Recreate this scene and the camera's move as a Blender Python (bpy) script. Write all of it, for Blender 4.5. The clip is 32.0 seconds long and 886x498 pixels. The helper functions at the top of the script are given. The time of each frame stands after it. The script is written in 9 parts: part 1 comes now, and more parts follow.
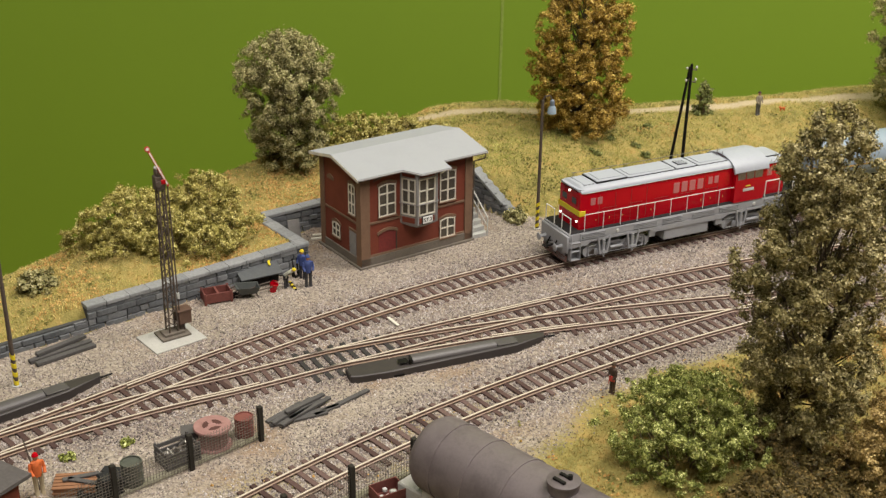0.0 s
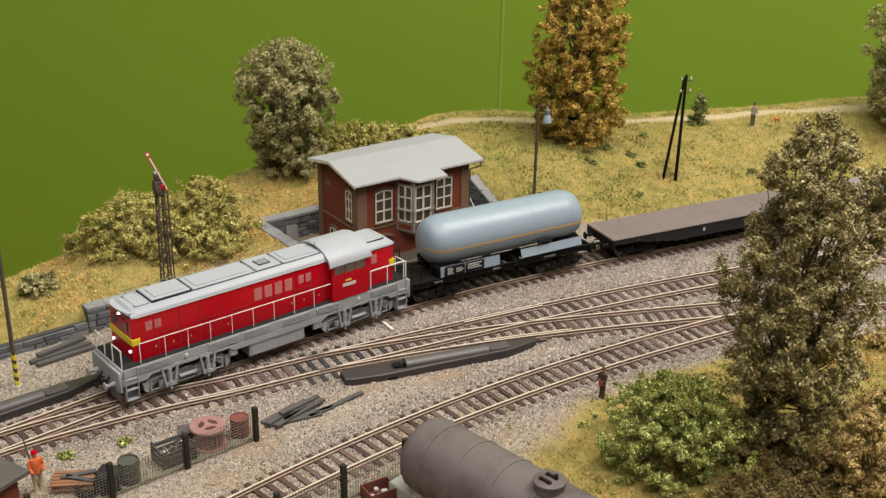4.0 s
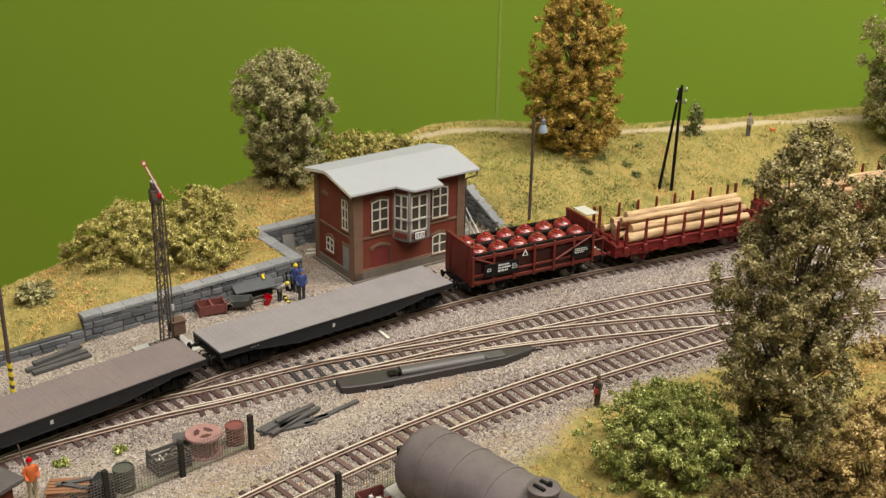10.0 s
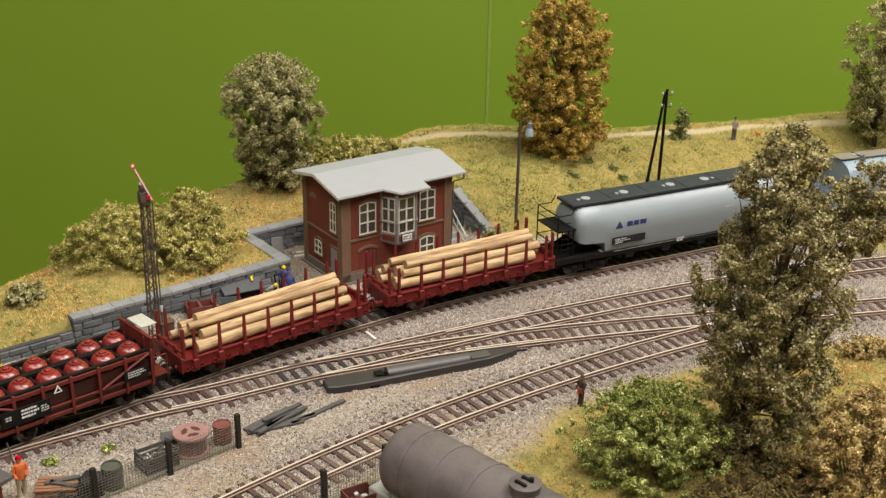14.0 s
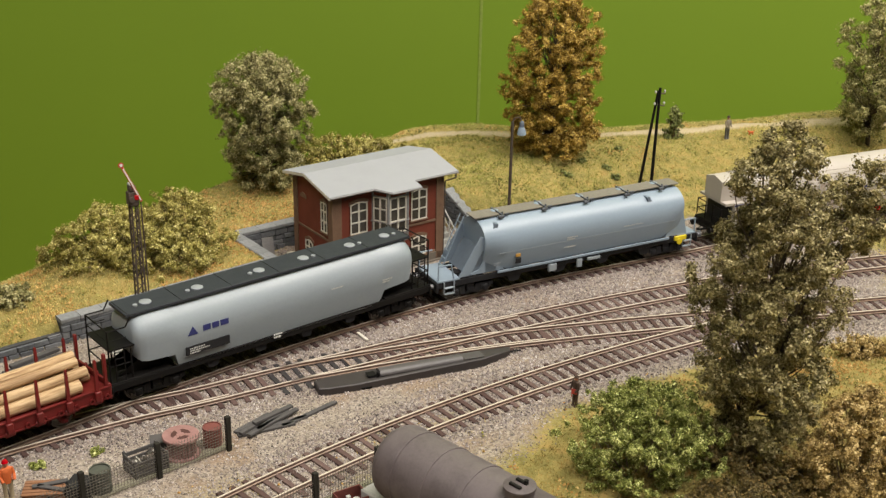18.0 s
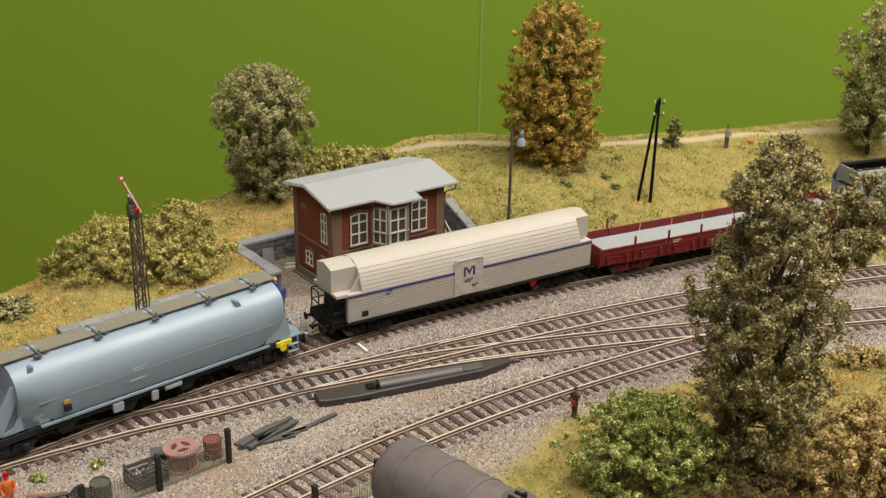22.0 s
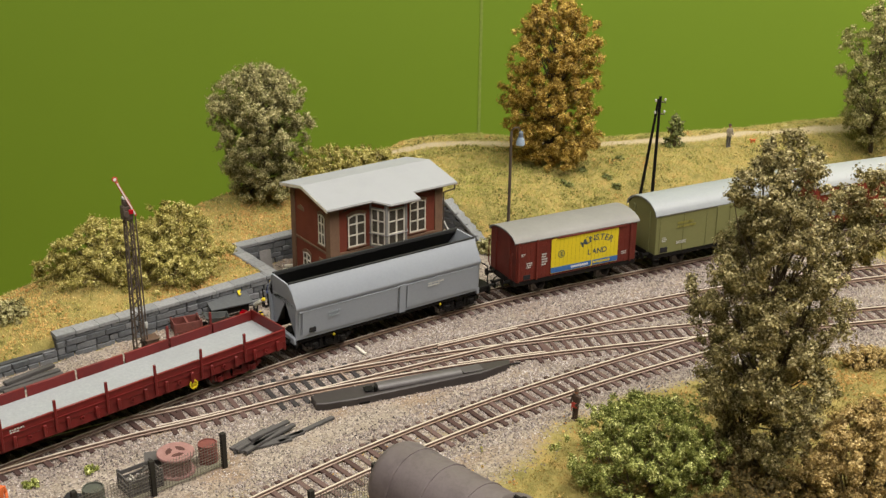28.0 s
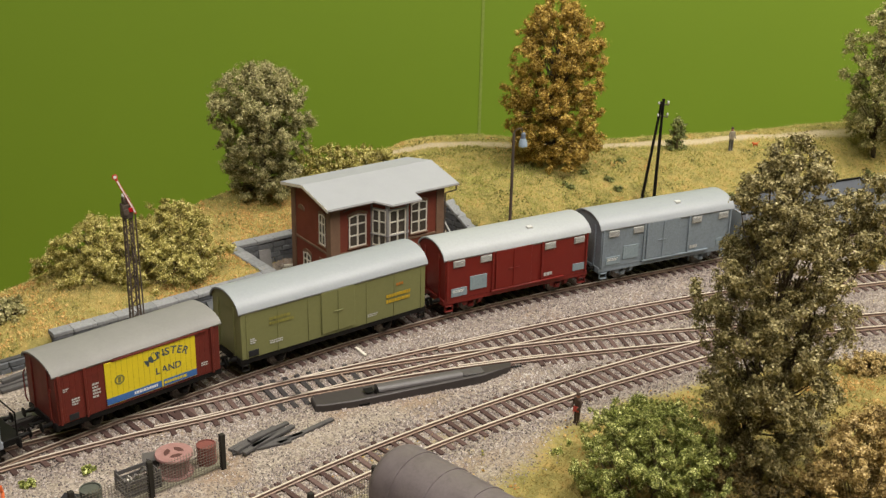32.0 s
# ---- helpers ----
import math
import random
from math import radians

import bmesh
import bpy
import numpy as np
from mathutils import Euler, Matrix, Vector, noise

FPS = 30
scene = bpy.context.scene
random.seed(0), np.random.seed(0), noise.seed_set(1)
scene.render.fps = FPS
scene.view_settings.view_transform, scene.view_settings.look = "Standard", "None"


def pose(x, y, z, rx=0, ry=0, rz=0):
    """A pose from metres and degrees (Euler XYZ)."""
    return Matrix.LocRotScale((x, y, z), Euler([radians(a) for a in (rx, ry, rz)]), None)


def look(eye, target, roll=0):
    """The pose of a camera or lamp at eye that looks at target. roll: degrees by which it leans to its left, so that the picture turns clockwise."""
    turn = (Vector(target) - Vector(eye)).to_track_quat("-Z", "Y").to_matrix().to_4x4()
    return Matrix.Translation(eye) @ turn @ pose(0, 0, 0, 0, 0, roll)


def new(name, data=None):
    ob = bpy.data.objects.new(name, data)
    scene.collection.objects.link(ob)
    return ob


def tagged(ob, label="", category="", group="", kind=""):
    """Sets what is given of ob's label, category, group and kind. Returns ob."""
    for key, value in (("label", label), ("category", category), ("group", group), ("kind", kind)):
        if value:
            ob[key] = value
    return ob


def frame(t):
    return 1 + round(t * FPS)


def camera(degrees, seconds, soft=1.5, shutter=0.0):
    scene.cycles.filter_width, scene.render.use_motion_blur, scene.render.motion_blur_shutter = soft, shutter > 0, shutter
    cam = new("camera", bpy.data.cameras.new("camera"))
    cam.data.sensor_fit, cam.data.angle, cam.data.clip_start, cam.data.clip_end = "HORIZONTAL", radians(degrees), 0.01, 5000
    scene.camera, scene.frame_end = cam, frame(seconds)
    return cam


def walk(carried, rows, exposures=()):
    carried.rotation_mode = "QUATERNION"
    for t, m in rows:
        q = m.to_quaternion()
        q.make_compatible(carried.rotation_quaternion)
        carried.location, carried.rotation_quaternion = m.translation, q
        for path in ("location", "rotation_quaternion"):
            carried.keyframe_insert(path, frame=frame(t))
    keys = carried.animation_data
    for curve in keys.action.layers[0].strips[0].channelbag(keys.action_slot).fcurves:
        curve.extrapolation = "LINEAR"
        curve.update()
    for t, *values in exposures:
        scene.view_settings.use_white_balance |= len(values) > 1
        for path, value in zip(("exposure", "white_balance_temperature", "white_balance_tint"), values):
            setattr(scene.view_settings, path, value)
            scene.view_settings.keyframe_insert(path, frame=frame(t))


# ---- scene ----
# A model railway in 1:87: a signal box on a curve, a long goods train passing it.
cam = camera(40.56, 32.0, soft=1.4)
walk(cam, [
    (0, look((-0.0024, 0.0031, 0.3153), (-0.00178, 0.64325, 0.03200), 0.785)),
    (0.5, look((-0.0023, 0.0017, 0.3164), (-0.00095, 0.64201, 0.03367), 0.894)),
    (1, look((0.0000, 0.0000, 0.3165), (0.00000, 0.64079, 0.03471), 0.804)),
    (1.5, look((0.0009, -0.0004, 0.3148), (0.00083, 0.64108, 0.03463), 0.813)),
    (2, look((0.0021, -0.0032, 0.3164), (0.00122, 0.63860, 0.03695), 0.848)),
    (2.5, look((0.0004, -0.0061, 0.3156), (-0.00029, 0.63618, 0.03730), 0.977)),
    (3, look((0.0030, -0.0063, 0.3157), (0.00059, 0.63653, 0.03877), 0.941)),
    (3.5, look((0.0026, -0.0074, 0.3179), (0.00062, 0.63496, 0.03974), 1.107)),
    (5.5, look((0.0084, -0.0109, 0.3179), (0.00494, 0.63242, 0.04191), 0.859)),
    (6, look((0.0070, -0.0118, 0.3162), (0.00416, 0.63187, 0.04118), 0.883)),
    (6.5, look((0.0082, -0.0116, 0.3162), (0.00452, 0.63226, 0.04158), 0.865)),
    (7, look((0.0069, -0.0118, 0.3161), (0.00267, 0.63214, 0.04159), 0.838)),
    (7.5, look((0.0077, -0.0107, 0.3176), (0.00297, 0.63282, 0.04212), 0.864)),
    (8, look((0.0083, -0.0116, 0.3190), (0.00285, 0.63211, 0.04412), 0.849)),
    (8.5, look((0.0079, -0.0117, 0.3186), (0.00272, 0.63254, 0.04495), 0.819)),
    (9, look((0.0051, -0.0109, 0.3177), (0.00263, 0.63391, 0.04524), 1.004)),
    (9.5, look((0.0063, -0.0105, 0.3171), (0.00321, 0.63453, 0.04516), 0.945)),
    (10, look((0.0052, -0.0107, 0.3169), (0.00365, 0.63447, 0.04539), 1.139)),
    (10.5, look((0.0062, -0.0113, 0.3165), (0.00481, 0.63419, 0.04568), 1.202)),
    (11, look((0.0064, -0.0124, 0.3174), (0.00538, 0.63333, 0.04706), 1.297)),
    (11.5, look((0.0049, -0.0118, 0.3168), (0.00494, 0.63402, 0.04681), 1.362)),
    (12, look((0.0056, -0.0098, 0.3142), (0.00602, 0.63648, 0.04518), 1.262)),
    (12.5, look((0.0073, -0.0092, 0.3155), (0.00692, 0.63656, 0.04521), 1.142)),
    (13, look((0.0083, -0.0100, 0.3152), (0.00885, 0.63611, 0.04586), 1.129)),
    (13.5, look((0.0089, -0.0147, 0.3164), (0.00982, 0.63139, 0.04687), 1.146)),
    (14, look((0.0100, -0.0190, 0.3175), (0.01169, 0.62763, 0.04948), 1.188)),
    (14.5, look((0.0123, -0.0205, 0.3190), (0.01445, 0.62652, 0.05180), 1.154)),
    (16.5, look((0.0113, -0.0154, 0.3172), (0.01686, 0.63229, 0.05187), 1.103)),
    (17, look((0.0099, -0.0145, 0.3163), (0.01676, 0.63280, 0.04984), 1.240)),
    (17.5, look((0.0103, -0.0141, 0.3154), (0.01675, 0.63263, 0.04765), 1.245)),
    (18, look((0.0093, -0.0131, 0.3143), (0.01624, 0.63382, 0.04693), 1.225)),
    (18.5, look((0.0110, -0.0115, 0.3148), (0.01659, 0.63536, 0.04737), 1.083)),
    (19, look((0.0114, -0.0114, 0.3151), (0.01620, 0.63537, 0.04746), 1.036)),
    (19.5, look((0.0106, -0.0121, 0.3160), (0.01623, 0.63477, 0.04868), 1.019)),
    (20, look((0.0119, -0.0119, 0.3151), (0.01754, 0.63580, 0.04963), 0.937)),
    (20.5, look((0.0117, -0.0115, 0.3167), (0.01785, 0.63606, 0.05101), 0.993)),
    (21, look((0.0100, -0.0111, 0.3155), (0.01694, 0.63698, 0.05116), 1.061)),
    (21.5, look((0.0102, -0.0128, 0.3162), (0.01656, 0.63531, 0.05180), 1.040)),
    (22, look((0.0107, -0.0135, 0.3181), (0.01632, 0.63466, 0.05371), 1.073)),
    (22.5, look((0.0118, -0.0125, 0.3164), (0.01731, 0.63629, 0.05352), 1.061)),
    (23, look((0.0120, -0.0122, 0.3165), (0.01740, 0.63651, 0.05340), 1.085)),
    (23.5, look((0.0111, -0.0124, 0.3161), (0.01668, 0.63623, 0.05298), 1.056)),
    (24, look((0.0118, -0.0126, 0.3146), (0.01766, 0.63655, 0.05268), 0.936)),
    (24.5, look((0.0136, -0.0147, 0.3162), (0.01923, 0.63408, 0.05349), 0.901)),
    (25, look((0.0158, -0.0182, 0.3162), (0.02191, 0.63104, 0.05466), 0.864)),
    (25.5, look((0.0202, -0.0209, 0.3170), (0.02469, 0.62858, 0.05590), 0.748)),
    (27.5, look((0.0158, -0.0123, 0.3153), (0.02036, 0.63721, 0.05420), 0.655)),
    (28, look((0.0134, -0.0058, 0.3138), (0.01723, 0.64291, 0.05088), 0.713)),
    (28.5, look((0.0132, -0.0031, 0.3132), (0.01694, 0.64579, 0.05082), 0.739)),
    (29, look((0.0110, -0.0022, 0.3137), (0.01499, 0.64642, 0.05050), 0.861)),
    (29.5, look((0.0097, 0.0010, 0.3130), (0.01467, 0.64958, 0.04974), 1.041)),
    (30, look((0.0115, 0.0015, 0.3131), (0.01645, 0.64995, 0.04939), 1.158)),
    (30.5, look((0.0108, 0.0006, 0.3122), (0.01598, 0.64923, 0.04903), 1.210)),
    (31, look((0.0111, 0.0013, 0.3119), (0.01701, 0.65000, 0.04888), 1.281)),
    (31.5, look((0.0096, 0.0001, 0.3126), (0.01599, 0.64853, 0.04900), 1.370)),
    (32, look((0.0104, -0.0011, 0.3126), (0.01632, 0.64764, 0.04978), 1.342)),
], [(0, -0.18), (3, -0.18), (6, -0.15), (9, -0.10), (14, -0.11), (18, -0.17), (21, -0.19), (25, -0.18), (29, -0.09), (32, -0.15)])

# ---- light: ceiling panels of an exhibition room ----
MM = 0.001
SPEED = 74.4          # train, millimetres a second


def area_lamp(name, x, y, z, sx, sy, watts, color, target=None):
    d = bpy.data.lights.new(name, "AREA")
    d.shape, d.size, d.size_y, d.energy, d.color = "RECTANGLE", sx, sy, watts, color
    ob = new(name, d)
    ob.matrix_world = look((x, y, z), target or (x, y + 0.001, z - 1))
    return ob


WARM = (1.0, 0.935, 0.865)
area_lamp("ceiling_light_main", 1.0, 0.65, 1.6, 1.4, 0.6, 53, WARM)
area_lamp("ceiling_light_left", -0.75, 0.3, 1.6, 1.2, 0.6, 11, WARM)
area_lamp("ceiling_light_rear", 0.3, -0.35, 1.6, 1.8, 0.6, 35, WARM)
world = bpy.data.worlds.new("room")
world.use_nodes = True
world.node_tree.nodes["Background"].inputs[0].default_value = (1.0, 0.95, 0.88, 1)
world.node_tree.nodes["Background"].inputs[1].default_value = 0.1
scene.world = world


# ---- mesh helpers, all in millimetres ----
class Geo:
    def __init__(self):
        self.v, self.f = [], []

    def add(self, vs, fs):
        n = len(self.v)
        self.v += [tuple(p) for p in vs]
        self.f += [tuple(i + n for i in q) for q in fs]
        return self

    def box(self, x0, x1, y0, y1, z0, z1, c=0.0):
        X, Y, Z = (min(x0, x1), max(x0, x1)), (min(y0, y1), max(y0, y1)), (min(z0, z1), max(z0, z1))
        if c <= 0:
            vs = [(x, y, z) for x in X for y in Y for z in Z]
            return self.add(vs, [(0, 1, 3, 2), (4, 6, 7, 5), (0, 4, 5, 1), (2, 3, 7, 6), (0, 2, 6, 4), (1, 5, 7, 3)])
        c = min(c, 0.45 * (X[1] - X[0]), 0.45 * (Y[1] - Y[0]), 0.45 * (Z[1] - Z[0]))
        vs = []
        for i in (0, 1):
            for j in (0, 1):
                for k in (0, 1):
                    x, y, z = X[i], Y[j], Z[k]
                    dx, dy, dz = (c, -c)[i], (c, -c)[j], (c, -c)[k]
                    vs += [(x, y + dy, z + dz), (x + dx, y, z + dz), (x + dx, y + dy, z)]
        at = lambda i, j, k, a: ((i * 2 + j) * 2 + k) * 3 + a
        fs = []
        for i in (0, 1):
            fs += [(at(i, 0, 0, 0), at(i, 0, 1, 0), at(i, 1, 1, 0), at(i, 1, 0, 0)),
                   (at(0, i, 0, 1), at(0, i, 1, 1), at(1, i, 1, 1), at(1, i, 0, 1)),
                   (at(0, 0, i, 2), at(0, 1, i, 2), at(1, 1, i, 2), at(1, 0, i, 2))]
            for j in (0, 1):
                fs += [(at(i, j, 0, 0), at(i, j, 1, 0), at(i, j, 1, 1), at(i, j, 0, 1)),
                       (at(i, 0, j, 0), at(i, 1, j, 0), at(i, 1, j, 2), at(i, 0, j, 2)),
                       (at(0, i, j, 1), at(1, i, j, 1), at(1, i, j, 2), at(0, i, j, 2))]
                for k in (0, 1):
                    fs.append((at(i, j, k, 0), at(i, j, k, 1), at(i, j, k, 2)))
        return self.add(vs, fs)

    def loft(self, rings, caps=True, closed=True):
        n = len(rings[0])
        vs = [p for r in rings for p in r]
        fs = []
        for a in range(len(rings) - 1):
            for i in range(n if closed else n - 1):
                j = (i + 1) % n
                fs.append((a * n + i, a * n + j, a * n + n + j, a * n + n + i))
        if caps:
            fs += [tuple(range(n - 1, -1, -1)), tuple(range((len(rings) - 1) * n, len(rings) * n))]
        return self.add(vs, fs)

    def prism(self, pts, a0, a1, axis="x"):
        put = {"x": lambda p, a: (a, p[0], p[1]), "y": lambda p, a: (p[0], a, p[1]), "z": lambda p, a: (p[0], p[1], a)}[axis]
        return self.loft([[put(p, a) for p in pts] for a in (a0, a1)])

    def cyl(self, p0, p1, r, n=10, r1=None):
        p0, p1 = Vector(p0), Vector(p1)
        d = (p1 - p0).normalized()
        u = d.orthogonal().normalized()
        w = d.cross(u)
        r1 = r if r1 is None else r1
        ring = lambda p, q: [p + (u * math.cos(a) + w * math.sin(a)) * q for a in [2 * math.pi * i / n for i in range(n)]]
        return self.loft([ring(p0, r), ring(p1, r1)])

    def tube(self, path, r, n=5):
        for a, b in zip(path, path[1:]):
            self.cyl(a, b, r, n)
        return self

    def lathe(self, prof, p=(0, 0, 0), axis="z", n=16):
        rings = []
        for r, h in prof:
            ring = []
            for i in range(n):
                a = 2 * math.pi * i / n
                c, s = max(r, 1e-4) * math.cos(a), max(r, 1e-4) * math.sin(a)
                q = {"z": (c, s, h), "x": (h, c, s), "y": (c, h, s)}[axis]
                ring.append((p[0] + q[0], p[1] + q[1], p[2] + q[2]))
            rings.append(ring)
        return self.loft(rings)

    def moved(self, m):
        self.v = [tuple(m @ Vector(p)) for p in self.v]
        return self


def mesh_of(name, geo, mat, smooth=True):
    me = bpy.data.meshes.new(name)
    me.from_pydata([(x * MM, y * MM, z * MM) for x, y, z in geo.v], [], geo.f)
    bm = bmesh.new()
    bm.from_mesh(me)
    bmesh.ops.recalc_face_normals(bm, faces=bm.faces)
    bm.to_mesh(me)
    bm.free()
    if smooth:
        me.shade_smooth()
        me.set_sharp_from_angle(angle=radians(38))
    me.materials.append(mat)
    return me


def part(name, geo, mat, parent=None, label="", at=None, smooth=True):
    me = geo if isinstance(geo, bpy.types.Mesh) else mesh_of(name, geo, mat, smooth)
    ob = new(name, me)
    ob.parent = parent
    if at is not None:
        ob.matrix_basis = at
    if label:
        ob["label"] = label
    return ob


def thing(name, label, category, x=0, y=0, z=0, rz=0, group=""):
    ob = new(name)
    ob.empty_display_size = 0.005
    ob.matrix_basis = pose(x * MM, y * MM, z * MM, 0, 0, rz)
    return tagged(ob, label, category, group)


def big_mesh(name, verts, faces, mat, smooth=False):
    """A large mesh from arrays in millimetres; faces all of one size."""
    verts, faces = np.asarray(verts, np.float32) * MM, np.asarray(faces, np.int32)
    me = bpy.data.meshes.new(name)
    k = faces.shape[1]
    me.vertices.add(len(verts))
    me.vertices.foreach_set("co", verts.ravel())
    me.loops.add(faces.size)
    me.loops.foreach_set("vertex_index", faces.ravel())
    me.polygons.add(len(faces))
    me.polygons.foreach_set("loop_start", np.arange(0, faces.size, k, dtype=np.int32))
    me.polygons.foreach_set("use_smooth", np.full(len(faces), smooth))
    me.update(calc_edges=True)
    me.materials.append(mat)
    return me


# ---- materials ----
def material(name, rough=0.6, metal=0.0):
    m = bpy.data.materials.new(name)
    m.use_nodes = True
    b = m.node_tree.nodes["Principled BSDF"]
    b.inputs["Roughness"].default_value, b.inputs["Metallic"].default_value = rough, metal
    return m, m.node_tree.nodes, m.node_tree.links, b


def ramp_of(nodes, links, fac, stops):
    r = nodes.new("ShaderNodeValToRGB")
    while len(r.color_ramp.elements) < len(stops):
        r.color_ramp.elements.new(0.5)
    for e, (p, c) in zip(r.color_ramp.elements, stops):
        e.position, e.color = p, (*c, 1)
    links.new(fac, r.inputs[0])
    return r.outputs[0]


def noise_of(nodes, links, size_mm, detail=4, coord="Object", rough=0.6):
    c = nodes.new("ShaderNodeTexCoord")
    n = nodes.new("ShaderNodeTexNoise")
    n.inputs["Scale"].default_value = 1000.0 / size_mm
    n.inputs["Detail"].default_value, n.inputs["Roughness"].default_value = detail, rough
    links.new(c.outputs[coord], n.inputs["Vector"])
    return n.outputs[0]


def mixed(nodes, links, fac, a, b, mode="MIX"):
    m = nodes.new("ShaderNodeMix")
    m.data_type, m.blend_type = "RGBA", mode
    for sock, val in ((m.inputs[0], fac), (m.inputs[6], a), (m.inputs[7], b)):
        if isinstance(val, bpy.types.NodeSocket):
            links.new(val, sock)
        else:
            sock.default_value = val if isinstance(val, float) else (*val, 1)
    return m.outputs[2]


def bump_of(nodes, links, bsdf, height, strength, dist_mm):
    b = nodes.new("ShaderNodeBump")
    b.inputs["Strength"].default_value, b.inputs["Distance"].default_value = strength, dist_mm * MM
    links.new(height, b.inputs["Height"])
    links.new(b.outputs[0], bsdf.inputs["Normal"])


def worn(name, color, dark=None, rough=0.5, metal=0.0, grain=1.5, stain=25.0, bump=0.25, stain_amount=0.5, vary=1.0, gloss=0.5):
    """Painted or cast surface: fine grain, large stains, small relief."""
    m, nodes, links, b = material(name, rough, metal)
    b.inputs["Specular IOR Level"].default_value = gloss
    dark = dark or tuple(c * 0.62 for c in color)
    lite = tuple(min(1, c * 1.12 + 0.004) for c in color)
    low = tuple(x + 0.5 * vary * (y - x) for x, y in zip(color, dark))
    lite = tuple(x + vary * (y - x) for x, y in zip(color, lite))
    g = noise_of(nodes, links, grain, 3)
    s = noise_of(nodes, links, stain, 5, rough=0.7)
    base = ramp_of(nodes, links, g, [(0.3, low), (0.55, color), (0.8, lite)])
    mask = ramp_of(nodes, links, s, [(0.42, (0, 0, 0)), (0.72, (stain_amount,) * 3)])
    links.new(mixed(nodes, links, mask, base, dark), b.inputs["Base Color"])
    rr = nodes.new("ShaderNodeMapRange")
    rr.inputs[3].default_value, rr.inputs[4].default_value = max(0.05, rough - 0.12), min(1, rough + 0.18)
    links.new(s, rr.inputs[0])
    links.new(rr.outputs[0], b.inputs["Roughness"])
    bump_of(nodes, links, b, g, bump, 0.12)
    return m


def islands(name, stops, rough=0.85, spread=12.0, drift=0.9, own=0.8):
    """Many loose pieces, each with a colour of its own, drifting over larger patches."""
    m, nodes, links, b = material(name, rough)
    geo = nodes.new("ShaderNodeNewGeometry")
    n = noise_of(nodes, links, spread, 3)
    add = nodes.new("ShaderNodeMath")
    add.operation = "MULTIPLY_ADD"
    links.new(n, add.inputs[0])
    add.inputs[1].default_value = drift
    sub = nodes.new("ShaderNodeMath")
    sub.operation = "MULTIPLY_ADD"
    links.new(geo.outputs["Random Per Island"], sub.inputs[0])
    sub.inputs[1].default_value, sub.inputs[2].default_value = own, 0.5 - 0.5 * drift - 0.5 * own
    links.new(sub.outputs[0], add.inputs[2])
    links.new(ramp_of(nodes, links, add.outputs[0], stops), b.inputs["Base Color"])
    return m


def per_object(name, stops, rough=0.8, grain=1.2, bump=0.4):
    """Alike pieces, each object a shade of its own."""
    m, nodes, links, b = material(name, rough)
    info = nodes.new("ShaderNodeObjectInfo")
    g = noise_of(nodes, links, grain, 4)
    base = ramp_of(nodes, links, info.outputs["Random"], stops)
    links.new(mixed(nodes, links, 0.55, base, ramp_of(nodes, links, g, [(0.3, (0.45, 0.45, 0.45)), (0.7, (1, 1, 1))]), "MULTIPLY"), b.inputs["Base Color"])
    bump_of(nodes, links, b, g, bump, 0.2)
    b.inputs["Specular IOR Level"].default_value = 0.25
    return m


RED = worn("loco_red_paint", (0.385, 0.001, 0.009), rough=0.2, grain=0.8, stain_amount=0.12, bump=0.01, vary=0.15, gloss=0.4)
GREY_ROOF = worn("light_grey_plastic", (0.345, 0.365, 0.415), rough=0.45, stain=60, stain_amount=0.15, bump=0.02, vary=0.25)
GREY_FRAME = worn("frame_grey_paint", (0.31, 0.315, 0.335), rough=0.55, stain_amount=0.45, bump=0.15, vary=0.35)
BLACK = worn("black_underframe", (0.0065, 0.006, 0.006), (0.014, 0.012, 0.010), rough=0.55, bump=0.15, gloss=0.16)
DARK = worn("weathered_dark_grey", (0.019, 0.019, 0.021), rough=0.6, gloss=0.25)
STEEL = worn("bare_steel", (0.34, 0.32, 0.30), rough=0.35, metal=0.9, bump=0.05)
WHITE = worn("white_paint", (0.72, 0.72, 0.70), rough=0.5, stain_amount=0.15, bump=0.05, vary=0.35)
YELLOW = worn("yellow_paint", (0.66, 0.52, 0.016), rough=0.45, stain_amount=0.15, bump=0.05, vary=0.35)
ORANGE = worn("orange_stripe_paint", (0.50, 0.28, 0.06), rough=0.5, stain_amount=0.1, bump=0.03, vary=0.35)
BLUE_GREY = worn("pale_blue_grey_paint", (0.235, 0.295, 0.36), rough=0.36, stain=60, stain_amount=0.12, bump=0.01, vary=0.2)
OXIDE = worn("oxide_red_paint", (0.155, 0.012, 0.011), (0.06, 0.008, 0.007), rough=0.45, bump=0.12, vary=0.4, gloss=0.4)
BROWN = worn("red_brown_paint", (0.135, 0.02, 0.013), (0.045, 0.010, 0.007), rough=0.5, bump=0.15, vary=0.4, gloss=0.35)
DECK = worn("grey_brown_deck", (0.168, 0.131, 0.127), (0.12, 0.098, 0.096), rough=0.75, grain=0.9, bump=0.3)
LIGHT_GREY = worn("silo_light_grey", (0.268, 0.305, 0.335), rough=0.4, stain=60, stain_amount=0.12, bump=0.01, vary=0.2)
HOPPER_GREY = worn("hopper_mid_grey", (0.262, 0.285, 0.322), rough=0.5, stain=50, stain_amount=0.14, bump=0.02, vary=0.25)
CREAM = worn("cream_white_paint", (0.43, 0.39, 0.345), (0.34, 0.30, 0.26), rough=0.55, stain=30, stain_amount=0.2, bump=0.02, vary=0.3)
OLIVE = worn("olive_green_paint", (0.175, 0.178, 0.068), rough=0.5, stain=40, stain_amount=0.15, bump=0.02, vary=0.3)
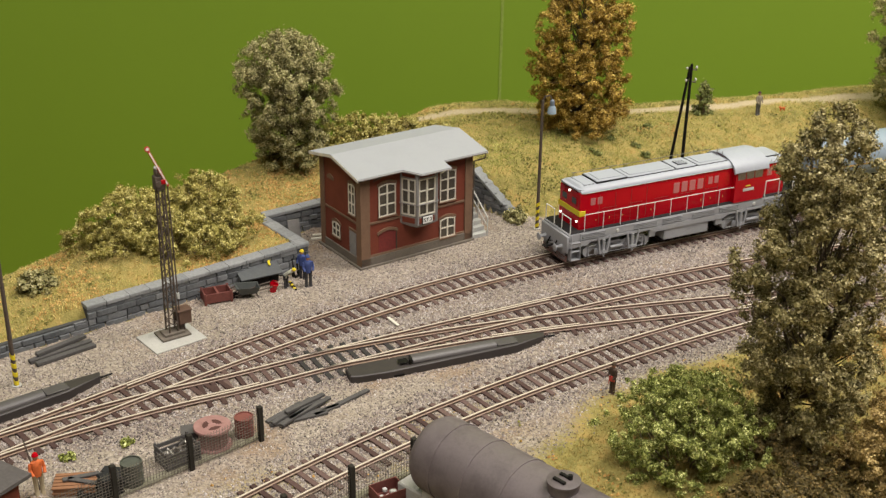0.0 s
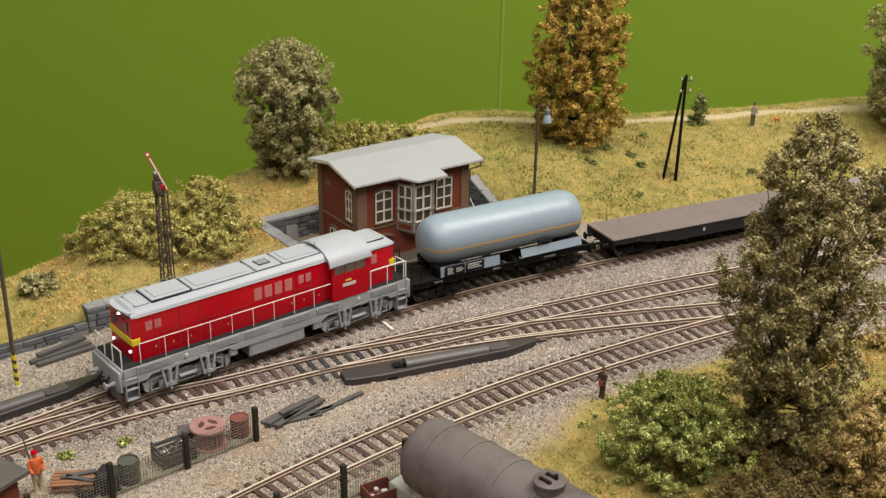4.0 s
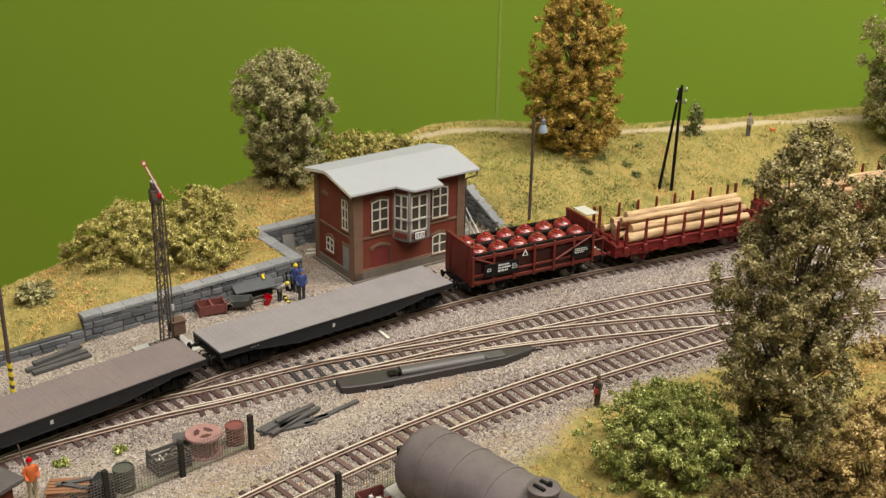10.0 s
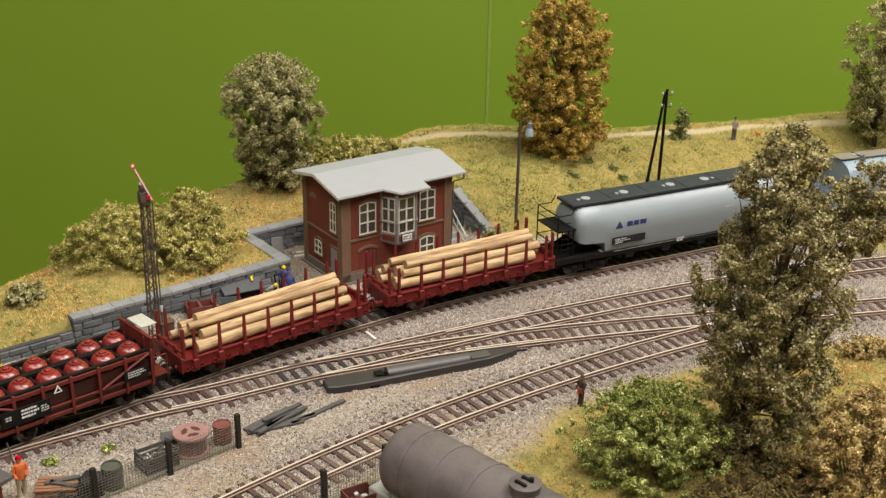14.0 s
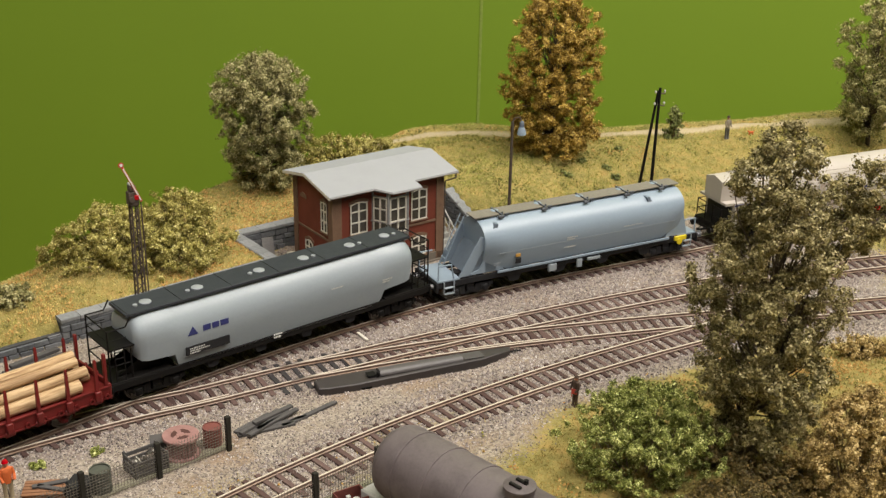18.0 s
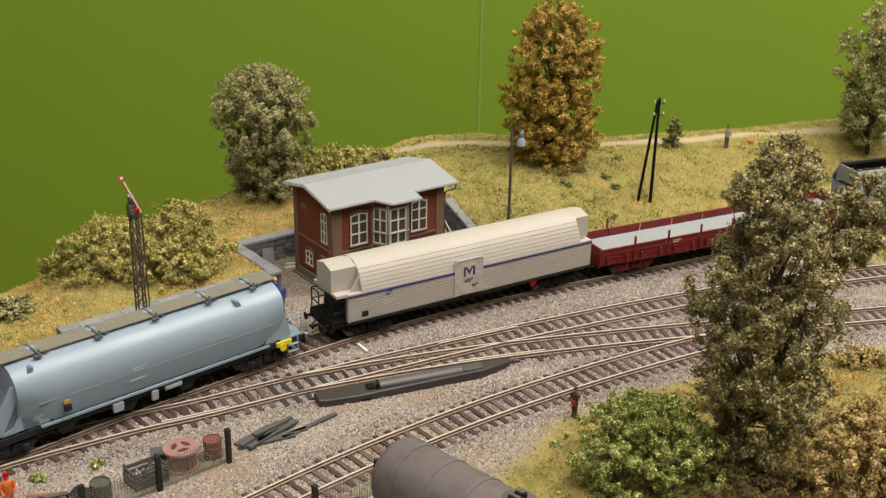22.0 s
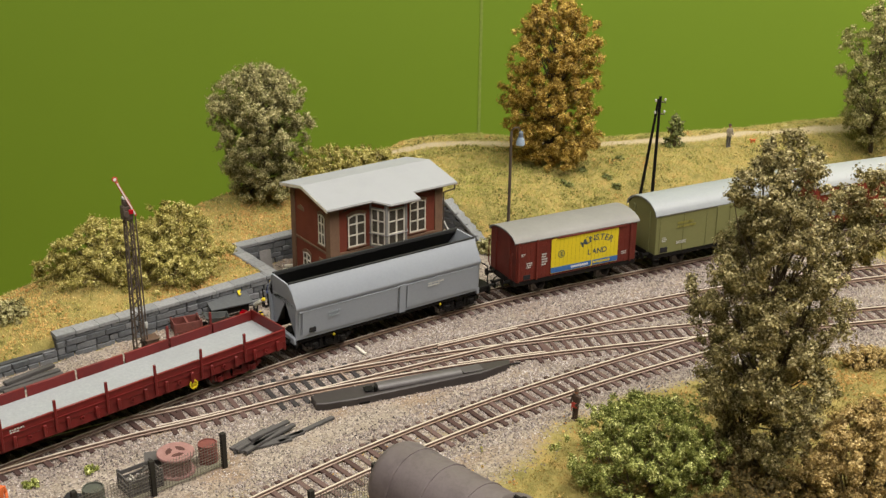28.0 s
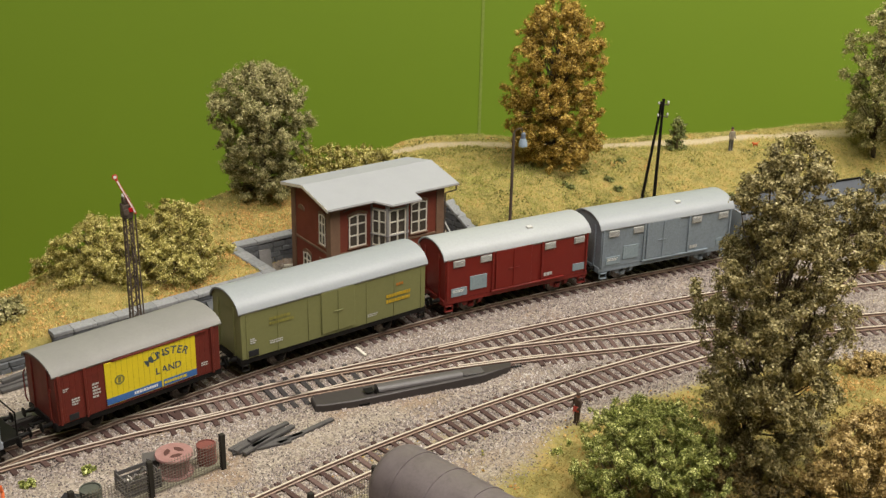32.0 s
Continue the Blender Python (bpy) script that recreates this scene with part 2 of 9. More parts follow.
SILVER = worn("silver_grey_roof", (0.275, 0.295, 0.315), rough=0.45, stain=50, stain_amount=0.15, bump=0.02, vary=0.25)
NAVY = worn("navy_blue_print", (0.028, 0.034, 0.15), rough=0.5, stain_amount=0.1, bump=0.02)
PRINT_GREY = worn("faded_grey_print", (0.5, 0.5, 0.48), rough=0.6, stain_amount=0.2, bump=0.02, vary=0.35)
WOOD, _n, _l, _b = material("debarked_pine", 0.75)
_c, _m = _n.new("ShaderNodeTexCoord"), _n.new("ShaderNodeMapping")
_m.inputs["Scale"].default_value = (0.09, 1, 1)
_l.new(_c.outputs["Object"], _m.inputs[0])
_f, _k = _n.new("ShaderNodeTexNoise"), _n.new("ShaderNodeTexNoise")
for _t, _z, _d in ((_f, 900.0, 5), (_k, 160.0, 4)):
    _t.inputs["Scale"].default_value, _t.inputs["Detail"].default_value = _z, _d
    _l.new(_m.outputs[0], _t.inputs["Vector"])
_g = ramp_of(_n, _l, _f.outputs[0], [(0.3, (0.25, 0.145, 0.066)), (0.5, (0.47, 0.315, 0.165)), (0.72, (0.62, 0.455, 0.27))])
_h = ramp_of(_n, _l, _k.outputs[0], [(0.5, (0, 0, 0)), (0.66, (0.75,) * 3)])
_l.new(mixed(_n, _l, _h, _g, (0.21, 0.115, 0.055)), _b.inputs["Base Color"])
bump_of(_n, _l, _b, _f.outputs[0], 0.4, 0.25)
GLASS = worn("dark_window_glass", (0.06, 0.065, 0.06), rough=0.12, stain_amount=0.2, bump=0.0)



# ---- plan: the tracks, in millimetres ----
POLY_A = (5.5895e-9, 0.70267e-6, -0.96926e-3, 0.66258, 661.516)
POLY_B = (-0.38102e-6, -0.24434e-3, 0.54442, 603.97)
POLY_B2 = (0.99688e-6, -0.69007e-3, 0.37445, 595.20)
POLY_C = (1.23124e-6, -1.13068e-3, 0.81283, 513.54)


def poly(c, x):
    return float(np.polyval(c, x))


def ease(a, b, x):
    t = min(1.0, max(0.0, (x - a) / (b - a)))
    return t * t * (3 - 2 * t)


def y_a(x):
    if x < -220:
        return poly(POLY_A, -220) + (x + 220) * poly(np.polyder(POLY_A), -220)
    if x > 200:
        a, r = math.atan(poly(np.polyder(POLY_A), 200)), 1400.0
        end = 200 + r * math.sin(a)
        xx = min(x, end)
        return poly(POLY_A, 200) + math.sqrt(r * r - (xx - end) ** 2) - r * math.cos(a)
    return poly(POLY_A, x)


def y_b(x):
    u = x + 205
    left = y_a(x) - 0.35 * (math.sqrt(u * u + 400) + u) / 2
    x1 = min(max(x, -150), 320)
    right = poly(POLY_B, x1) + (x - x1) * poly(np.polyder(POLY_B), x1)
    k = ease(-145, -100, x)
    return left * (1 - k) + right * k


def y_b2(x):
    x1 = min(max(x, -70), 300)
    v = poly(POLY_B2, x1) + (x - x1) * poly(np.polyder(POLY_B2), x1)
    k = ease(-75, -45, x)
    return y_b(x) * (1 - k) + v * k


def y_c(x):
    x1 = min(max(x, -110), 200)
    v = poly(POLY_C, x1) + (x - x1) * poly(np.polyder(POLY_C), x1)
    k = ease(180, 275, x)
    return v * (1 - k) + y_b2(x) * k


class Line:
    """A track's centre line, measured by its length from x = 0."""

    def __init__(self, fy, x0, x1, step=2.0):
        self.x = np.arange(x0, x1 + step, step)
        self.y = np.array([fy(x) for x in self.x])
        self.s = np.r_[0, np.cumsum(np.hypot(np.diff(self.x), np.diff(self.y)))]
        self.s -= np.interp(0, self.x, self.s)

    def at(self, s):
        ss = min(max(s, self.s[0]), self.s[-1])
        x, y = np.interp(ss, self.s, self.x), np.interp(ss, self.s, self.y)
        a, b = max(ss - 3, self.s[0]), min(ss + 3, self.s[-1])
        dx, dy = np.interp(b, self.s, self.x) - np.interp(a, self.s, self.x), np.interp(b, self.s, self.y) - np.interp(a, self.s, self.y)
        h = math.atan2(dy, dx)
        return Vector((x + (s - ss) * math.cos(h), y + (s - ss) * math.sin(h))), h


LINE_A = Line(y_a, -2000, 3000)
LINE_B = Line(y_b, -222, 1000)
LINE_B2 = Line(y_b2, -74, 1000)
LINE_C = Line(y_c, -420, 300)

# ---- plan: the ground ----
WALL_A, WALL_C = Vector((-200.5, 601)), Vector((-86.5, 692))     # foot of the retaining wall: end, corner
RECESS_B, RECESS_D = Vector((-119, 733)), Vector((-20, 803))     # back corners of the recess round the signal box
RECESS_E, RECESS_F = Vector((19, 803)), Vector((46, 776))
CREST = [(-1500, -500), (-420, 505), (-270, 655), (-158, 785), (-16, 958), (300, 1000), (420, 1030), (600, 1075), (900, 1130), (3300, 1160)]
RECESS = [Vector((-1000, -60)), Vector((-420, 425)), Vector((-238, 571)), WALL_A, WALL_C, RECESS_B, RECESS_D, RECESS_E, RECESS_F,
          Vector((80, 778)), Vector((150, 802)), Vector((260, 850)), Vector((420, 915)), Vector((900, 1020)), Vector((3300, 1040)), Vector((3300, -2500)), Vector((-1000, -2500))]
GROUND = -3.2
TURF_EDGE = ((380, 454, 486, 501, 536, 562, 600, 640), (42, 50, 60, 70, 92, 122, 200, 330))     # y, x where the turf in front begins


def inside(p, q):
    hit = False
    for a, b in zip(p, p[1:] + p[:1]):
        if (a.y > q.y) != (b.y > q.y) and q.x < a.x + (q.y - a.y) * (b.x - a.x) / (b.y - a.y):
            hit = not hit
    return hit


def edge_distance(p, q):
    best = 1e9
    for a, b in zip(p, p[1:] + p[:1]):
        d = b - a
        t = min(1, max(0, (q - a).dot(d) / d.length_squared))
        best = min(best, (a + d * t - q).length)
    return best


def crest_y(x):
    return float(np.interp(x, [c[0] for c in CREST], [c[1] for c in CREST]))


def height(x, y):
    """The ground's height, in millimetres above the rails."""
    q = Vector((x, y))
    z = GROUND + 0.35 * noise.noise((x * 0.06, y * 0.06, 0))
    if not inside(RECESS, q):
        d = edge_distance(RECESS, q)
        step = 12.5 * ease(-245, -190, x) * (1 - ease(-10, 40, x)) * (1 - 0.7 * ease(820, 930, y)) + 3.0 + 20.0 * ease(774, 806, y) * (1 - 0.75 * ease(812, 880, y)) * (1 - ease(30, 120, x)) * ease(-40, 12, x)
        rise = 13.0 * ease(-300, -180, x) * ease(0, 95, d) + 3.5 * ease(0, 60, d)
        rise += (6.0 * ease(-20, 45, x) + 9.0 * ease(150, 400, x)) * ease(0, 100, d)
        z = GROUND + step * ease(0, 5, d) + rise
        z += (1.6 * noise.noise((x * 0.02, y * 0.02, 3)) + 0.7 * noise.noise((x * 0.07, y * 0.07, 7))) * ease(0, 25, d)
        over = y - crest_y(x)
        z -= 460.0 * ease(0, 110, over) + 0.10 * max(0, min(60, over + 25))
    # the grassy rise in front, with the large tree
    k = ease(95, 165, x) * (1 - ease(495, 575, y + 0.12 * (x - 200) * -1))
    z += k * (5.0 + 2.0 * noise.noise((x * 0.03, y * 0.03, 9)))
    return z


def zone(x, y):
    """0 gravel, 1 grass."""
    q = Vector((x, y))
    wob = 10 * noise.noise((x * 0.03, y * 0.03, 5)) + 4 * noise.noise((x * 0.15, y * 0.15, 6))
    g = 0.0
    if not inside(RECESS, q):
        g = 1.0
    else:
        edge = float(np.interp(y, TURF_EDGE[0], TURF_EDGE[1]))
        g = 0.95 * ease(-48, 22, x - edge + 0.9 * wob)
        if x < 60 and y < 522 + 0.6 * x and x > -150:
            g = max(g, 0.3 + wob * 0.02)
    return max(0.0, min(1.0, g))


def footpath(x, y):
    """1 on the trodden path along the crest."""
    if x < -60:
        return 0.0
    d = abs(y - (927 + 0.15 * x) - 3 * noise.noise((x * 0.02, 0, 2)))
    return 1 - ease(4, 10, d)


def ground_material():
    m, nodes, links, b = material("gravel_and_turf", 0.95)
    at = nodes.new("ShaderNodeAttribute")
    at.attribute_name = "turf"
    c = nodes.new("ShaderNodeTexCoord")
    v = nodes.new("ShaderNodeTexVoronoi")
    v.inputs["Scale"].default_value = 900
    links.new(c.outputs["Object"], v.inputs["Vector"])
    fine, mid, big = noise_of(nodes, links, 1.0, 4), noise_of(nodes, links, 9, 4), noise_of(nodes, links, 60, 4)
    stone = ramp_of(nodes, links, v.outputs["Color"], [(0.1, (0.10, 0.083, 0.07)), (0.5, (0.285, 0.24, 0.198)), (0.9, (0.45, 0.39, 0.33))])
    sand = ramp_of(nodes, links, fine, [(0.3, (0.15, 0.123, 0.095)), (0.7, (0.37, 0.31, 0.24))])
    earth = mixed(nodes, links, ramp_of(nodes, links, mid, [(0.4, (0.15,) * 3), (0.65, (0.75,) * 3)]), stone, sand)
    rusty = ramp_of(nodes, links, fine, [(0.3, (0.13, 0.072, 0.035)), (0.7, (0.30, 0.185, 0.095))])
    earth = mixed(nodes, links, ramp_of(nodes, links, big, [(0.52, (0,) * 3), (0.64, (0.5,) * 3)]), earth, rusty)
    turf = ramp_of(nodes, links, mid, [(0.3, (0.15, 0.13, 0.032)), (0.5, (0.27, 0.22, 0.065)), (0.75, (0.37, 0.24, 0.075))])
    mix = nodes.new("ShaderNodeMath")
    mix.operation = "MULTIPLY_ADD"
    links.new(fine, mix.inputs[0])
    mix.inputs[1].default_value = 0.8
    links.new(at.outputs["Fac"], mix.inputs[2])
    mask = ramp_of(nodes, links, mix.outputs[0], [(0.72, (0, 0, 0)), (1.0, (1, 1, 1))])
    path = ramp_of(nodes, links, fine, [(0.3, (0.36, 0.28, 0.17)), (0.7, (0.52, 0.43, 0.29))])
    at2 = nodes.new("ShaderNodeAttribute")
    at2.attribute_name = "path"
    col = mixed(nodes, links, at2.outputs["Fac"], mixed(nodes, links, mask, earth, turf), path)
    links.new(col, b.inputs["Base Color"])
    bump_of(nodes, links, b, v.outputs["Distance"], 0.6, 0.5)
    return m


def grid(lo, hi, fine_lo, fine_hi, fine, coarse):
    return np.r_[np.arange(lo, fine_lo, coarse), np.arange(fine_lo, fine_hi, fine), np.arange(fine_hi, hi + coarse, coarse)]


FIELD = {}


def sampled(key, x, y):
    """The ground's height, turf or path at many places, from the grid."""
    xs, ys, A = FIELD["x"], FIELD["y"], FIELD[key]
    i, j = np.clip(np.searchsorted(xs, x) - 1, 0, len(xs) - 2), np.clip(np.searchsorted(ys, y) - 1, 0, len(ys) - 2)
    u, v = (x - xs[i]) / (xs[i + 1] - xs[i]), (y - ys[j]) / (ys[j + 1] - ys[j])
    return A[i, j] * (1 - u) * (1 - v) + A[i + 1, j] * u * (1 - v) + A[i, j + 1] * (1 - u) * v + A[i + 1, j + 1] * u * v


def build_ground():
    xs, ys = grid(-2300, 3280, -330, 470, 4.0, 70.0), grid(-2100, 1270, 380, 1030, 4.0, 70.0)
    X, Y = np.meshgrid(xs, ys, indexing="ij")
    Z = np.array([[height(x, y) for y in ys] for x in xs])
    T = np.array([[zone(x, y) for y in ys] for x in xs])
    FIELD.update(x=xs, y=ys, z=Z, turf=T, path=np.array([[footpath(x, y) for y in ys] for x in xs]))
    n, k = len(xs), len(ys)
    i = (np.arange(n - 1)[:, None] * k + np.arange(k - 1)[None]).ravel()
    me = big_mesh("ground", np.stack([X, Y, Z], -1).reshape(-1, 3), np.stack([i, i + k, i + k + 1, i + 1], -1), ground_material(), True)
    a = me.attributes.new("turf", "FLOAT", "POINT")
    a.data.foreach_set("value", T.ravel().astype(np.float32))
    a = me.attributes.new("path", "FLOAT", "POINT")
    a.data.foreach_set("value", FIELD["path"].ravel().astype(np.float32))
    tagged(new("ground", me), "gravel yard and yellow-green turf of a model landscape", "ground", kind="structure")


# ---- room ----
def build_room():
    wall = worn("painted_wall", (0.27, 0.255, 0.225), rough=0.85, grain=4, stain=400, stain_amount=0.2)
    m, nodes, links, b = material("green_backdrop_board", 0.62)
    big, fine = noise_of(nodes, links, 500, 3), noise_of(nodes, links, 2.0, 3)
    links.new(ramp_of(nodes, links, big, [(0.3, (0.178, 0.285, 0.016)), (0.7, (0.190, 0.302, 0.018))]), b.inputs["Base Color"])
    bump_of(nodes, links, b, fine, 0.05, 0.1)
    back = part("backdrop", Geo().box(-3000, 4000, 1300, 1330, -1000, 1700), m)
    tagged(back, "plain green painted board behind the layout", "backdrop", kind="structure")
    seam = worn("green_seam_tape", (0.25, 0.34, 0.06), rough=0.5, grain=3, stain_amount=0.2)
    part("seam", Geo().box(58.5, 61.5, 1299.5, 1299.95, -1000, 1700), seam, back, "pale vertical joint")
    for n, g in (("wall_left", Geo().box(-3030, -3000, -2600, 1300, -1000, 1700)), ("wall_right", Geo().box(4000, 4030, -2600, 1300, -1000, 1700)),
                 ("wall_front", Geo().box(-3000, 4000, -2630, -2600, -1000, 1700))):
        tagged(part(n, g, wall), "plain painted room wall", "wall", kind="structure")
    tagged(part("ceiling", Geo().box(-3030, 4030, -2630, 1330, 1700, 1730), worn("ceiling_white", (0.5, 0.49, 0.47), rough=0.9, stain=300, stain_amount=0.15)), "white ceiling", "ceiling", kind="structure")
    tagged(part("floor", Geo().box(-3030, 4030, -2630, 1330, -1030, -1000), worn("floor_grey", (0.22, 0.21, 0.2), rough=0.6, stain=300)), "grey hall floor", "floor", kind="structure")


# ---- track ----
RAIL_PROFILE = [(-0.95, -2.1), (0.95, -2.1), (0.95, -1.75), (0.3, -1.5), (0.25, -0.75), (0.58, -0.6), (0.6, -0.35), (0.4, 0), (-0.4, 0), (-0.6, -0.35), (-0.58, -0.6), (-0.25, -0.75), (-0.3, -1.5), (-0.95, -1.75)]


def rail_material():
    m, nodes, links, b = material("rail_steel", 0.35, 0.0)
    g = nodes.new("ShaderNodeNewGeometry")
    sep = nodes.new("ShaderNodeSeparateXYZ")
    links.new(g.outputs["Normal"], sep.inputs[0])
    n = noise_of(nodes, links, 3, 4)
    top = ramp_of(nodes, links, sep.outputs["Z"], [(0.3, (0, 0, 0)), (0.45, (1, 1, 1))])
    pz = nodes.new("ShaderNodeSeparateXYZ")
    links.new(g.outputs["Position"], pz.inputs[0])
    hi = nodes.new("ShaderNodeMath")
    hi.operation = "GREATER_THAN"
    links.new(pz.outputs["Z"], hi.inputs[0])
    hi.inputs[1].default_value = -0.0005
    both = nodes.new("ShaderNodeMath")
    both.operation = "MULTIPLY"
    links.new(top, both.inputs[0])
    links.new(hi.outputs[0], both.inputs[1])
    foot = ramp_of(nodes, links, n, [(0.3, (0.24, 0.17, 0.13)), (0.7, (0.38, 0.29, 0.235))])
    # Upright faces are darker: rust brown with the web's shade painted in.
    web = ramp_of(nodes, links, n, [(0.3, (0.14, 0.085, 0.065)), (0.7, (0.25, 0.17, 0.135))])
    tan = noise_of(nodes, links, 170, 2)
    foot = mixed(nodes, links, ramp_of(nodes, links, tan, [(0.42, (0, 0, 0)), (0.6, (0.8,) * 3)]), foot, (0.24, 0.155, 0.095))
    rust = mixed(nodes, links, ramp_of(nodes, links, sep.outputs["Z"], [(0.3, (0, 0, 0)), (0.5, (1, 1, 1))]), web, foot)
    links.new(mixed(nodes, links, both.outputs[0], rust, (0.60, 0.52, 0.43)), b.inputs["Base Color"])
    b.inputs["Metallic"].default_value = 0.15
    rr = nodes.new("ShaderNodeMapRange")
    links.new(both.outputs[0], rr.inputs[0])
    rr.inputs[3].default_value, rr.inputs[4].default_value = 0.7, 0.32
    links.new(rr.outputs[0], b.inputs["Roughness"])
    return m


def rail_mesh(name, line, side, s0, s1, mat):
    rings = []
    for s in np.arange(s0, s1 + 0.1, 6.0):
        p, h = line.at(s)
        c, d = math.cos(h), math.sin(h)
        rings.append([(p.x - d * (side + u), p.y + c * (side + u), w) for u, w in RAIL_PROFILE])
    return mesh_of(name, Geo().loft(rings), mat)


def sleeper_geo(half=15.0):
    return Geo().box(-1.45, 1.45, -half, half, -3.6, -2.1, 0.25)


def build_tracks():
    rail_mat = rail_material()
    wood = per_object("sleeper_brown", [(0.0, (0.062, 0.035, 0.030)), (0.5, (0.098, 0.059, 0.051)), (1.0, (0.145, 0.094, 0.082))], 0.8)
    loose = islands("sleeper_brown_far", [(0.2, (0.07, 0.05, 0.045)), (0.8, (0.11, 0.08, 0.07))])
    sleeper = mesh_of("sleeper", sleeper_geo(), wood)
    longs = {w: mesh_of("sleeper", sleeper_geo(w), wood) for w in (17, 19, 21, 23)}
    black = mesh_of("sleeper", sleeper_geo(17), worn("point_sleeper_black", (0.03, 0.026, 0.027), rough=0.6))
    chair = mesh_of("rail_chair", Geo().box(-0.8, 0.8, -1.9, 1.9, -2.1, -1.55, 0.15), wood)
    spec = (("track_main", LINE_A, -2600, 3300, -320, 430, "rusty model track with brown sleepers, curving past the signal box"),
            ("track_middle", LINE_B, LINE_B.s[0] + 4, 1000, -160, 430, "rusty model track with brown sleepers and a turnout"),
            ("track_branch", LINE_B2, LINE_B2.s[0] + 6, 900, -20, 400, "short branch of rusty model track leaving the turnout"),
            ("track_near", LINE_C, LINE_C.s[0], 245, -330, 230, "rusty model track with brown sleepers beside the fence"))
    for name, line, s0, s1, n0, n1, label in spec:
        t = tagged(new(name), label, "railway track", kind="structure")
        for side in (-8.7, 8.7):
            part("rail", rail_mesh("rail", line, side, s0, s1, rail_mat), rail_mat, t)
        far = Geo()
        s = s0
        while s < s1:
            p, h = line.at(s)
            keep = True
            half, off = sleeper, 0.0
            if line is LINE_B2 and p.x < 70:
                keep = False
            if line is LINE_B and p.x < -128:
                keep = False
            if line is LINE_A and -222 < p.x < -125:
                w = (p.y - y_b(p.x)) * 0.75
                half, off = (longs[17] if w < 6 else longs[19] if w < 12 else longs[21] if w < 17 else longs[23]), -w * 0.5
            if line is LINE_B and -70 < p.x < 75:
                w = (p.y - y_b2(p.x)) * 0.85
                half, off = (longs[17] if w < 6 else longs[19] if w < 12 else longs[21] if w < 17 else longs[23]), -w * 0.5
            if line is LINE_B and -78 < p.x < -30:
                half = black
            if line is LINE_C and p.x > 215:
                keep = False
            if keep:
                x, y = p.x - math.sin(h) * off, p.y + math.cos(h) * off
                jit = random.uniform(-0.012, 0.012)
                if n0 < s < n1:
                    part("sleeper", half, None, t, at=pose(x * MM, y * MM, random.uniform(-0.12, 0.05) * MM, 0, 0, math.degrees(h + jit)))
                else:
                    g = Geo().box(-1.45, 1.45, -15, 15, -3.6, -2.1)
                    g.moved(Matrix.Translation((x, y, 0)) @ Matrix.Rotation(h, 4, "Z"))
                    far.add(g.v, g.f)
            s += 7.1
        if far.f:
            tagged(part("sleepers_beyond", far, loose, t), kind="stuff")
    # check rails, point blades and frogs of the turnouts
    fit = worn("turnout_iron", (0.30, 0.22, 0.17), rough=0.5, stain=6)
    t = tagged(new("turnout_fittings"), "check rails and point rod of the turnouts", "railway track", kind="structure")
    for line, side, sa, sb in ((LINE_A, 6.6, -205, -165), (LINE_B, -6.6, -150, -110), (LINE_B, 6.6, 20, 75), (LINE_B2, -6.6, 25, 80)):
        part("check_rail", rail_mesh("check_rail", line, side, sa, sb, rail_mat), rail_mat, t)
    p, h = LINE_B.at(-42)
    g = Geo().box(-0.5, 0.5, -24, 14, -2.0, -1.4, 0.1).moved(Matrix.Translation((p.x, p.y, 0)) @ Matrix.Rotation(h, 4, "Z"))
    part("point_rod", g, fit, t)


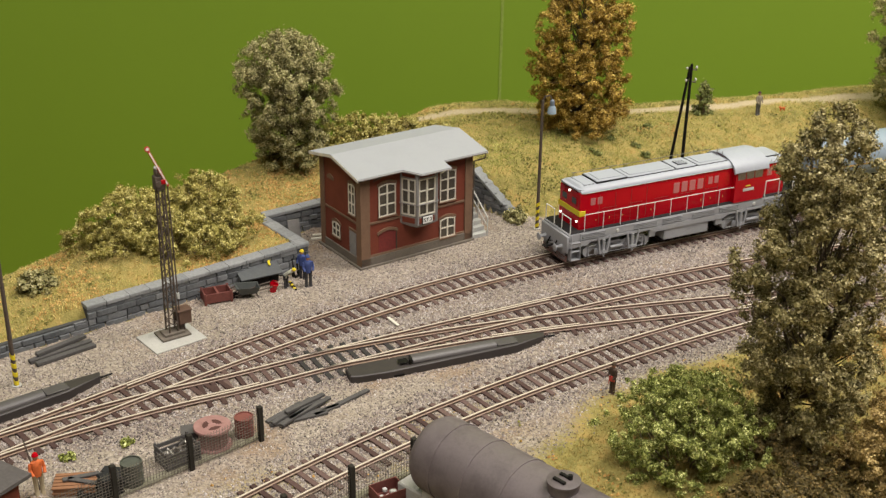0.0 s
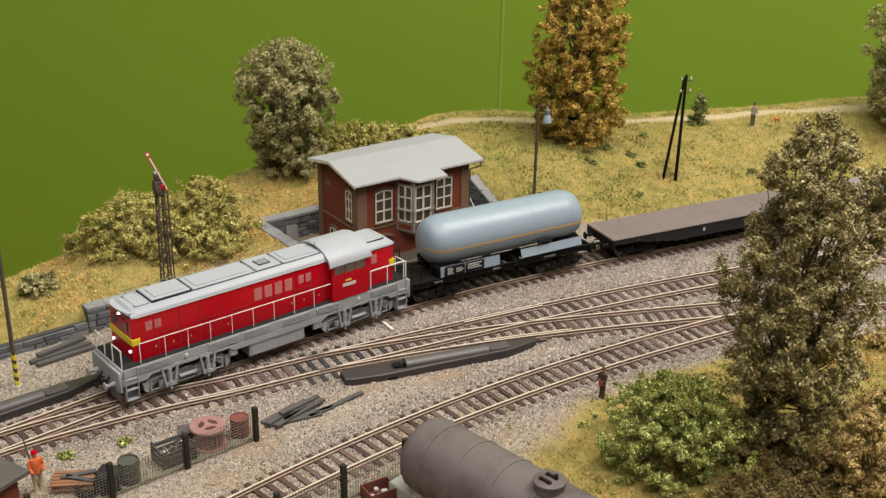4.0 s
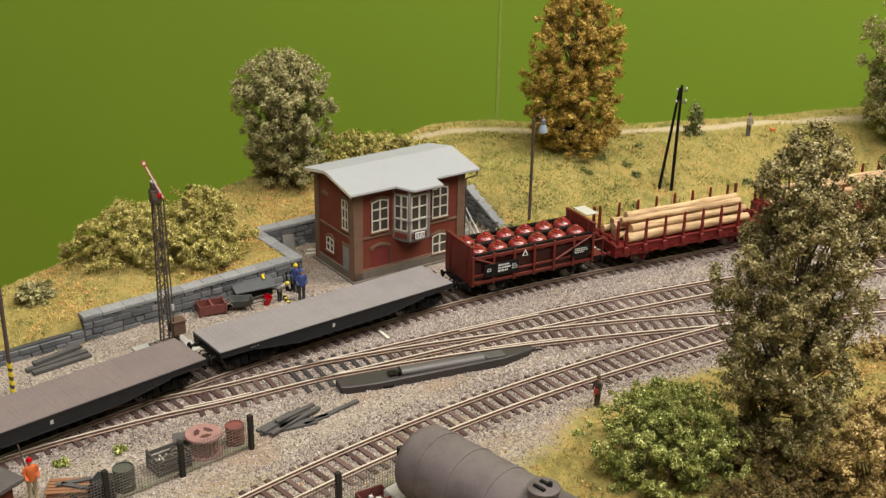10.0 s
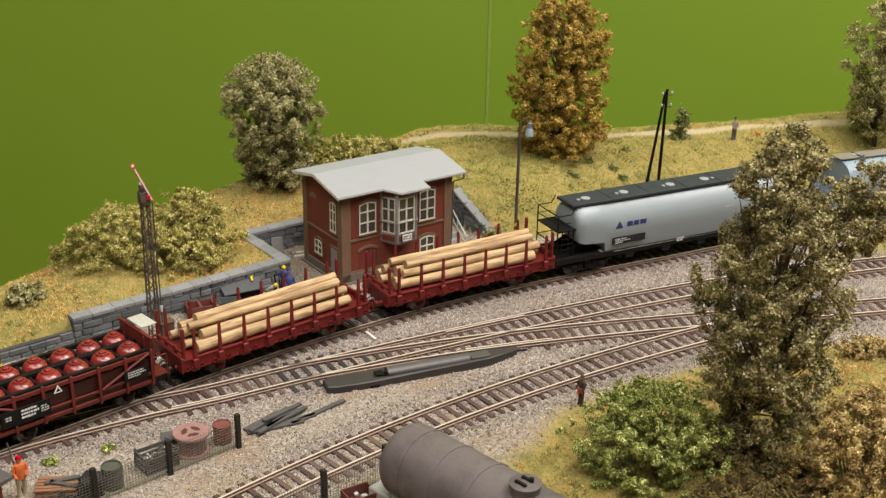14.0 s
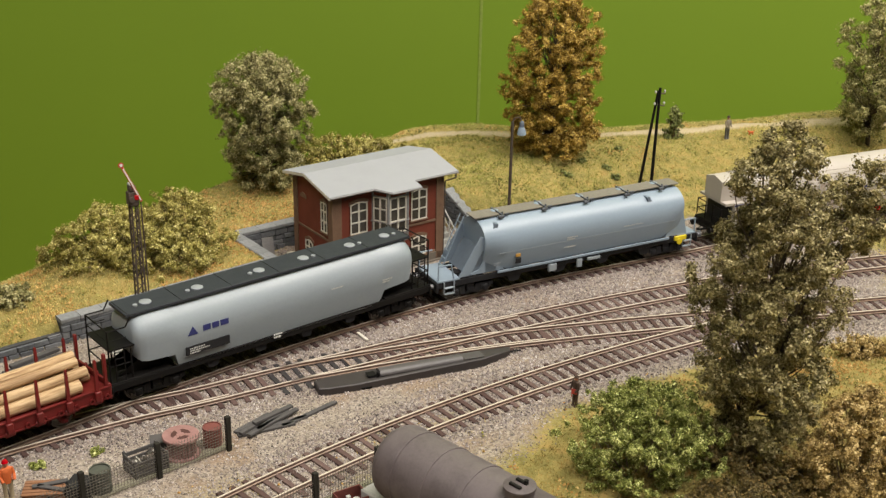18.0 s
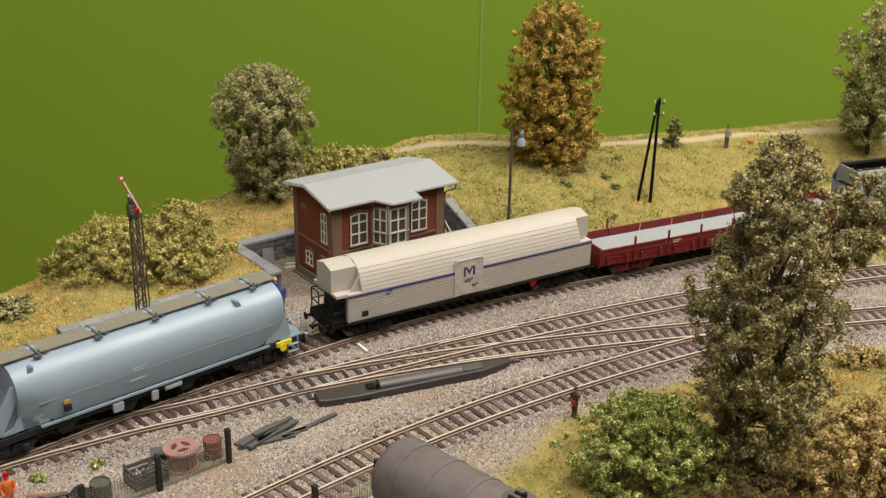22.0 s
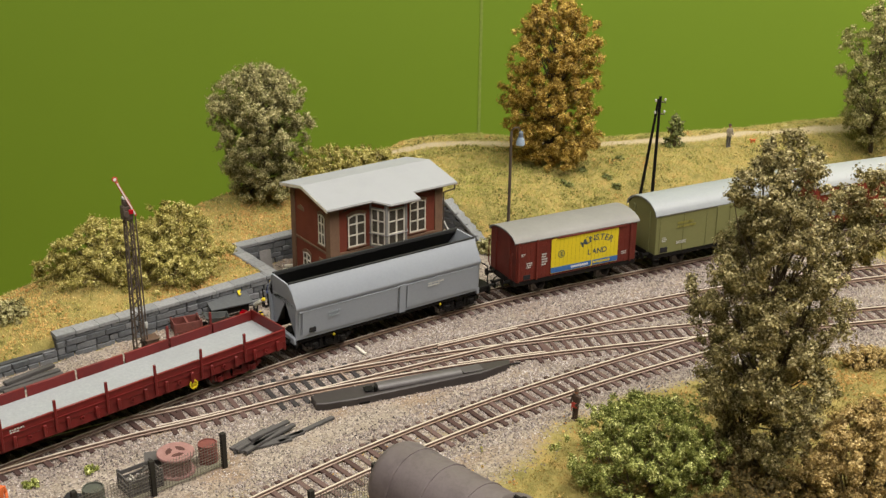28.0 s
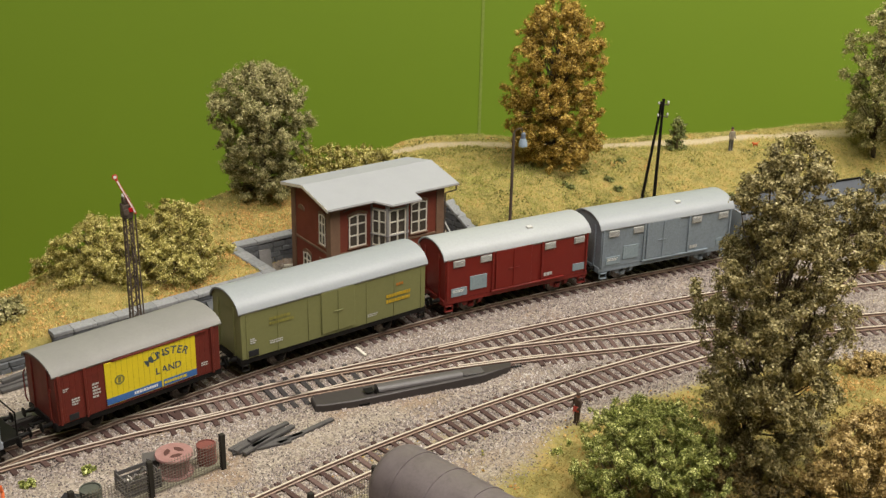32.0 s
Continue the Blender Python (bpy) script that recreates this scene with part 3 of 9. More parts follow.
def build_ballast():
    """Loose stones over the yard, thick along the tracks."""
    rng = np.random.default_rng(4)
    shape = np.array([(1, 0, -0.3), (0, 1, -0.3), (-1, 0, -0.3), (0, -1, -0.3), (0, 0, 0.8)], float)
    faces = np.array([(0, 1, 4), (1, 2, 4), (2, 3, 4), (3, 0, 4)])
    n = 560000
    X, Y = rng.uniform(-265, 385, n), rng.uniform(395, 860, n)
    gx = np.arange(-270.0, 392.0, 2.0)
    rows = [(np.interp(X, gx, [f(q) for q in gx]), k, lo, hi) for f, k, lo, hi in ((y_a, 0.8, -999, 999), (y_b, 0.86, -222, 999), (y_b2, 0.93, -60, 999), (y_c, 0.8, -999, 280))]
    D = np.full(n, 1e3)
    rail = np.full(n, 1e3)
    for yy, k, lo, hi in rows:
        q = np.where((X > lo) & (X < hi), np.abs(Y - yy) * k, 1e3)
        D, rail = np.minimum(D, q), np.minimum(rail, np.abs(q - 8.7))
    keep = rng.random(n) < np.where(D < 24, 0.9, np.where(D < 30, 0.55, 0.32))
    keep &= (rng.random(n) > sampled("turf", X, Y) * 1.2) & (sampled("z", X, Y) < GROUND + 1.5) & (rail > 1.3)
    X, Y, D = X[keep][:125000], Y[keep][:125000], D[keep][:125000]
    n = len(X)
    r = np.where(D < 30, rng.uniform(0.36, 0.76, n), rng.uniform(0.28, 0.62, n))
    s = shape[None] * (r[:, None, None] * rng.uniform(0.65, 1.3, (n, 5, 1))) * rng.uniform(0.75, 1.2, (n, 1, 3))
    s[:, :4, 2] += rng.uniform(-0.12, 0.12, (n, 4))
    s[:, 4, :2] = rng.uniform(-0.3, 0.3, (n, 2)) * r[:, None]
    a = rng.uniform(0, 6.283, n)
    c, q = np.cos(a)[:, None], np.sin(a)[:, None]
    s = np.stack([s[..., 0] * c - s[..., 1] * q, s[..., 0] * q + s[..., 1] * c, s[..., 2]], -1)
    z = np.maximum(sampled("z", X, Y), GROUND - 0.3) + np.where(D < 18, 0.32, 0.2) + rng.uniform(-0.1, 0.2, n)
    V = (s + np.stack([X, Y, z], 1)[:, None]).reshape(-1, 3)
    Fc = (faces[None] + 5 * np.arange(n)[:, None, None]).reshape(-1, 3)
    mat = islands("ballast_stone", [(0.0, (0.06, 0.05, 0.048)), (0.25, (0.175, 0.145, 0.135)), (0.45, (0.315, 0.272, 0.25)), (0.6, (0.24, 0.183, 0.15)), (0.8, (0.415, 0.366, 0.338)), (1.0, (0.60, 0.555, 0.525))], 0.9, spread=30)
    me = big_mesh("ballast", V, Fc, mat)
    tagged(new("ballast", me), "loose grey and pinkish ballast stones between the tracks", "ballast", kind="stuff")


build_room()
build_ground()
build_tracks()
build_ballast()


# ---- plants ----
rng = np.random.default_rng(11)


def leaf_arrays(centres, normals, size, jitter=0.6):
    """A small pointed leaf (one quad) at each centre, lying roughly across its normal."""
    n = len(centres)
    w = normals + rng.normal(size=(n, 3)) * 0.42
    w /= np.linalg.norm(w, axis=1)[:, None] + 1e-9
    a = np.cross(w, rng.normal(size=(n, 3)))
    a /= np.linalg.norm(a, axis=1)[:, None] + 1e-9
    b = np.cross(w, a)
    s = size * rng.uniform(1 - jitter, 1 + jitter, (n, 1))
    quad = np.stack([centres - a * s, centres + b * s * 0.7 + w * s * 0.2, centres + a * s, centres - b * s * 0.7 + w * s * 0.2], 1)
    return quad.reshape(-1, 3), np.arange(n * 4).reshape(n, 4)


def strands(cs, out, length, width, per, r):
    """Feathery tufts: leaves scattered along short strands that point outwards."""
    n = len(cs)
    d = out + r.normal(size=(n, 3)) * 0.75 + (0, 0, 0.25)
    d /= np.linalg.norm(d, axis=1)[:, None] + 1e-9
    size = np.repeat(r.uniform(0.55, 1.4, n), per)[:, None]
    u = r.uniform(-0.5, 0.5, (n * per, 1)) * length * size
    off = r.normal(size=(n * per, 3)) * width * 0.5 * size
    pts = np.repeat(cs, per, 0) + np.repeat(d, per, 0) * u + off
    nor = off / (width + 1e-6) + np.repeat(out, per, 0) * 0.6 + (0, 0, 0.3)
    return pts, nor


def crown_points(profile, tall, clumps, lump=0.18, shell=0.45, seed=0, hollow=0.12):
    """Centres of tufts inside a lumpy envelope with hollows. profile: (share of height, radius)."""
    r = np.random.default_rng(seed)
    hs, rs = [p[0] for p in profile], [p[1] for p in profile]
    cs, out = [], []
    top = max(rs)
    while len(cs) < clumps:
        h, a, u = r.random(3)
        a *= 6.2832
        R = np.interp(h, hs, rs)
        if r.random() * top > R:
            continue
        c, s = math.cos(a), math.sin(a)
        R *= 1 + lump * 2 * noise.noise((c * 1.5 + seed, s * 1.5, h * 4.0)) + lump * 1.3 * noise.noise((c * 4 + seed, s * 4, h * 10.0))
        k = u ** shell
        if noise.noise((c * k * 3.4 + seed * 3, s * k * 3.4, h * 9.0)) < (k - 0.45) * 0.5 - hollow and r.random() < 0.93:
            continue
        cs.append((R * k * c, R * k * s, h * tall))
        out.append((k * c, k * s, 0.9 * (h - 0.45)))
    return np.array(cs), np.array(out)


def sway(ob_geo, base, tip, r0, r1, bends, seed):
    r = random.Random(seed)
    a, b = Vector(base), Vector(tip)
    path, n = [a], bends
    for i in range(1, n + 1):
        p = a.lerp(b, i / n)
        w = (b - a).length * 0.06
        path.append(p + Vector((r.uniform(-w, w), r.uniform(-w, w), r.uniform(-w, w) * 0.5)) * (1 if i < n else 0))
    for i, (p, q) in enumerate(zip(path, path[1:])):
        ob_geo.cyl(p, q, r0 + (r1 - r0) * i / n, 6, r0 + (r1 - r0) * (i + 1) / n)
    return path


BARK = worn("tree_bark", (0.085, 0.062, 0.04), (0.04, 0.03, 0.02), rough=0.9, grain=1.0, stain=6, bump=0.7)
TWIG = worn("pale_twigs", (0.20, 0.15, 0.09), rough=0.9, grain=1.0, stain=6, bump=0.4)
def foliage(name, low, mid, high, tip):
    """Dyed flock on fine twigs: each leaf a shade of its own, drifting from tuft to tuft; slightly glossy, with glints
    painted in by the bright tip colour.
    """
    m = islands(name, [(0.05, low), (0.4, mid), (0.72, high), (0.98, tip)], 0.55, spread=5, drift=1.0, own=0.85)
    m.node_tree.nodes["Principled BSDF"].inputs["Specular IOR Level"].default_value = 0.35
    return m


SAGE = foliage("sage_leaves", (0.095, 0.089, 0.024), (0.24, 0.222, 0.08), (0.41, 0.37, 0.165), (0.68, 0.61, 0.35))
DARK_SAGE = foliage("olive_leaves", (0.072, 0.058, 0.014), (0.175, 0.146, 0.048), (0.32, 0.268, 0.115), (0.60, 0.52, 0.29))
AUTUMN = foliage("autumn_leaves", (0.12, 0.064, 0.007), (0.30, 0.182, 0.02), (0.50, 0.335, 0.055), (0.82, 0.61, 0.19))
HEDGE = foliage("yellow_green_leaves", (0.15, 0.13, 0.02), (0.31, 0.268, 0.055), (0.48, 0.42, 0.12), (0.86, 0.76, 0.34))
GREEN = foliage("bush_green_leaves", (0.066, 0.080, 0.010), (0.18, 0.205, 0.036), (0.34, 0.37, 0.09), (0.82, 0.82, 0.36))
OCHRE = foliage("ochre_leaves", (0.14, 0.088, 0.02), (0.29, 0.196, 0.058), (0.45, 0.325, 0.118), (0.72, 0.56, 0.27))
# Leaf colours darkened to carry the tall tree's shade as well as dark turf.
SHADED_TURF = foliage("shaded_turf_leaves", (0.05, 0.036, 0.009), (0.10, 0.075, 0.02), (0.16, 0.115, 0.034), (0.26, 0.17, 0.055))
HILL = foliage("hill_tree_leaves", (0.11, 0.106, 0.026), (0.26, 0.245, 0.08), (0.43, 0.395, 0.16), (0.70, 0.63, 0.34))
YOUNG = foliage("sapling_leaves", (0.07, 0.08, 0.018), (0.13, 0.15, 0.04), (0.22, 0.24, 0.07), (0.40, 0.42, 0.15))


def tufted(cs, out, radius, count, r, flat=0.85):
    """Round each centre a knot of tufts, set on its shell, so that gaps and shade lie between the knots."""
    n = len(cs)
    d = r.normal(size=(n * count, 3)) + np.repeat(out, count, 0) * 0.55 + (0, 0, 0.3)
    d /= np.linalg.norm(d, axis=1)[:, None] + 1e-9
    size = np.repeat(r.uniform(0.55, 1.35, n), count)[:, None] * radius * r.uniform(0.45, 1.08, (n * count, 1))
    return np.repeat(cs, count, 0) + d * size * (1, 1, flat), d + np.repeat(out, count, 0) * 0.35


def tree(name, label, x, y, tall, foot, profile, mat, clumps, per, leaf, tuft, seed, trunk=2.2, bark=BARK, category="tree", shell=0.4, lump=0.16, knot=5, knot_size=3.2, hollow=0.3, limb=None):
    z = height(x, y)
    t = thing(name, label, category, x, y, z)
    cs, out = crown_points(profile, tall - foot, clumps // knot, lump, shell, seed, hollow)
    cs[:, 2] += foot
    if limb:
        dx, dy, z0, z1, rr, share = limb
        extra, away = crown_points([(0, rr * 0.5), (0.3, rr), (0.7, rr * 0.85), (1, rr * 0.35)], z1 - z0, share // knot, 0.3, 0.6, seed + 50, 0.2)
        cs, out = np.r_[cs, extra + (dx, dy, z0)], np.r_[out, away]
    twigs, outer = tufted(cs, out, knot_size, knot, np.random.default_rng(seed + 2))
    pts, nor = strands(twigs, outer, tuft * 1.7, tuft * 0.75, per, np.random.default_rng(seed + 1))
    pts[:, 2] = np.maximum(pts[:, 2], 0.4)
    g = Geo()
    path = sway(g, (0, 0, -2), (0, 0, tall * 0.85), trunk, trunk * 0.2, 7, seed)
    if limb:
        sway(g, path[3], (limb[0] * 0.85, limb[1] * 0.85, limb[2] + 8), trunk * 0.45, trunk * 0.2, 6, seed + 9)
    part("trunk", g, bark, t)
    b = Geo()
    pick = random.Random(seed)
    for i in pick.sample(range(len(cs)), min(90, len(cs))):
        c = Vector(cs[i])
        k = max(1, min(6, int(c.z / (tall * 0.85) * 7 * 0.7)))
        sway(b, path[k], c, trunk * 0.28, 0.14, 4, seed + i)
    part("branchwork", b, bark, t)
    v, f = leaf_arrays(pts, nor, leaf)
    part("crown", big_mesh("crown", v, f, mat), mat, t)
    return t


DOME = [(0, 0.95), (0.35, 1.0), (0.6, 0.88), (0.8, 0.66), (0.92, 0.42), (1, 0.12)]


def shrub(name, label, x, y, rx, ry, tall, mat, clumps, per, leaf, tuft, seed, rz=0, category="bush", lump=0.16, hollow=0.34, knot=3, knot_size=1.2):
    z = height(x, y)
    t = thing(name, label, category, x, y, z, rz)
    cs, out = crown_points(DOME, 1.0, max(6, clumps // knot), lump, 0.42, seed, hollow)
    cs = cs * (rx, ry, tall)
    out = out + (0, 0, 0.3)
    ground = sampled("z", x + cs[:, 0], y + cs[:, 1]) - z
    cs[:, 2] += ground
    twigs, outer = tufted(cs, out, knot_size, knot, np.random.default_rng(seed + 2))
    pts, nor = strands(twigs, outer, tuft * 1.5, tuft * 0.7, per, np.random.default_rng(seed))
    pts[:, 2] = np.maximum(pts[:, 2], sampled("z", x + pts[:, 0], y + pts[:, 1]) - z - 0.3)
    v, f = leaf_arrays(pts, nor, leaf)
    b = Geo()
    for i in range(0, len(cs), max(1, len(cs) // 40)):
        sway(b, (cs[i][0] * 0.4, cs[i][1] * 0.4, float(ground[i]) - 1), Vector(cs[i]), 0.45, 0.15, 3, seed + i)
    part("twig_tuft", b, TWIG, t)
    part("foliage", big_mesh("foliage", v, f, mat), mat, t)
    return t


def build_plants():
    tree("broadleaf_tree", "round sage-green model tree on the slope behind the signal box", -111.5, 807, 94, 1,
         [(0, 21), (0.15, 26), (0.35, 30), (0.55, 35), (0.75, 35.5), (0.88, 28), (0.96, 16), (1, 7)], SAGE, 3400, 40, 0.54, 2.5, 3, 2.2, lump=0.13, knot_size=2.8)
    tree("autumn_tree", "tall tree with golden brown autumn leaves on the hill", 102, 897, 125, 1,
         [(0, 28), (0.12, 35), (0.35, 37.5), (0.6, 35), (0.8, 32), (0.92, 26), (1, 14)], AUTUMN, 4300, 40, 0.58, 2.5, 5, 2.4, lump=0.13, knot_size=2.7)
    tree("foreground_tree", "tall grey-green tree with dark shaded branches beside the tracks", 167, 492, 166, 6,
         [(0, 19), (0.08, 24), (0.17, 29), (0.28, 34), (0.5, 34), (0.7, 26), (0.87, 19), (0.95, 11), (1, 4)], DARK_SAGE, 3900, 38, 0.6, 2.6, 8, 2.2, lump=0.2, hollow=0.2, limb=(41, 14, 98, 146, 18, 420))
    tree("hill_tree", "loose grey-green tree at the end of the footpath", 375, 952, 122, 12,
         [(0, 14), (0.2, 30), (0.5, 36), (0.8, 30), (1, 12)], HILL, 1700, 40, 0.66, 3.0, 12, 2.0, lump=0.24)
    shrub("hedge_bush", "broad yellow-green bush on the slope above the wall", -181, 676, 55, 28, 29, HEDGE, 1700, 48, 0.5, 2.3, 21)
    shrub("hedge_bush", "broad yellow-green bush on the slope above the wall", -148, 694, 29, 23, 38, HEDGE, 850, 46, 0.5, 2.3, 46)
    shrub("hedge_bush", "low yellow-green bush behind the signal box", -50, 842, 46, 28, 27, HEDGE, 1200, 44, 0.58, 2.5, 22)
    shrub("small_bush", "small dull green bush near the end of the wall", -238, 633, 13, 10, 11, SAGE, 130, 40, 0.7, 2.2, 23)
    shrub("leafy_bush", "dense bright green bush at the edge of the gravel", 115, 483, 36, 37, 42, GREEN, 2400, 54, 0.42, 1.8, 24, lump=0.22, hollow=0.12)
    shrub("dry_bush", "large ochre dry bush near the tall tree", 208, 457, 31, 27, 52, OCHRE, 1600, 46, 0.52, 2.3, 26)
    shrub("dry_bush", "low ochre dry bush behind the tall tree", 258, 606, 16, 8, 10, OCHRE, 200, 40, 0.6, 2.2, 28)
    # Four low dark shrubs put the tree's shade over the turf as colour.
    shrub("small_bush", "low dark brown-green leaves standing for dark turf in the tall tree's shade", 152, 484, 17, 15, 12, SHADED_TURF, 330, 40, 0.6, 2.2, 41)
    shrub("small_bush", "low dark brown-green leaves standing for dark turf in the tall tree's shade", 170, 462, 20, 17, 7, SHADED_TURF, 300, 40, 0.6, 2.2, 42)
    shrub("small_bush", "low dark brown-green leaves standing for dark turf in the tall tree's shade", 146, 447, 22, 16, 5, SHADED_TURF, 280, 40, 0.6, 2.2, 43)
    shrub("small_bush", "low dark brown-green leaves standing for dark turf in the tall tree's shade", 178, 438, 20, 14, 5, SHADED_TURF, 240, 40, 0.6, 2.2, 44)
    shrub("small_bush", "dark green tuft of bush at the end of the stair wall", 49, 773, 7, 9, 8, SAGE, 110, 36, 0.6, 2.0, 45)
    shrub("sapling", "small green sapling beside the footpath", 208, 942, 7.0, 7.0, 26, YOUNG, 120, 26, 0.8, 2.2, 27, category="sapling")
    r = random.Random(77)
    for k in range(26):
        x, y = r.uniform(75, 420), r.uniform(800, 930)
        if inside(RECESS, Vector((x, y))) or footpath(x, y) > 0 or y > crest_y(x) - 45:
            continue
        q = r.uniform(2.0, 4.6)
        shrub("grass_tuft", "small dark green tuft on the grassy hill", x, y, q, q * 0.8, q * 0.8, YOUNG, 12, 30, 0.6, 1.4, 90 + k, category="tuft")


def patches(x, y, size, seed):
    """Soft random patches, 0 to 1, over the plan."""
    G = np.random.default_rng(seed).random((256, 256))
    u, v = (x + 3000) / size, (y + 3000) / size
    i, j = u.astype(int), v.astype(int)
    fu, fv = u - i, v - j
    fu, fv = fu * fu * (3 - 2 * fu), fv * fv * (3 - 2 * fv)
    at = lambda a, b: G[a % 256, b % 256]
    return at(i, j) * (1 - fu) * (1 - fv) + at(i + 1, j) * fu * (1 - fv) + at(i, j + 1) * (1 - fu) * fv + at(i + 1, j + 1) * fu * fv


STRAW = islands("straw_grass", [(0.0, (0.30, 0.235, 0.065)), (0.35, (0.53, 0.43, 0.14)), (0.6, (0.66, 0.535, 0.195)), (0.8, (0.66, 0.465, 0.175)), (1.0, (0.78, 0.66, 0.33))], 0.85, spread=14, drift=1.2, own=0.42)
MEADOW = islands("olive_grass", [(0.0, (0.145, 0.155, 0.03)), (0.4, (0.295, 0.305, 0.066)), (0.7, (0.44, 0.43, 0.115)), (1.0, (0.60, 0.57, 0.20))], 0.85, spread=14, drift=1.2, own=0.42)
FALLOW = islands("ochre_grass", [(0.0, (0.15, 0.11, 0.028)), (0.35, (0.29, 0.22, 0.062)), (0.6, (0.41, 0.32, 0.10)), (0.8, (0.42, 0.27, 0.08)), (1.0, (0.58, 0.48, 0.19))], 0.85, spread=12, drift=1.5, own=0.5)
RUST = islands("rust_flock", [(0.0, (0.30, 0.15, 0.04)), (0.4, (0.46, 0.26, 0.075)), (0.7, (0.58, 0.36, 0.12)), (1.0, (0.66, 0.48, 0.20))], 0.9, spread=10, drift=1.0, own=0.7)
MOSS = islands("moss_flock", [(0.0, (0.06, 0.06, 0.012)), (0.4, (0.14, 0.135, 0.028)), (0.7, (0.24, 0.22, 0.05)), (1.0, (0.40, 0.36, 0.10))], 0.9, spread=10, drift=1.0, own=0.7)


def scatter(n, seed):
    """Random places on the turf, thinned where it is sparse."""
    r = np.random.default_rng(seed)
    x, y = r.uniform(-330, 460, n), r.uniform(385, 1020, n)
    q = sampled("turf", x, y)
    edge = np.interp(x, [c[0] for c in CREST], [c[1] for c in CREST])
    keep = (y < edge + 25) & (r.random(n) < q * q * (1 - 0.97 * sampled("path", x, y)) * np.where(q > 0.75, 1.0, 0.35))
    return x[keep], y[keep], r


def blades(name, label, x, y, r, tall, mat):
    n = len(x)
    p = np.stack([x, y, sampled("z", x, y)], 1)
    a = r.uniform(0, 6.283, n)
    w = r.uniform(0.14, 0.34, n)
    lean = r.normal(size=(n, 2)) * 0.7
    side = np.stack([np.cos(a) * w, np.sin(a) * w, np.zeros(n)], 1)
    tip = p + np.stack([lean[:, 0] * tall, lean[:, 1] * tall, tall], 1)
    foot = p - (0, 0, 0.3)
    v = np.stack([foot - side, foot + side, tip], 1).reshape(-1, 3)
    tagged(new(name, big_mesh(name, v, np.arange(3 * n).reshape(n, 3), mat)), label, "grass", kind="stuff")


def crumbs(name, label, x, y, r, size, mat):
    """Foam flock: small ragged crumbs lying in the turf."""
    n = len(x)
    s = np.array([(1, 0, -0.2), (0, 1, -0.2), (-1, 0, -0.2), (0, -1, -0.2), (0, 0, 0.9)])[None] * (size[:, None, None] * r.uniform(0.5, 1.4, (n, 5, 1)))
    a = r.uniform(0, 6.283, n)
    c, q = np.cos(a)[:, None], np.sin(a)[:, None]
    s = np.stack([s[..., 0] * c - s[..., 1] * q, s[..., 0] * q + s[..., 1] * c, s[..., 2]], -1)
    s[:, 4, :2] += r.normal(size=(n, 2)) * 0.3 * size[:, None]
    v = (s + np.stack([x, y, sampled("z", x, y) + 0.35 + r.uniform(0, 0.5, n)], 1)[:, None]).reshape(-1, 3)
    f = (np.array([(0, 1, 4), (1, 2, 4), (2, 3, 4), (3, 0, 4)])[None] + 5 * np.arange(n)[:, None, None]).reshape(-1, 3)
    tagged(new(name, big_mesh(name, v, f, mat)), label, "turf", kind="stuff")


def build_grass():
    # olive grass on the hill by the stairs, straw elsewhere, rust-coloured flock in patches
    x, y, r = scatter(900000, 31)
    hill = np.clip((x + 30) / 70, 0, 1) * np.clip((230 - x) / 120, 0, 1) * np.clip((y - 650) / 50, 0, 1)
    back = np.clip((x - 20) / 40, 0, 1) * np.clip((y - 700) / 50, 0, 1)
    green = 0.27 + 0.36 * hill + 0.25 * back + 0.75 * (patches(x, y, 31, 1) - 0.5) + 0.45 * (patches(x, y, 9, 2) - 0.5)
    thick = 0.6 * patches(x, y, 3.4, 3) + 0.4 * patches(x, y, 8, 4)
    keep = r.random(len(x)) < 0.25 + thick
    pick = r.random(len(x)) < np.clip(green, 0.05, 0.95)
    tall = r.uniform(0.6, 1.6, len(x)) * (0.45 + 1.3 * thick)
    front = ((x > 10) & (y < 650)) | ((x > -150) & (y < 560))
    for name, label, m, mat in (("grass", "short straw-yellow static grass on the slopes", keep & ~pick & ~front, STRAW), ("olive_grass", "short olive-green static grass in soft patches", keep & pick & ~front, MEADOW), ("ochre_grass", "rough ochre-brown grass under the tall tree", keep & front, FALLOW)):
        i = np.flatnonzero(m)[:110000]
        blades(name, label, x[i], y[i], np.random.default_rng(5), tall[i], mat)
    x, y, r = scatter(420000, 32)
    left = np.clip((20 - x) / 90, 0, 1)
    rust = patches(x, y, 26, 6) * 0.65 + patches(x, y, 7, 7) * 0.35 + 0.10 * left - 0.16 * np.clip((y - 700) / 60, 0, 1) * (1 - left)
    i = np.flatnonzero(r.random(len(x)) < np.clip((rust - 0.53) * 2.2, 0.001, 0.5))[:26000]
    crumbs("rust_flock", "orange-brown foam flock scattered in the turf", x[i], y[i], np.random.default_rng(6), np.random.default_rng(8).uniform(0.35, 0.95, len(i)), RUST)
    moss = patches(x, y, 19, 9) * 0.6 + patches(x, y, 6, 10) * 0.4 + 0.08 * (1 - left)
    i = np.flatnonzero(r.random(len(x)) < np.clip((moss - 0.62) * 1.6, 0.002, 0.5))[:13000]
    crumbs("moss_flock", "dark olive foam flock scattered in the turf", x[i], y[i], np.random.default_rng(7), np.random.default_rng(9).uniform(0.35, 1.05, len(i)), MOSS)


build_plants()
build_grass()


# ---- rolling stock; x runs back along a vehicle, z up from the rail tops ----
TRAIN, WHEELS = [], []
GLOW, _n, _l, _b = material("lit_headlamp", 0.3)
_b.inputs["Base Color"].default_value = (1, 0.95, 0.85, 1)
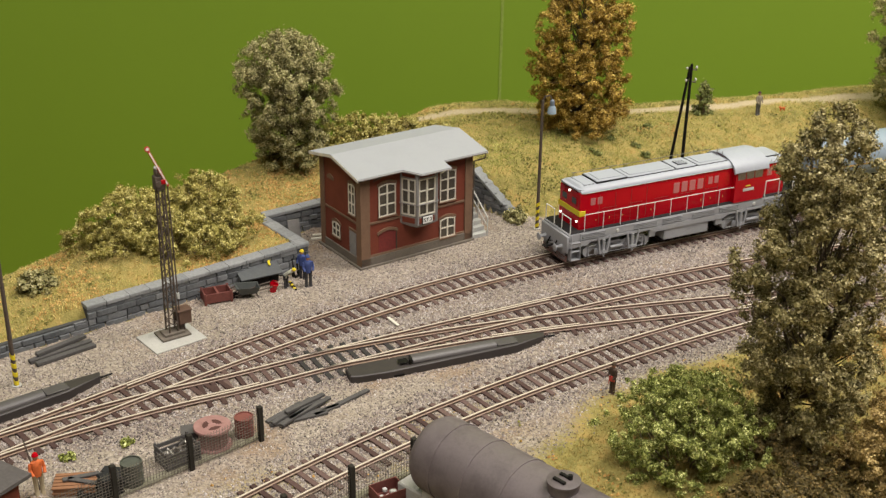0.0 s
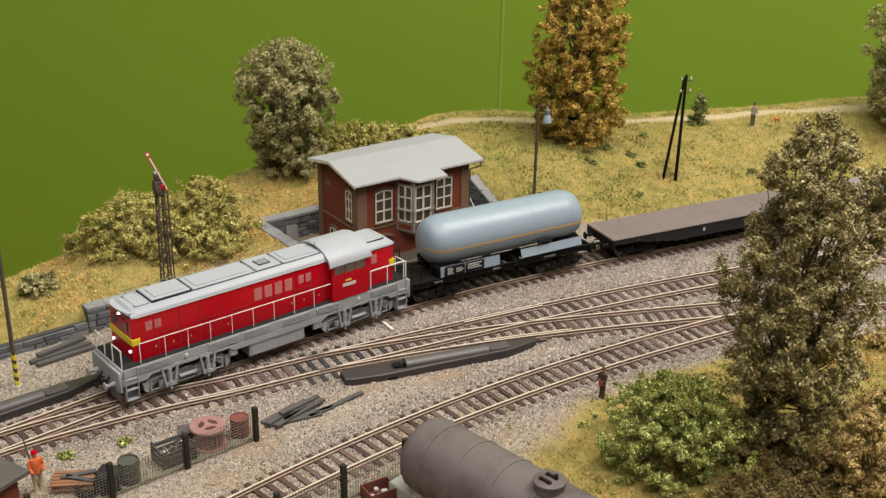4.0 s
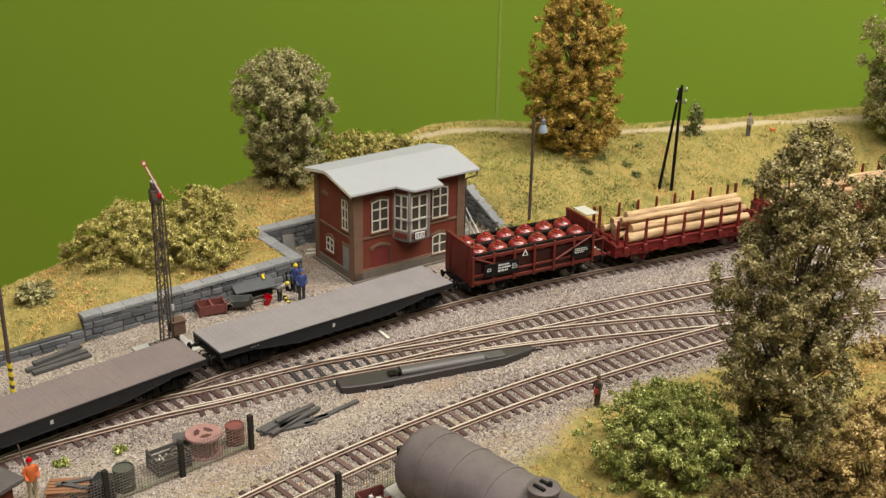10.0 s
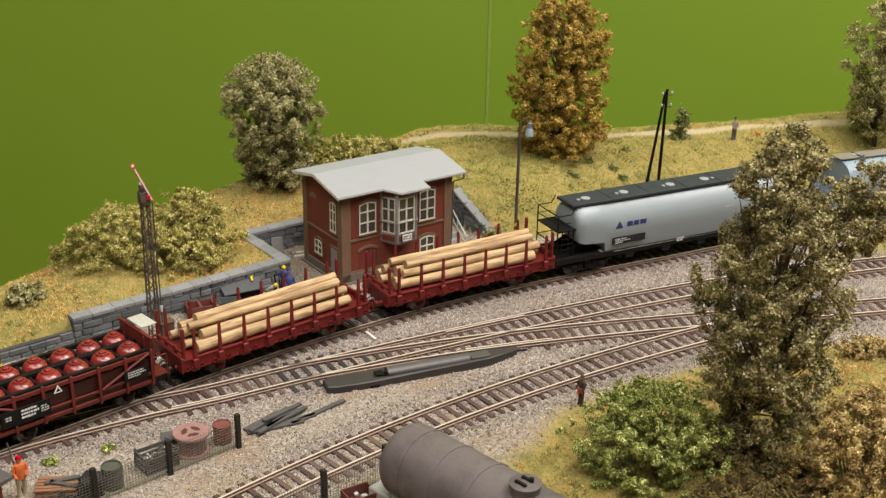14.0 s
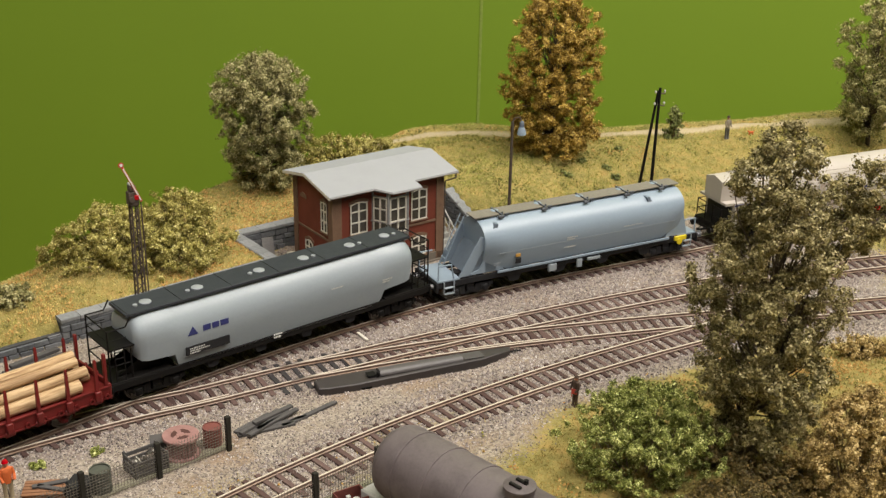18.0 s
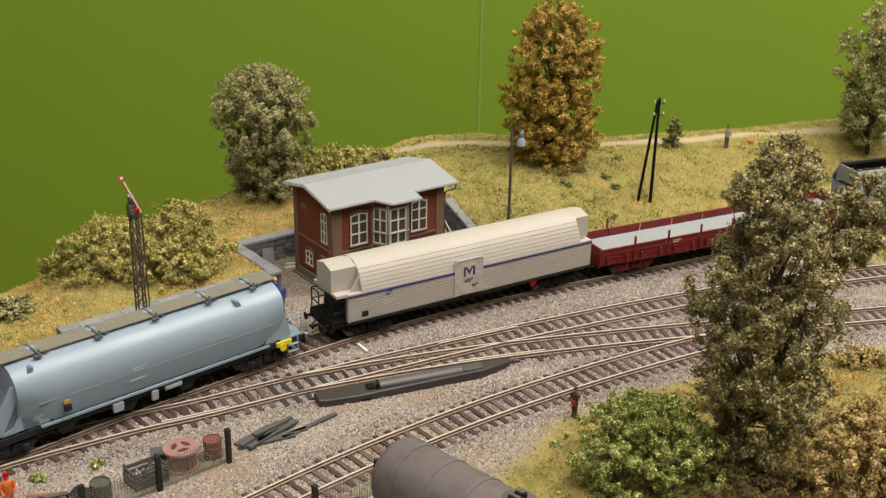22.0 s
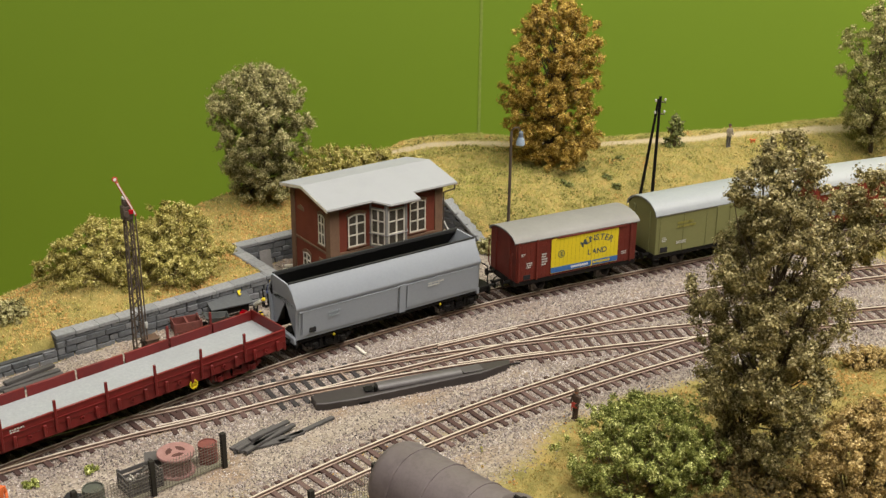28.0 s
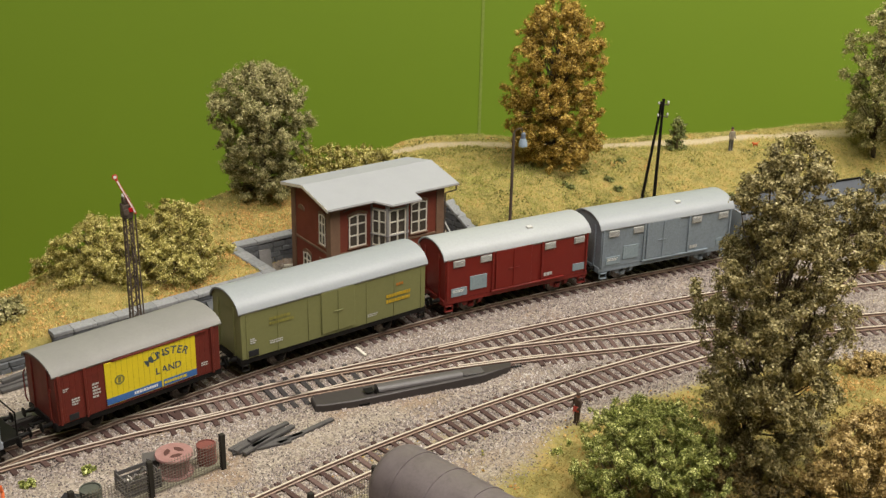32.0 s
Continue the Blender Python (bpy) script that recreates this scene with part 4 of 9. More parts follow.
_b.inputs["Emission Color"].default_value = (1, 0.93, 0.8, 1)
_b.inputs["Emission Strength"].default_value = 2.6
TREAD = worn("wheel_tread", (0.20, 0.18, 0.16), rough=0.4, metal=0.6, stain=4)


def wheelset_geo(r):
    g = Geo().cyl((0, -10, 0), (0, 10, 0), 0.8, 8)
    for s in (-1, 1):
        g.lathe([(0.5, s * 9.6), (r * 0.45, s * 9.4), (r * 0.8, s * 9.0), (r * 0.84, s * 9.7), (r, s * 9.6), (r, s * 8.0), (r * 1.09, s * 7.9), (r * 1.07, s * 7.3), (r * 0.5, s * 7.6), (0.5, s * 7.6)], axis="y", n=20)
        for k in range(5):
            a = k * 2 * math.pi / 5
            g.cyl((math.cos(a) * r * 0.6, s * 9.2, math.sin(a) * r * 0.6), (math.cos(a) * r * 0.6, s * 9.65, math.sin(a) * r * 0.6), r * 0.12, 6)
    return g


WHEEL_MESH = {r: mesh_of("wheelset", wheelset_geo(r), TREAD) for r in (5.4, 6.0)}
BUFFER_GEO = Geo().cyl((0, 0, 0), (-2.6, 0, 0), 1.5, 10, 1.2).cyl((-2.4, 0, 0), (-5.0, 0, 0), 0.9, 8).lathe([(0.3, -5.8), (1.6, -5.75), (2.45, -5.45), (2.5, -5.1), (1.5, -4.9), (0.4, -4.9)], axis="x", n=14)
BUFFER = {m.name: mesh_of("buffer", BUFFER_GEO, m) for m in (BLACK, GREY_FRAME, OXIDE)}
COUPLER = mesh_of("coupling", Geo().box(-6.2, 1, -0.9, 0.9, -0.6, 0.5, 0.2).box(-7.0, -5.6, -2.4, 2.4, -0.9, 0.3, 0.2).tube([(-5, 2.2, 0), (-2, 2.2, 2.2), (-1, 0, 2.4)], 0.35), BLACK)


def ends(car, half, z=11.2, mat=BLACK, gauge=9.8):
    for k in (0, 1):
        for y in (-gauge, gauge):
            part("buffer", BUFFER[mat.name], None, car, at=pose((half if k else -half) * MM, y * MM, z * MM, 0, 0, 180 * k))
        part("coupling", COUPLER, None, car, at=pose((half if k else -half) * MM, 0, (z - 2.5) * MM, 0, 0, 180 * k))


def wheels(parent, x, r=5.4):
    ob = part("wheelset", WHEEL_MESH[r], None, parent, at=pose(x * MM, 0, r * MM))
    WHEELS.append((ob, x, r))


def bogie(car, x, mat=BLACK, base=21.0, r=5.4, wide=12.4):
    g = Geo()
    for s in (-1, 1):
        y0, y1 = s * (wide - 1.6), s * wide
        g.prism([(-base / 2 - 6, 6.2), (-base / 2 - 5, 8.6), (-4, 8.9), (-3.4, 4.2), (3.4, 4.2), (4, 8.9), (base / 2 + 5, 8.6), (base / 2 + 6, 6.2), (base / 2 + 2, 5.4), (6, 3.2), (-6, 3.2), (-base / 2 - 2, 5.4)], y0, y1, "y")
        for q in (-base / 2, base / 2):
            g.box(q - 2.0, q + 2.0, s * wide, s * (wide + 1.2), 3.6, 7.6, 0.5)
            g.cyl((q, s * (wide + 1.1), 5.4), (q, s * (wide + 1.7), 5.4), 1.2, 8)
            for d in (-2.9, 2.9):
                g.cyl((q + d, s * (wide + 0.3), 5.2), (q + d, s * (wide + 0.3), 8.4), 0.75, 8)
            g.box(q - base * 0.2, q - base * 0.2 + 1.0, s * 8.4, s * 9.6, 2.6, 8, 0.2)
        for k in range(4):
            g.box(-2.6, 2.6, s * (wide + 0.1), s * (wide + 0.7), 4.3 + k * 0.8, 4.8 + k * 0.8)
    g.box(-2.5, 2.5, -wide, wide, 7, 10, 0.3).box(-base / 2 - 6, -base / 2 - 5, -wide, wide, 6.5, 8).box(base / 2 + 5, base / 2 + 6, -wide, wide, 6.5, 8)
    b = part("bogie", g, mat, car, at=pose(x * MM, 0, 0))
    for q in (-base / 2, base / 2):
        wheels(b, q, r)
    return b


def axle(car, x, mat=BLACK, r=5.8):
    g = Geo()
    for s in (-1, 1):
        g.prism([(-5.5, 10.5), (-2.0, 4.2), (2.0, 4.2), (5.5, 10.5), (3.8, 10.5), (1.6, 7.4), (-1.6, 7.4), (-3.8, 10.5)], s * 11.4, s * 12.2, "y")
        g.box(-1.8, 1.8, s * 12.2, s * 13.4, 4.0, 7.4, 0.4)
        g.cyl((0, s * 13.3, 5.6), (0, s * 13.9, 5.6), 1.1, 8)
        for k in range(5):
            g.box(-7.5 + k * 1.1, 7.5 - k * 1.1, s * 12.0, s * 13.2, 8.0 + k * 0.42, 8.36 + k * 0.42)
        g.box(-8.4, -7.0, s * 12, s * 13, 7.4, 10.4, 0.2).box(7.0, 8.4, s * 12, s * 13, 7.4, 10.4, 0.2)
        for d in (-7, 7):
            g.box(d - 0.5, d + 0.5, s * 8.2, s * 9.4, 2.8, 9, 0.2)
    b = part("axle_guard", g, mat, car, at=pose(x * MM, 0, 0))
    wheels(b, 0, 5.4)


def vehicle(name, label, category, front, rear, pivot, group="goods train"):
    ob = thing(name, label, category, group=group)
    TRAIN.append((ob, (front + rear) / 2, pivot))
    return ob, (rear - front) / 2


def print_bars(car, x, y, z, rows, mat, name="lettering", label="", h=0.75, flip=-1):
    """Unreadable lettering: short bars in rows on a side at y."""
    g = Geo()
    rr = random.Random(int(x * 7 + z * 13 + y))
    for i, w in enumerate(rows):
        u = x
        while u < x + w:
            d = rr.uniform(0.5, 1.6)
            g.box(u, min(u + d, x + w), y, y + flip * 0.08, z - i * h * 1.7, z - i * h * 1.7 - h)
            u += d + 0.35
    return part(name, g, mat, car, label)


def both(f):
    for s in (-1, 1):
        f(s)


def steps_geo(x, y, z0, z1, wide=4.5):
    g = Geo()
    for d in (-wide / 2, wide / 2):
        g.box(x + d - 0.25, x + d + 0.25, y - 0.5, y + 0.5, z0, z1)
    for k in range(2):
        z = z0 + (z1 - z0) * k * 0.5
        g.box(x - wide / 2, x + wide / 2, y - 1.3, y + 1.3, z, z + 0.4, 0.1)
    return g


CAB_GLASS = worn("pale_cab_glass", (0.30, 0.27, 0.24), rough=0.12, stain=6, stain_amount=0.4, bump=0.0)


def loco_steps(x, y):
    """A recessed corner ladder: two cheek plates and three treads."""
    g = Geo()
    for d in (-3.4, 3.4):
        g.box(x + d - 0.3, x + d + 0.3, y - 1.9, y + 1.9, 3.4, 21.4, 0.15)
    for z in (3.6, 9.4, 15.2):
        g.box(x - 3.4, x + 3.4, y - 1.9, y + 1.9, z, z + 0.5, 0.1)
    return g.box(x - 3.4, x + 3.4, y * 0.86 - 0.2, y * 0.86 + 0.2, 4, 21)


def loco_bogie(car, x, base=28.0, wide=13.0):
    """Cast side frames with humps over the axle boxes, a sagging middle and brake rigging."""
    g = Geo()
    for s in (-1, 1):
        top = [(-24, 9.4), (-21, 11.4), (-17, 12.0), (-14, 12.6), (-11, 12.0), (-7, 10.4), (-3, 9.6), (3, 9.6), (7, 10.4), (11, 12.0), (14, 12.6), (17, 12.0), (21, 11.4), (24, 9.4)]
        low = [(24, 6.6), (20, 5.6), (17.6, 7.4), (14, 8.4), (10.4, 7.4), (8, 4.4), (-8, 4.4), (-10.4, 7.4), (-14, 8.4), (-17.6, 7.4), (-20, 5.6), (-24, 6.6)]
        g.prism(top + low, s * (wide - 1.4), s * wide, "y")
        for q in (-base / 2, base / 2):
            g.box(q - 2.4, q + 2.4, s * wide, s * (wide + 1.3), 3.2, 8.2, 0.5)
            g.lathe([(0.2, s * (wide + 2.0)), (1.3, s * (wide + 1.9)), (1.7, s * (wide + 1.2))], (q, 0, 5.8), "y", 12)
            g.tube([(q - 6.5, s * (wide + 0.5), 9.6), (q, s * (wide + 0.7), 10.8), (q + 6.5, s * (wide + 0.5), 9.6)], 0.6, 6)
            g.box(q - 7.4, q - 6.2, s * 8.6, s * (wide + 0.6), 3.0, 9.6, 0.3).box(q + 6.2, q + 7.4, s * 8.6, s * (wide + 0.6), 3.0, 9.6, 0.3)
        g.tube([(-21, s * (wide + 0.6), 4.0), (21, s * (wide + 0.6), 4.0)], 0.35, 5)
        g.cyl((-5, s * (wide + 1.0), 7), (5, s * (wide + 1.0), 7), 1.1, 10)
        for e in (-1, 1):
            g.prism([(e * 22, 9.5), (e * 25.5, 9.5), (e * 25, 5.5), (e * 22.6, 3.2)], s * 11.4, s * 14.0, "y")
    g.box(-4, 4, -wide, wide, 7, 11, 0.4)
    b = part("bogie", g, GREY_FRAME, car, "cast grey bogie", at=pose(x * MM, 0, 0))
    for q in (-base / 2, base / 2):
        wheels(b, q, 6.0)


def build_loco():
    car, half = vehicle("diesel_locomotive", "bright red diesel locomotive with grey roof and frame, headlamps lit", "locomotive", 82, 264, 53)
    part("frame", Geo().box(-91, 91, -15.6, 15.6, 16.2, 21.6, 0.5), GREY_FRAME, car)
    part("walkway", Geo().box(-90, 90, -15.4, 15.4, 21.6, 22.2, 0.1), DARK, car, "dark grey walkway plates")
    both(lambda s: part("valance", Geo().prism([(-91, 16.2), (-91, 12.5), (-78, 12.5), (-75, 14.6), (-30, 14.6), (-27, 12.5), (30, 12.5), (33, 14.6), (75, 14.6), (78, 12.5), (91, 12.5), (91, 16.2)], s * 14.6, s * 16.0, "y"), GREY_FRAME, car))
    for s in (-1, 1):
        for x0, x1 in ((-82, -64), (-42, -24), (-20, -4), (4, 22), (26, 42), (64, 84)):
            g = Geo()
            for k in range(4):
                g.box(x0, x1, s * 15.4, s * 16.15, 17.0 + 1.05 * k, 17.45 + 1.05 * k)
            part("frame_ribs", g, GREY_FRAME, car)
        for c in (-54, 56):
            for d in (-11, 11):
                x = c + d
                hang = part("spring_hanger", Geo().prism([(x - 5, 16.5), (x - 4, 16.5), (x - 2.2, 6.6), (x + 2.2, 6.6), (x + 4, 16.5), (x + 5, 16.5), (x + 3, 4.6), (x - 3, 4.6)], s * 15.4, s * 16.6, "y"), GREY_FRAME, car, "grey spring hanger")
                part("coil_spring", Geo().lathe([(1.1, 6.8)] + [(1.25 if k % 2 else 1.0, 7.2 + 0.7 * k) for k in range(10)] + [(1.1, 14.6)], (x, s * 15.6, 0), "z", 10), GREY_FRAME, hang)
                part("axle_cap", Geo().cyl((x, s * 16.2, 6.2), (x, s * 17.2, 6.2), 1.3, 10).box(x - 0.6, x + 0.6, s * 16.0, s * 16.8, 2.6, 5, 0.2), GREY_FRAME, hang)
            part("round_cap", Geo().lathe([(0.2, s * 16.5), (1.0, s * 16.45), (1.2, s * 15.8)], (c - 1, 0, 18.8), "y", 12), PRINT_GREY, car)
    tank = Geo().box(-17, 18, -15.4, 15.4, 4.6, 14.6, 0.9)
    for k in range(3):
        tank.box(-17.3 + k * 17.3, -16.6 + k * 17.3, -15.1, 15.1, 5.2, 14)
    part("fuel_tank", tank, GREY_FRAME, car, "grey fuel tank with ribs")
    for x in (-54, 56):
        loco_bogie(car, x)
    # bonnet
    sec = lambda x, y, z0, z1: [(x, -y, z0), (x, -y, z1 - 1.2), (x, -y + 0.5, z1), (x, y - 0.5, z1), (x, y, z1 - 1.2), (x, y, z0)]
    hood = Geo().loft([sec(-82.2, 11.6, 22, 46.0), sec(-81.2, 12.3, 22, 46.6), sec(37, 12.3, 22, 46.6)])
    part("bonnet", hood, RED, car, "glossy red engine bonnet")
    arch = lambda x, y, z, h: [(x, -y, z), (x, -y, z + 0.7), (x, -y * 0.93, z + h * 0.55), (x, -y * 0.76, z + h * 0.9), (x, -y * 0.4, z + h), (x, y * 0.4, z + h), (x, y * 0.76, z + h * 0.9), (x, y * 0.93, z + h * 0.55), (x, y, z + 0.7), (x, y, z)]
    roof = Geo().loft([arch(-81.6, 12.2, 46.2, 2.0), arch(-79.5, 12.6, 46.2, 3.8), arch(37, 12.6, 46.2, 4.2)])
    part("bonnet_roof", roof, GREY_ROOF, car, "light grey roof with raised panels")
    brim = Geo().loft([[(-85.4, -3.0, 50.0), (-85.4, 3.0, 50.0), (-85.4, 3.0, 49.3), (-85.4, -3.0, 49.3)], [(-82.5, -10.2, 48.6), (-82.5, 10.2, 48.6), (-82.5, 10.2, 47.4), (-82.5, -10.2, 47.4)], [(-79, -11.6, 48.8), (-79, 11.6, 48.8), (-79, 11.6, 46.4), (-79, -11.6, 46.4)]])
    part("lamp_brim", brim, GREY_ROOF, car, "pointed brim over the headlamp")
    part("lamp_brim_edge", Geo().loft([[(-85.5, -3.1, 49.3), (-85.5, 3.1, 49.3), (-85.4, 3.1, 48.9), (-85.4, -3.1, 48.9)], [(-82.3, -10.4, 47.4), (-82.3, 10.4, 47.4), (-82.2, 10.3, 46.9), (-82.2, -10.3, 46.9)]]), OXIDE, car)
    for x0, x1, w, h, k in ((-77, -70, 7.5, 50.4, 0), (-68, -46, 8.2, 51.4, 1), (-44.5, -8, 8.2, 50.8, 1), (-6.5, 9, 8.2, 50.9, 2), (10.5, 34, 8.2, 50.8, 1)):
        # Dark rims draw the panel gaps together with the shade line along them.
        part("panel_gap_shade", Geo().box(x0 - 0.35, x1 + 0.35, -w - 0.35, w + 0.35, 49.2, h - 0.45), DARK, car)
        g = Geo().box(x0, x1, -w, w, 49.2, h, 0.35)
        if k == 1:
            g.box(x0 + 2.5, x1 - 2.5, -w + 2.2, w - 2.2, h, h + 0.45, 0.2)
        hatch = part("roof_hatch", g, GREY_ROOF, car)
        if k == 2:
            part("hatch_frame", Geo().box(x0 + 4, x1 - 4, -4, 3, h, h + 0.4, 0.1), DARK, hatch)
            for j in range(4):
                part("hatch_slat", Geo().box(x0 + 4.6 + 1.6 * j, x0 + 5.6 + 1.6 * j, -3.4, 2.4, h + 0.3, h + 0.7, 0.1), GREY_ROOF, hatch)
    for s in (-1, 1):
        part("roof_gutter", Geo().cyl((-79.5, s * 12.7, 46.3), (37, s * 12.7, 46.3), 0.2, 5), PRINT_GREY, car, "thin pale gutter line")
    g = Geo().cyl((-76, 9.4, 52.2), (34, 9.4, 52.6), 0.22, 5)
    for x in np.arange(-74, 34, 13.5):
        g.cyl((x, 9.4, 49), (x, 9.4, 52.3), 0.2, 5)
    part("roof_rail", g, STEEL, car, "thin metal roof rail")
    part("whistle", Geo().tube([(33.5, 2, 50), (33.5, 2, 55.5)], 0.25, 5).tube([(35, -2, 50), (35, -2, 54.5)], 0.25, 5).cyl((33.5, 2, 54), (37, 3, 54.6), 0.35, 6), STEEL, car, "thin metal whistles before the cab roof")
    part("band", Geo().box(-82.6, -78, -12.55, 12.55, 31.2, 34.8, 0.15), YELLOW, car, "yellow warning band round the nose")
    part("nose_panel", Geo().box(-82.55, -82.1, -8, 8, 36.5, 43, 0.15), RED, car)
    for y in (-5.5, 5.5):
        part("nose_window", Geo().box(-82.75, -82.4, y - 2.6, y + 2.6, 38, 42, 0.15), GLASS, car)
    for x, z in ((-74.5, 40.0), (-69.4, 40.0)):
        part("nose_side_window", Geo().box(x, x + 3.6, -12.42, -12.2, z - 2.4, z + 2.4, 0.1), worn("frosted_pane", (0.46, 0.16, 0.16), rough=0.25), car)
    pane = worn("louvre_pane", (0.50, 0.16, 0.16), rough=0.2, vary=0.2)
    both(lambda s: [part("side_window", Geo().box(x, x + 4.6, s * 12.25, s * 12.5, 35.5, 42.5, 0.1), pane, car) for x in (-11, -4.6, 1.8, 8.2)])
    both(lambda s: [part("side_window", Geo().box(x, x + 3.4, s * 12.25, s * 12.5, 37.5, 42.5, 0.1), pane, car) for x in (17, 21.8)])
    both(lambda s: [part("door_line", Geo().box(x, x + 0.3, s * 12.25, s * 12.42, 23, 44, 0), OXIDE, car) for x in (-68, -56, -44, -32, 14, 25)])
    grille = Geo()
    for k in range(9):
        grille.box(-64, -36, -12.45, -12.2, 24.5 + k * 0.9, 24.9 + k * 0.9)
        grille.box(-64, -36, 12.45, 12.2, 24.5 + k * 0.9, 24.9 + k * 0.9)
    part("grille", grille, RED, car)
    for x in (-70, -60, -50, -38, -28, 12, 20, 30):
        both(lambda s: part("latch", Geo().box(x, x + 0.5, s * 12.55, s * 12.2, 26.6, 27.8, 0.1), ORANGE, car, "small brass latch"))
    for x in (-66, -46, -26, -6, 14):
        both(lambda s: part("grab_rail", Geo().cyl((x, s * 12.7, 34.5), (x + 11, s * 12.7, 34.5), 0.13, 5), OXIDE, car))
    # cab and short bonnet
    part("cab", Geo().loft([[(x, -15.9, 21.8), (x, -15.9, 36), (x, -15.0, 45.4), (x, 15.0, 45.4), (x, 15.9, 36), (x, 15.9, 21.8)] for x in (37, 62)]), RED, car, "red cab")
    cr = Geo().loft([[(x, 16.9 * math.sin(a), 43.4 + d + 9.6 * math.cos(a)) for a in np.linspace(-1.57, 1.57, 15)] + [(x, 15.9 * math.sin(a), 42.6 + d + 9.6 * math.cos(a)) for a in np.linspace(1.57, -1.57, 15)] for x, d in ((35.2, -0.4), (36.5, 0), (62.5, 0), (63.8, -0.4))])
    part("cab_roof", cr, GREY_ROOF, car, "arched light grey cab roof")
    part("cab_front", Geo().prism([(-15, 44), (15, 44), (12, 49), (6, 51.6), (-6, 51.6), (-12, 49)], 36.8, 62.2, "x"), RED, car)
    both(lambda s: [part("cab_window", Geo().box(x, x + 5.4, s * 15.3, s * 16.0, 35.2, 42.2, 0.15).moved(Matrix.Translation((0, -s * 0.35, 0))), CAB_GLASS, car) for x in (39.5, 46.6, 53.7)])
    both(lambda s: [part("window_frame", Geo().box(x - 0.5, x + 5.9, s * 15.0, s * 15.75, 34.7, 42.7, 0.1), STEEL, car) for x in (39.5, 46.6, 53.7)])
    both(lambda s: part("name_plate", Geo().box(44, 53, s * 15.9, s * 16.15, 29.2, 31.2, 0.1), PRINT_GREY, car, "small pale plate"))
    both(lambda s: part("name_plate", Geo().box(46, 50, s * 15.9, s * 16.15, 32.4, 33.3, 0.1), YELLOW, car))
    part("short_bonnet", Geo().loft([sec(62, 12.3, 22, 44.4), sec(81.6, 12.3, 22, 44.4), sec(82.8, 11.5, 22, 43.6)]), RED, car)
    part("short_bonnet_roof", Geo().loft([arch(62, 12.8, 44.4, 3.8), arch(81, 12.8, 44.4, 3.2), arch(84, 11.2, 44.2, 1.0)]), GREY_ROOF, car)
    part("panel_gap_shade", Geo().box(65.6, 78.4, -8.6, 8.6, 47.0, 48.25), DARK, car)
    part("roof_hatch", Geo().box(66, 78, -8.2, 8.2, 47.0, 48.7, 0.35), GREY_ROOF, car)
    both(lambda s: part("side_window", Geo().box(66.5, 70.5, s * 12.25, s * 12.5, 36, 41.5, 0.1), pane, car))
    both(lambda s: part("rear_marker", Geo().box(79.6, 83.2, s * 8.6, s * 12.75, 31.0, 35.4, 0.2), YELLOW, car, "yellow rear marker"))
    # lamps
    for y, z in ((0, 45.2), (-9.4, 27.2), (9.4, 27.2)):
        x = -82.8 if z > 40 else -82.6
        part("headlamp", Geo().lathe([(0.2, x - 0.6), (0.6, x - 0.45), (0.75, x), (0.75, x + 1.5)], (0, y, z), "x", 14), GLOW, car, "lit white headlamp")
    # hand rails
    for s in (-1, 1):
        y = s * 15.2
        g = Geo().tube([(-80, y, 22), (-80, y, 33.2), (36.5, y, 33.2)], 0.22)
        for x in np.arange(-66, 36, 13.0):
            g.cyl((x, y, 22), (x, y, 33.2), 0.2, 5)
        part("handrail", g, WHITE, car, "thin white handrail")
        g = Geo().tube([(64, y, 22), (64, y, 33.2), (88, y, 33.2), (88, y, 22)], 0.36)
        g.cyl((76, y, 22), (76, y, 33.2), 0.3, 5)
        part("handrail", g, WHITE, car)
        for x in (-90, 90):
            g = Geo().tube([(x, s * 4.5, 22), (x, s * 4.5, 32), (x, s * 14.6, 32), (x, s * 14.6, 14)], 0.34)
            part("end_rail", g, WHITE, car)
            part("steps", loco_steps(x * 0.957, s * 14.6), GREY_FRAME, car)
    for x, s in ((-91, -1), (91, 1)):
        g = Geo().box(x, x + s * 1.6, -15.8, 15.8, 9.0, 20.5, 0.4)
        g.prism([(-13.5, 8.6), (13.5, 8.6), (12, 3.2), (-12, 3.2)], x - 0.6, x + s * 0.6, "x")
        part("buffer_beam", g, GREY_FRAME, car)
    ends(car, 92.5, 12.4, GREY_FRAME)
    for s in (-1, 1):
        for x, w, z0, z1 in ((-27, 5, 9, 14), (27, 6, 8, 14)):
            part("equipment_box", Geo().box(x - w / 2, x + w / 2, s * 13.2, s * 15.4, z0, z1, 0.4), GREY_FRAME, car)
    for y in (-4, 4):
        part("brake_hose", Geo().tube([(-92.6, y, 14), (-94.4, y, 11), (-94.6, y * 1.1, 7.5), (-93.4, y * 1.2, 5.5)], 0.45, 6), BLACK, car, "black brake hose")
    part("rail_guard", Geo().prism([(-14, 6.4), (14, 6.4), (13, 2.2), (-13, 2.2)], -91.6, -90.6, "x"), worn("dusty_red_guard", (0.24, 0.13, 0.115), rough=0.7), car, "dusty red rail guard")


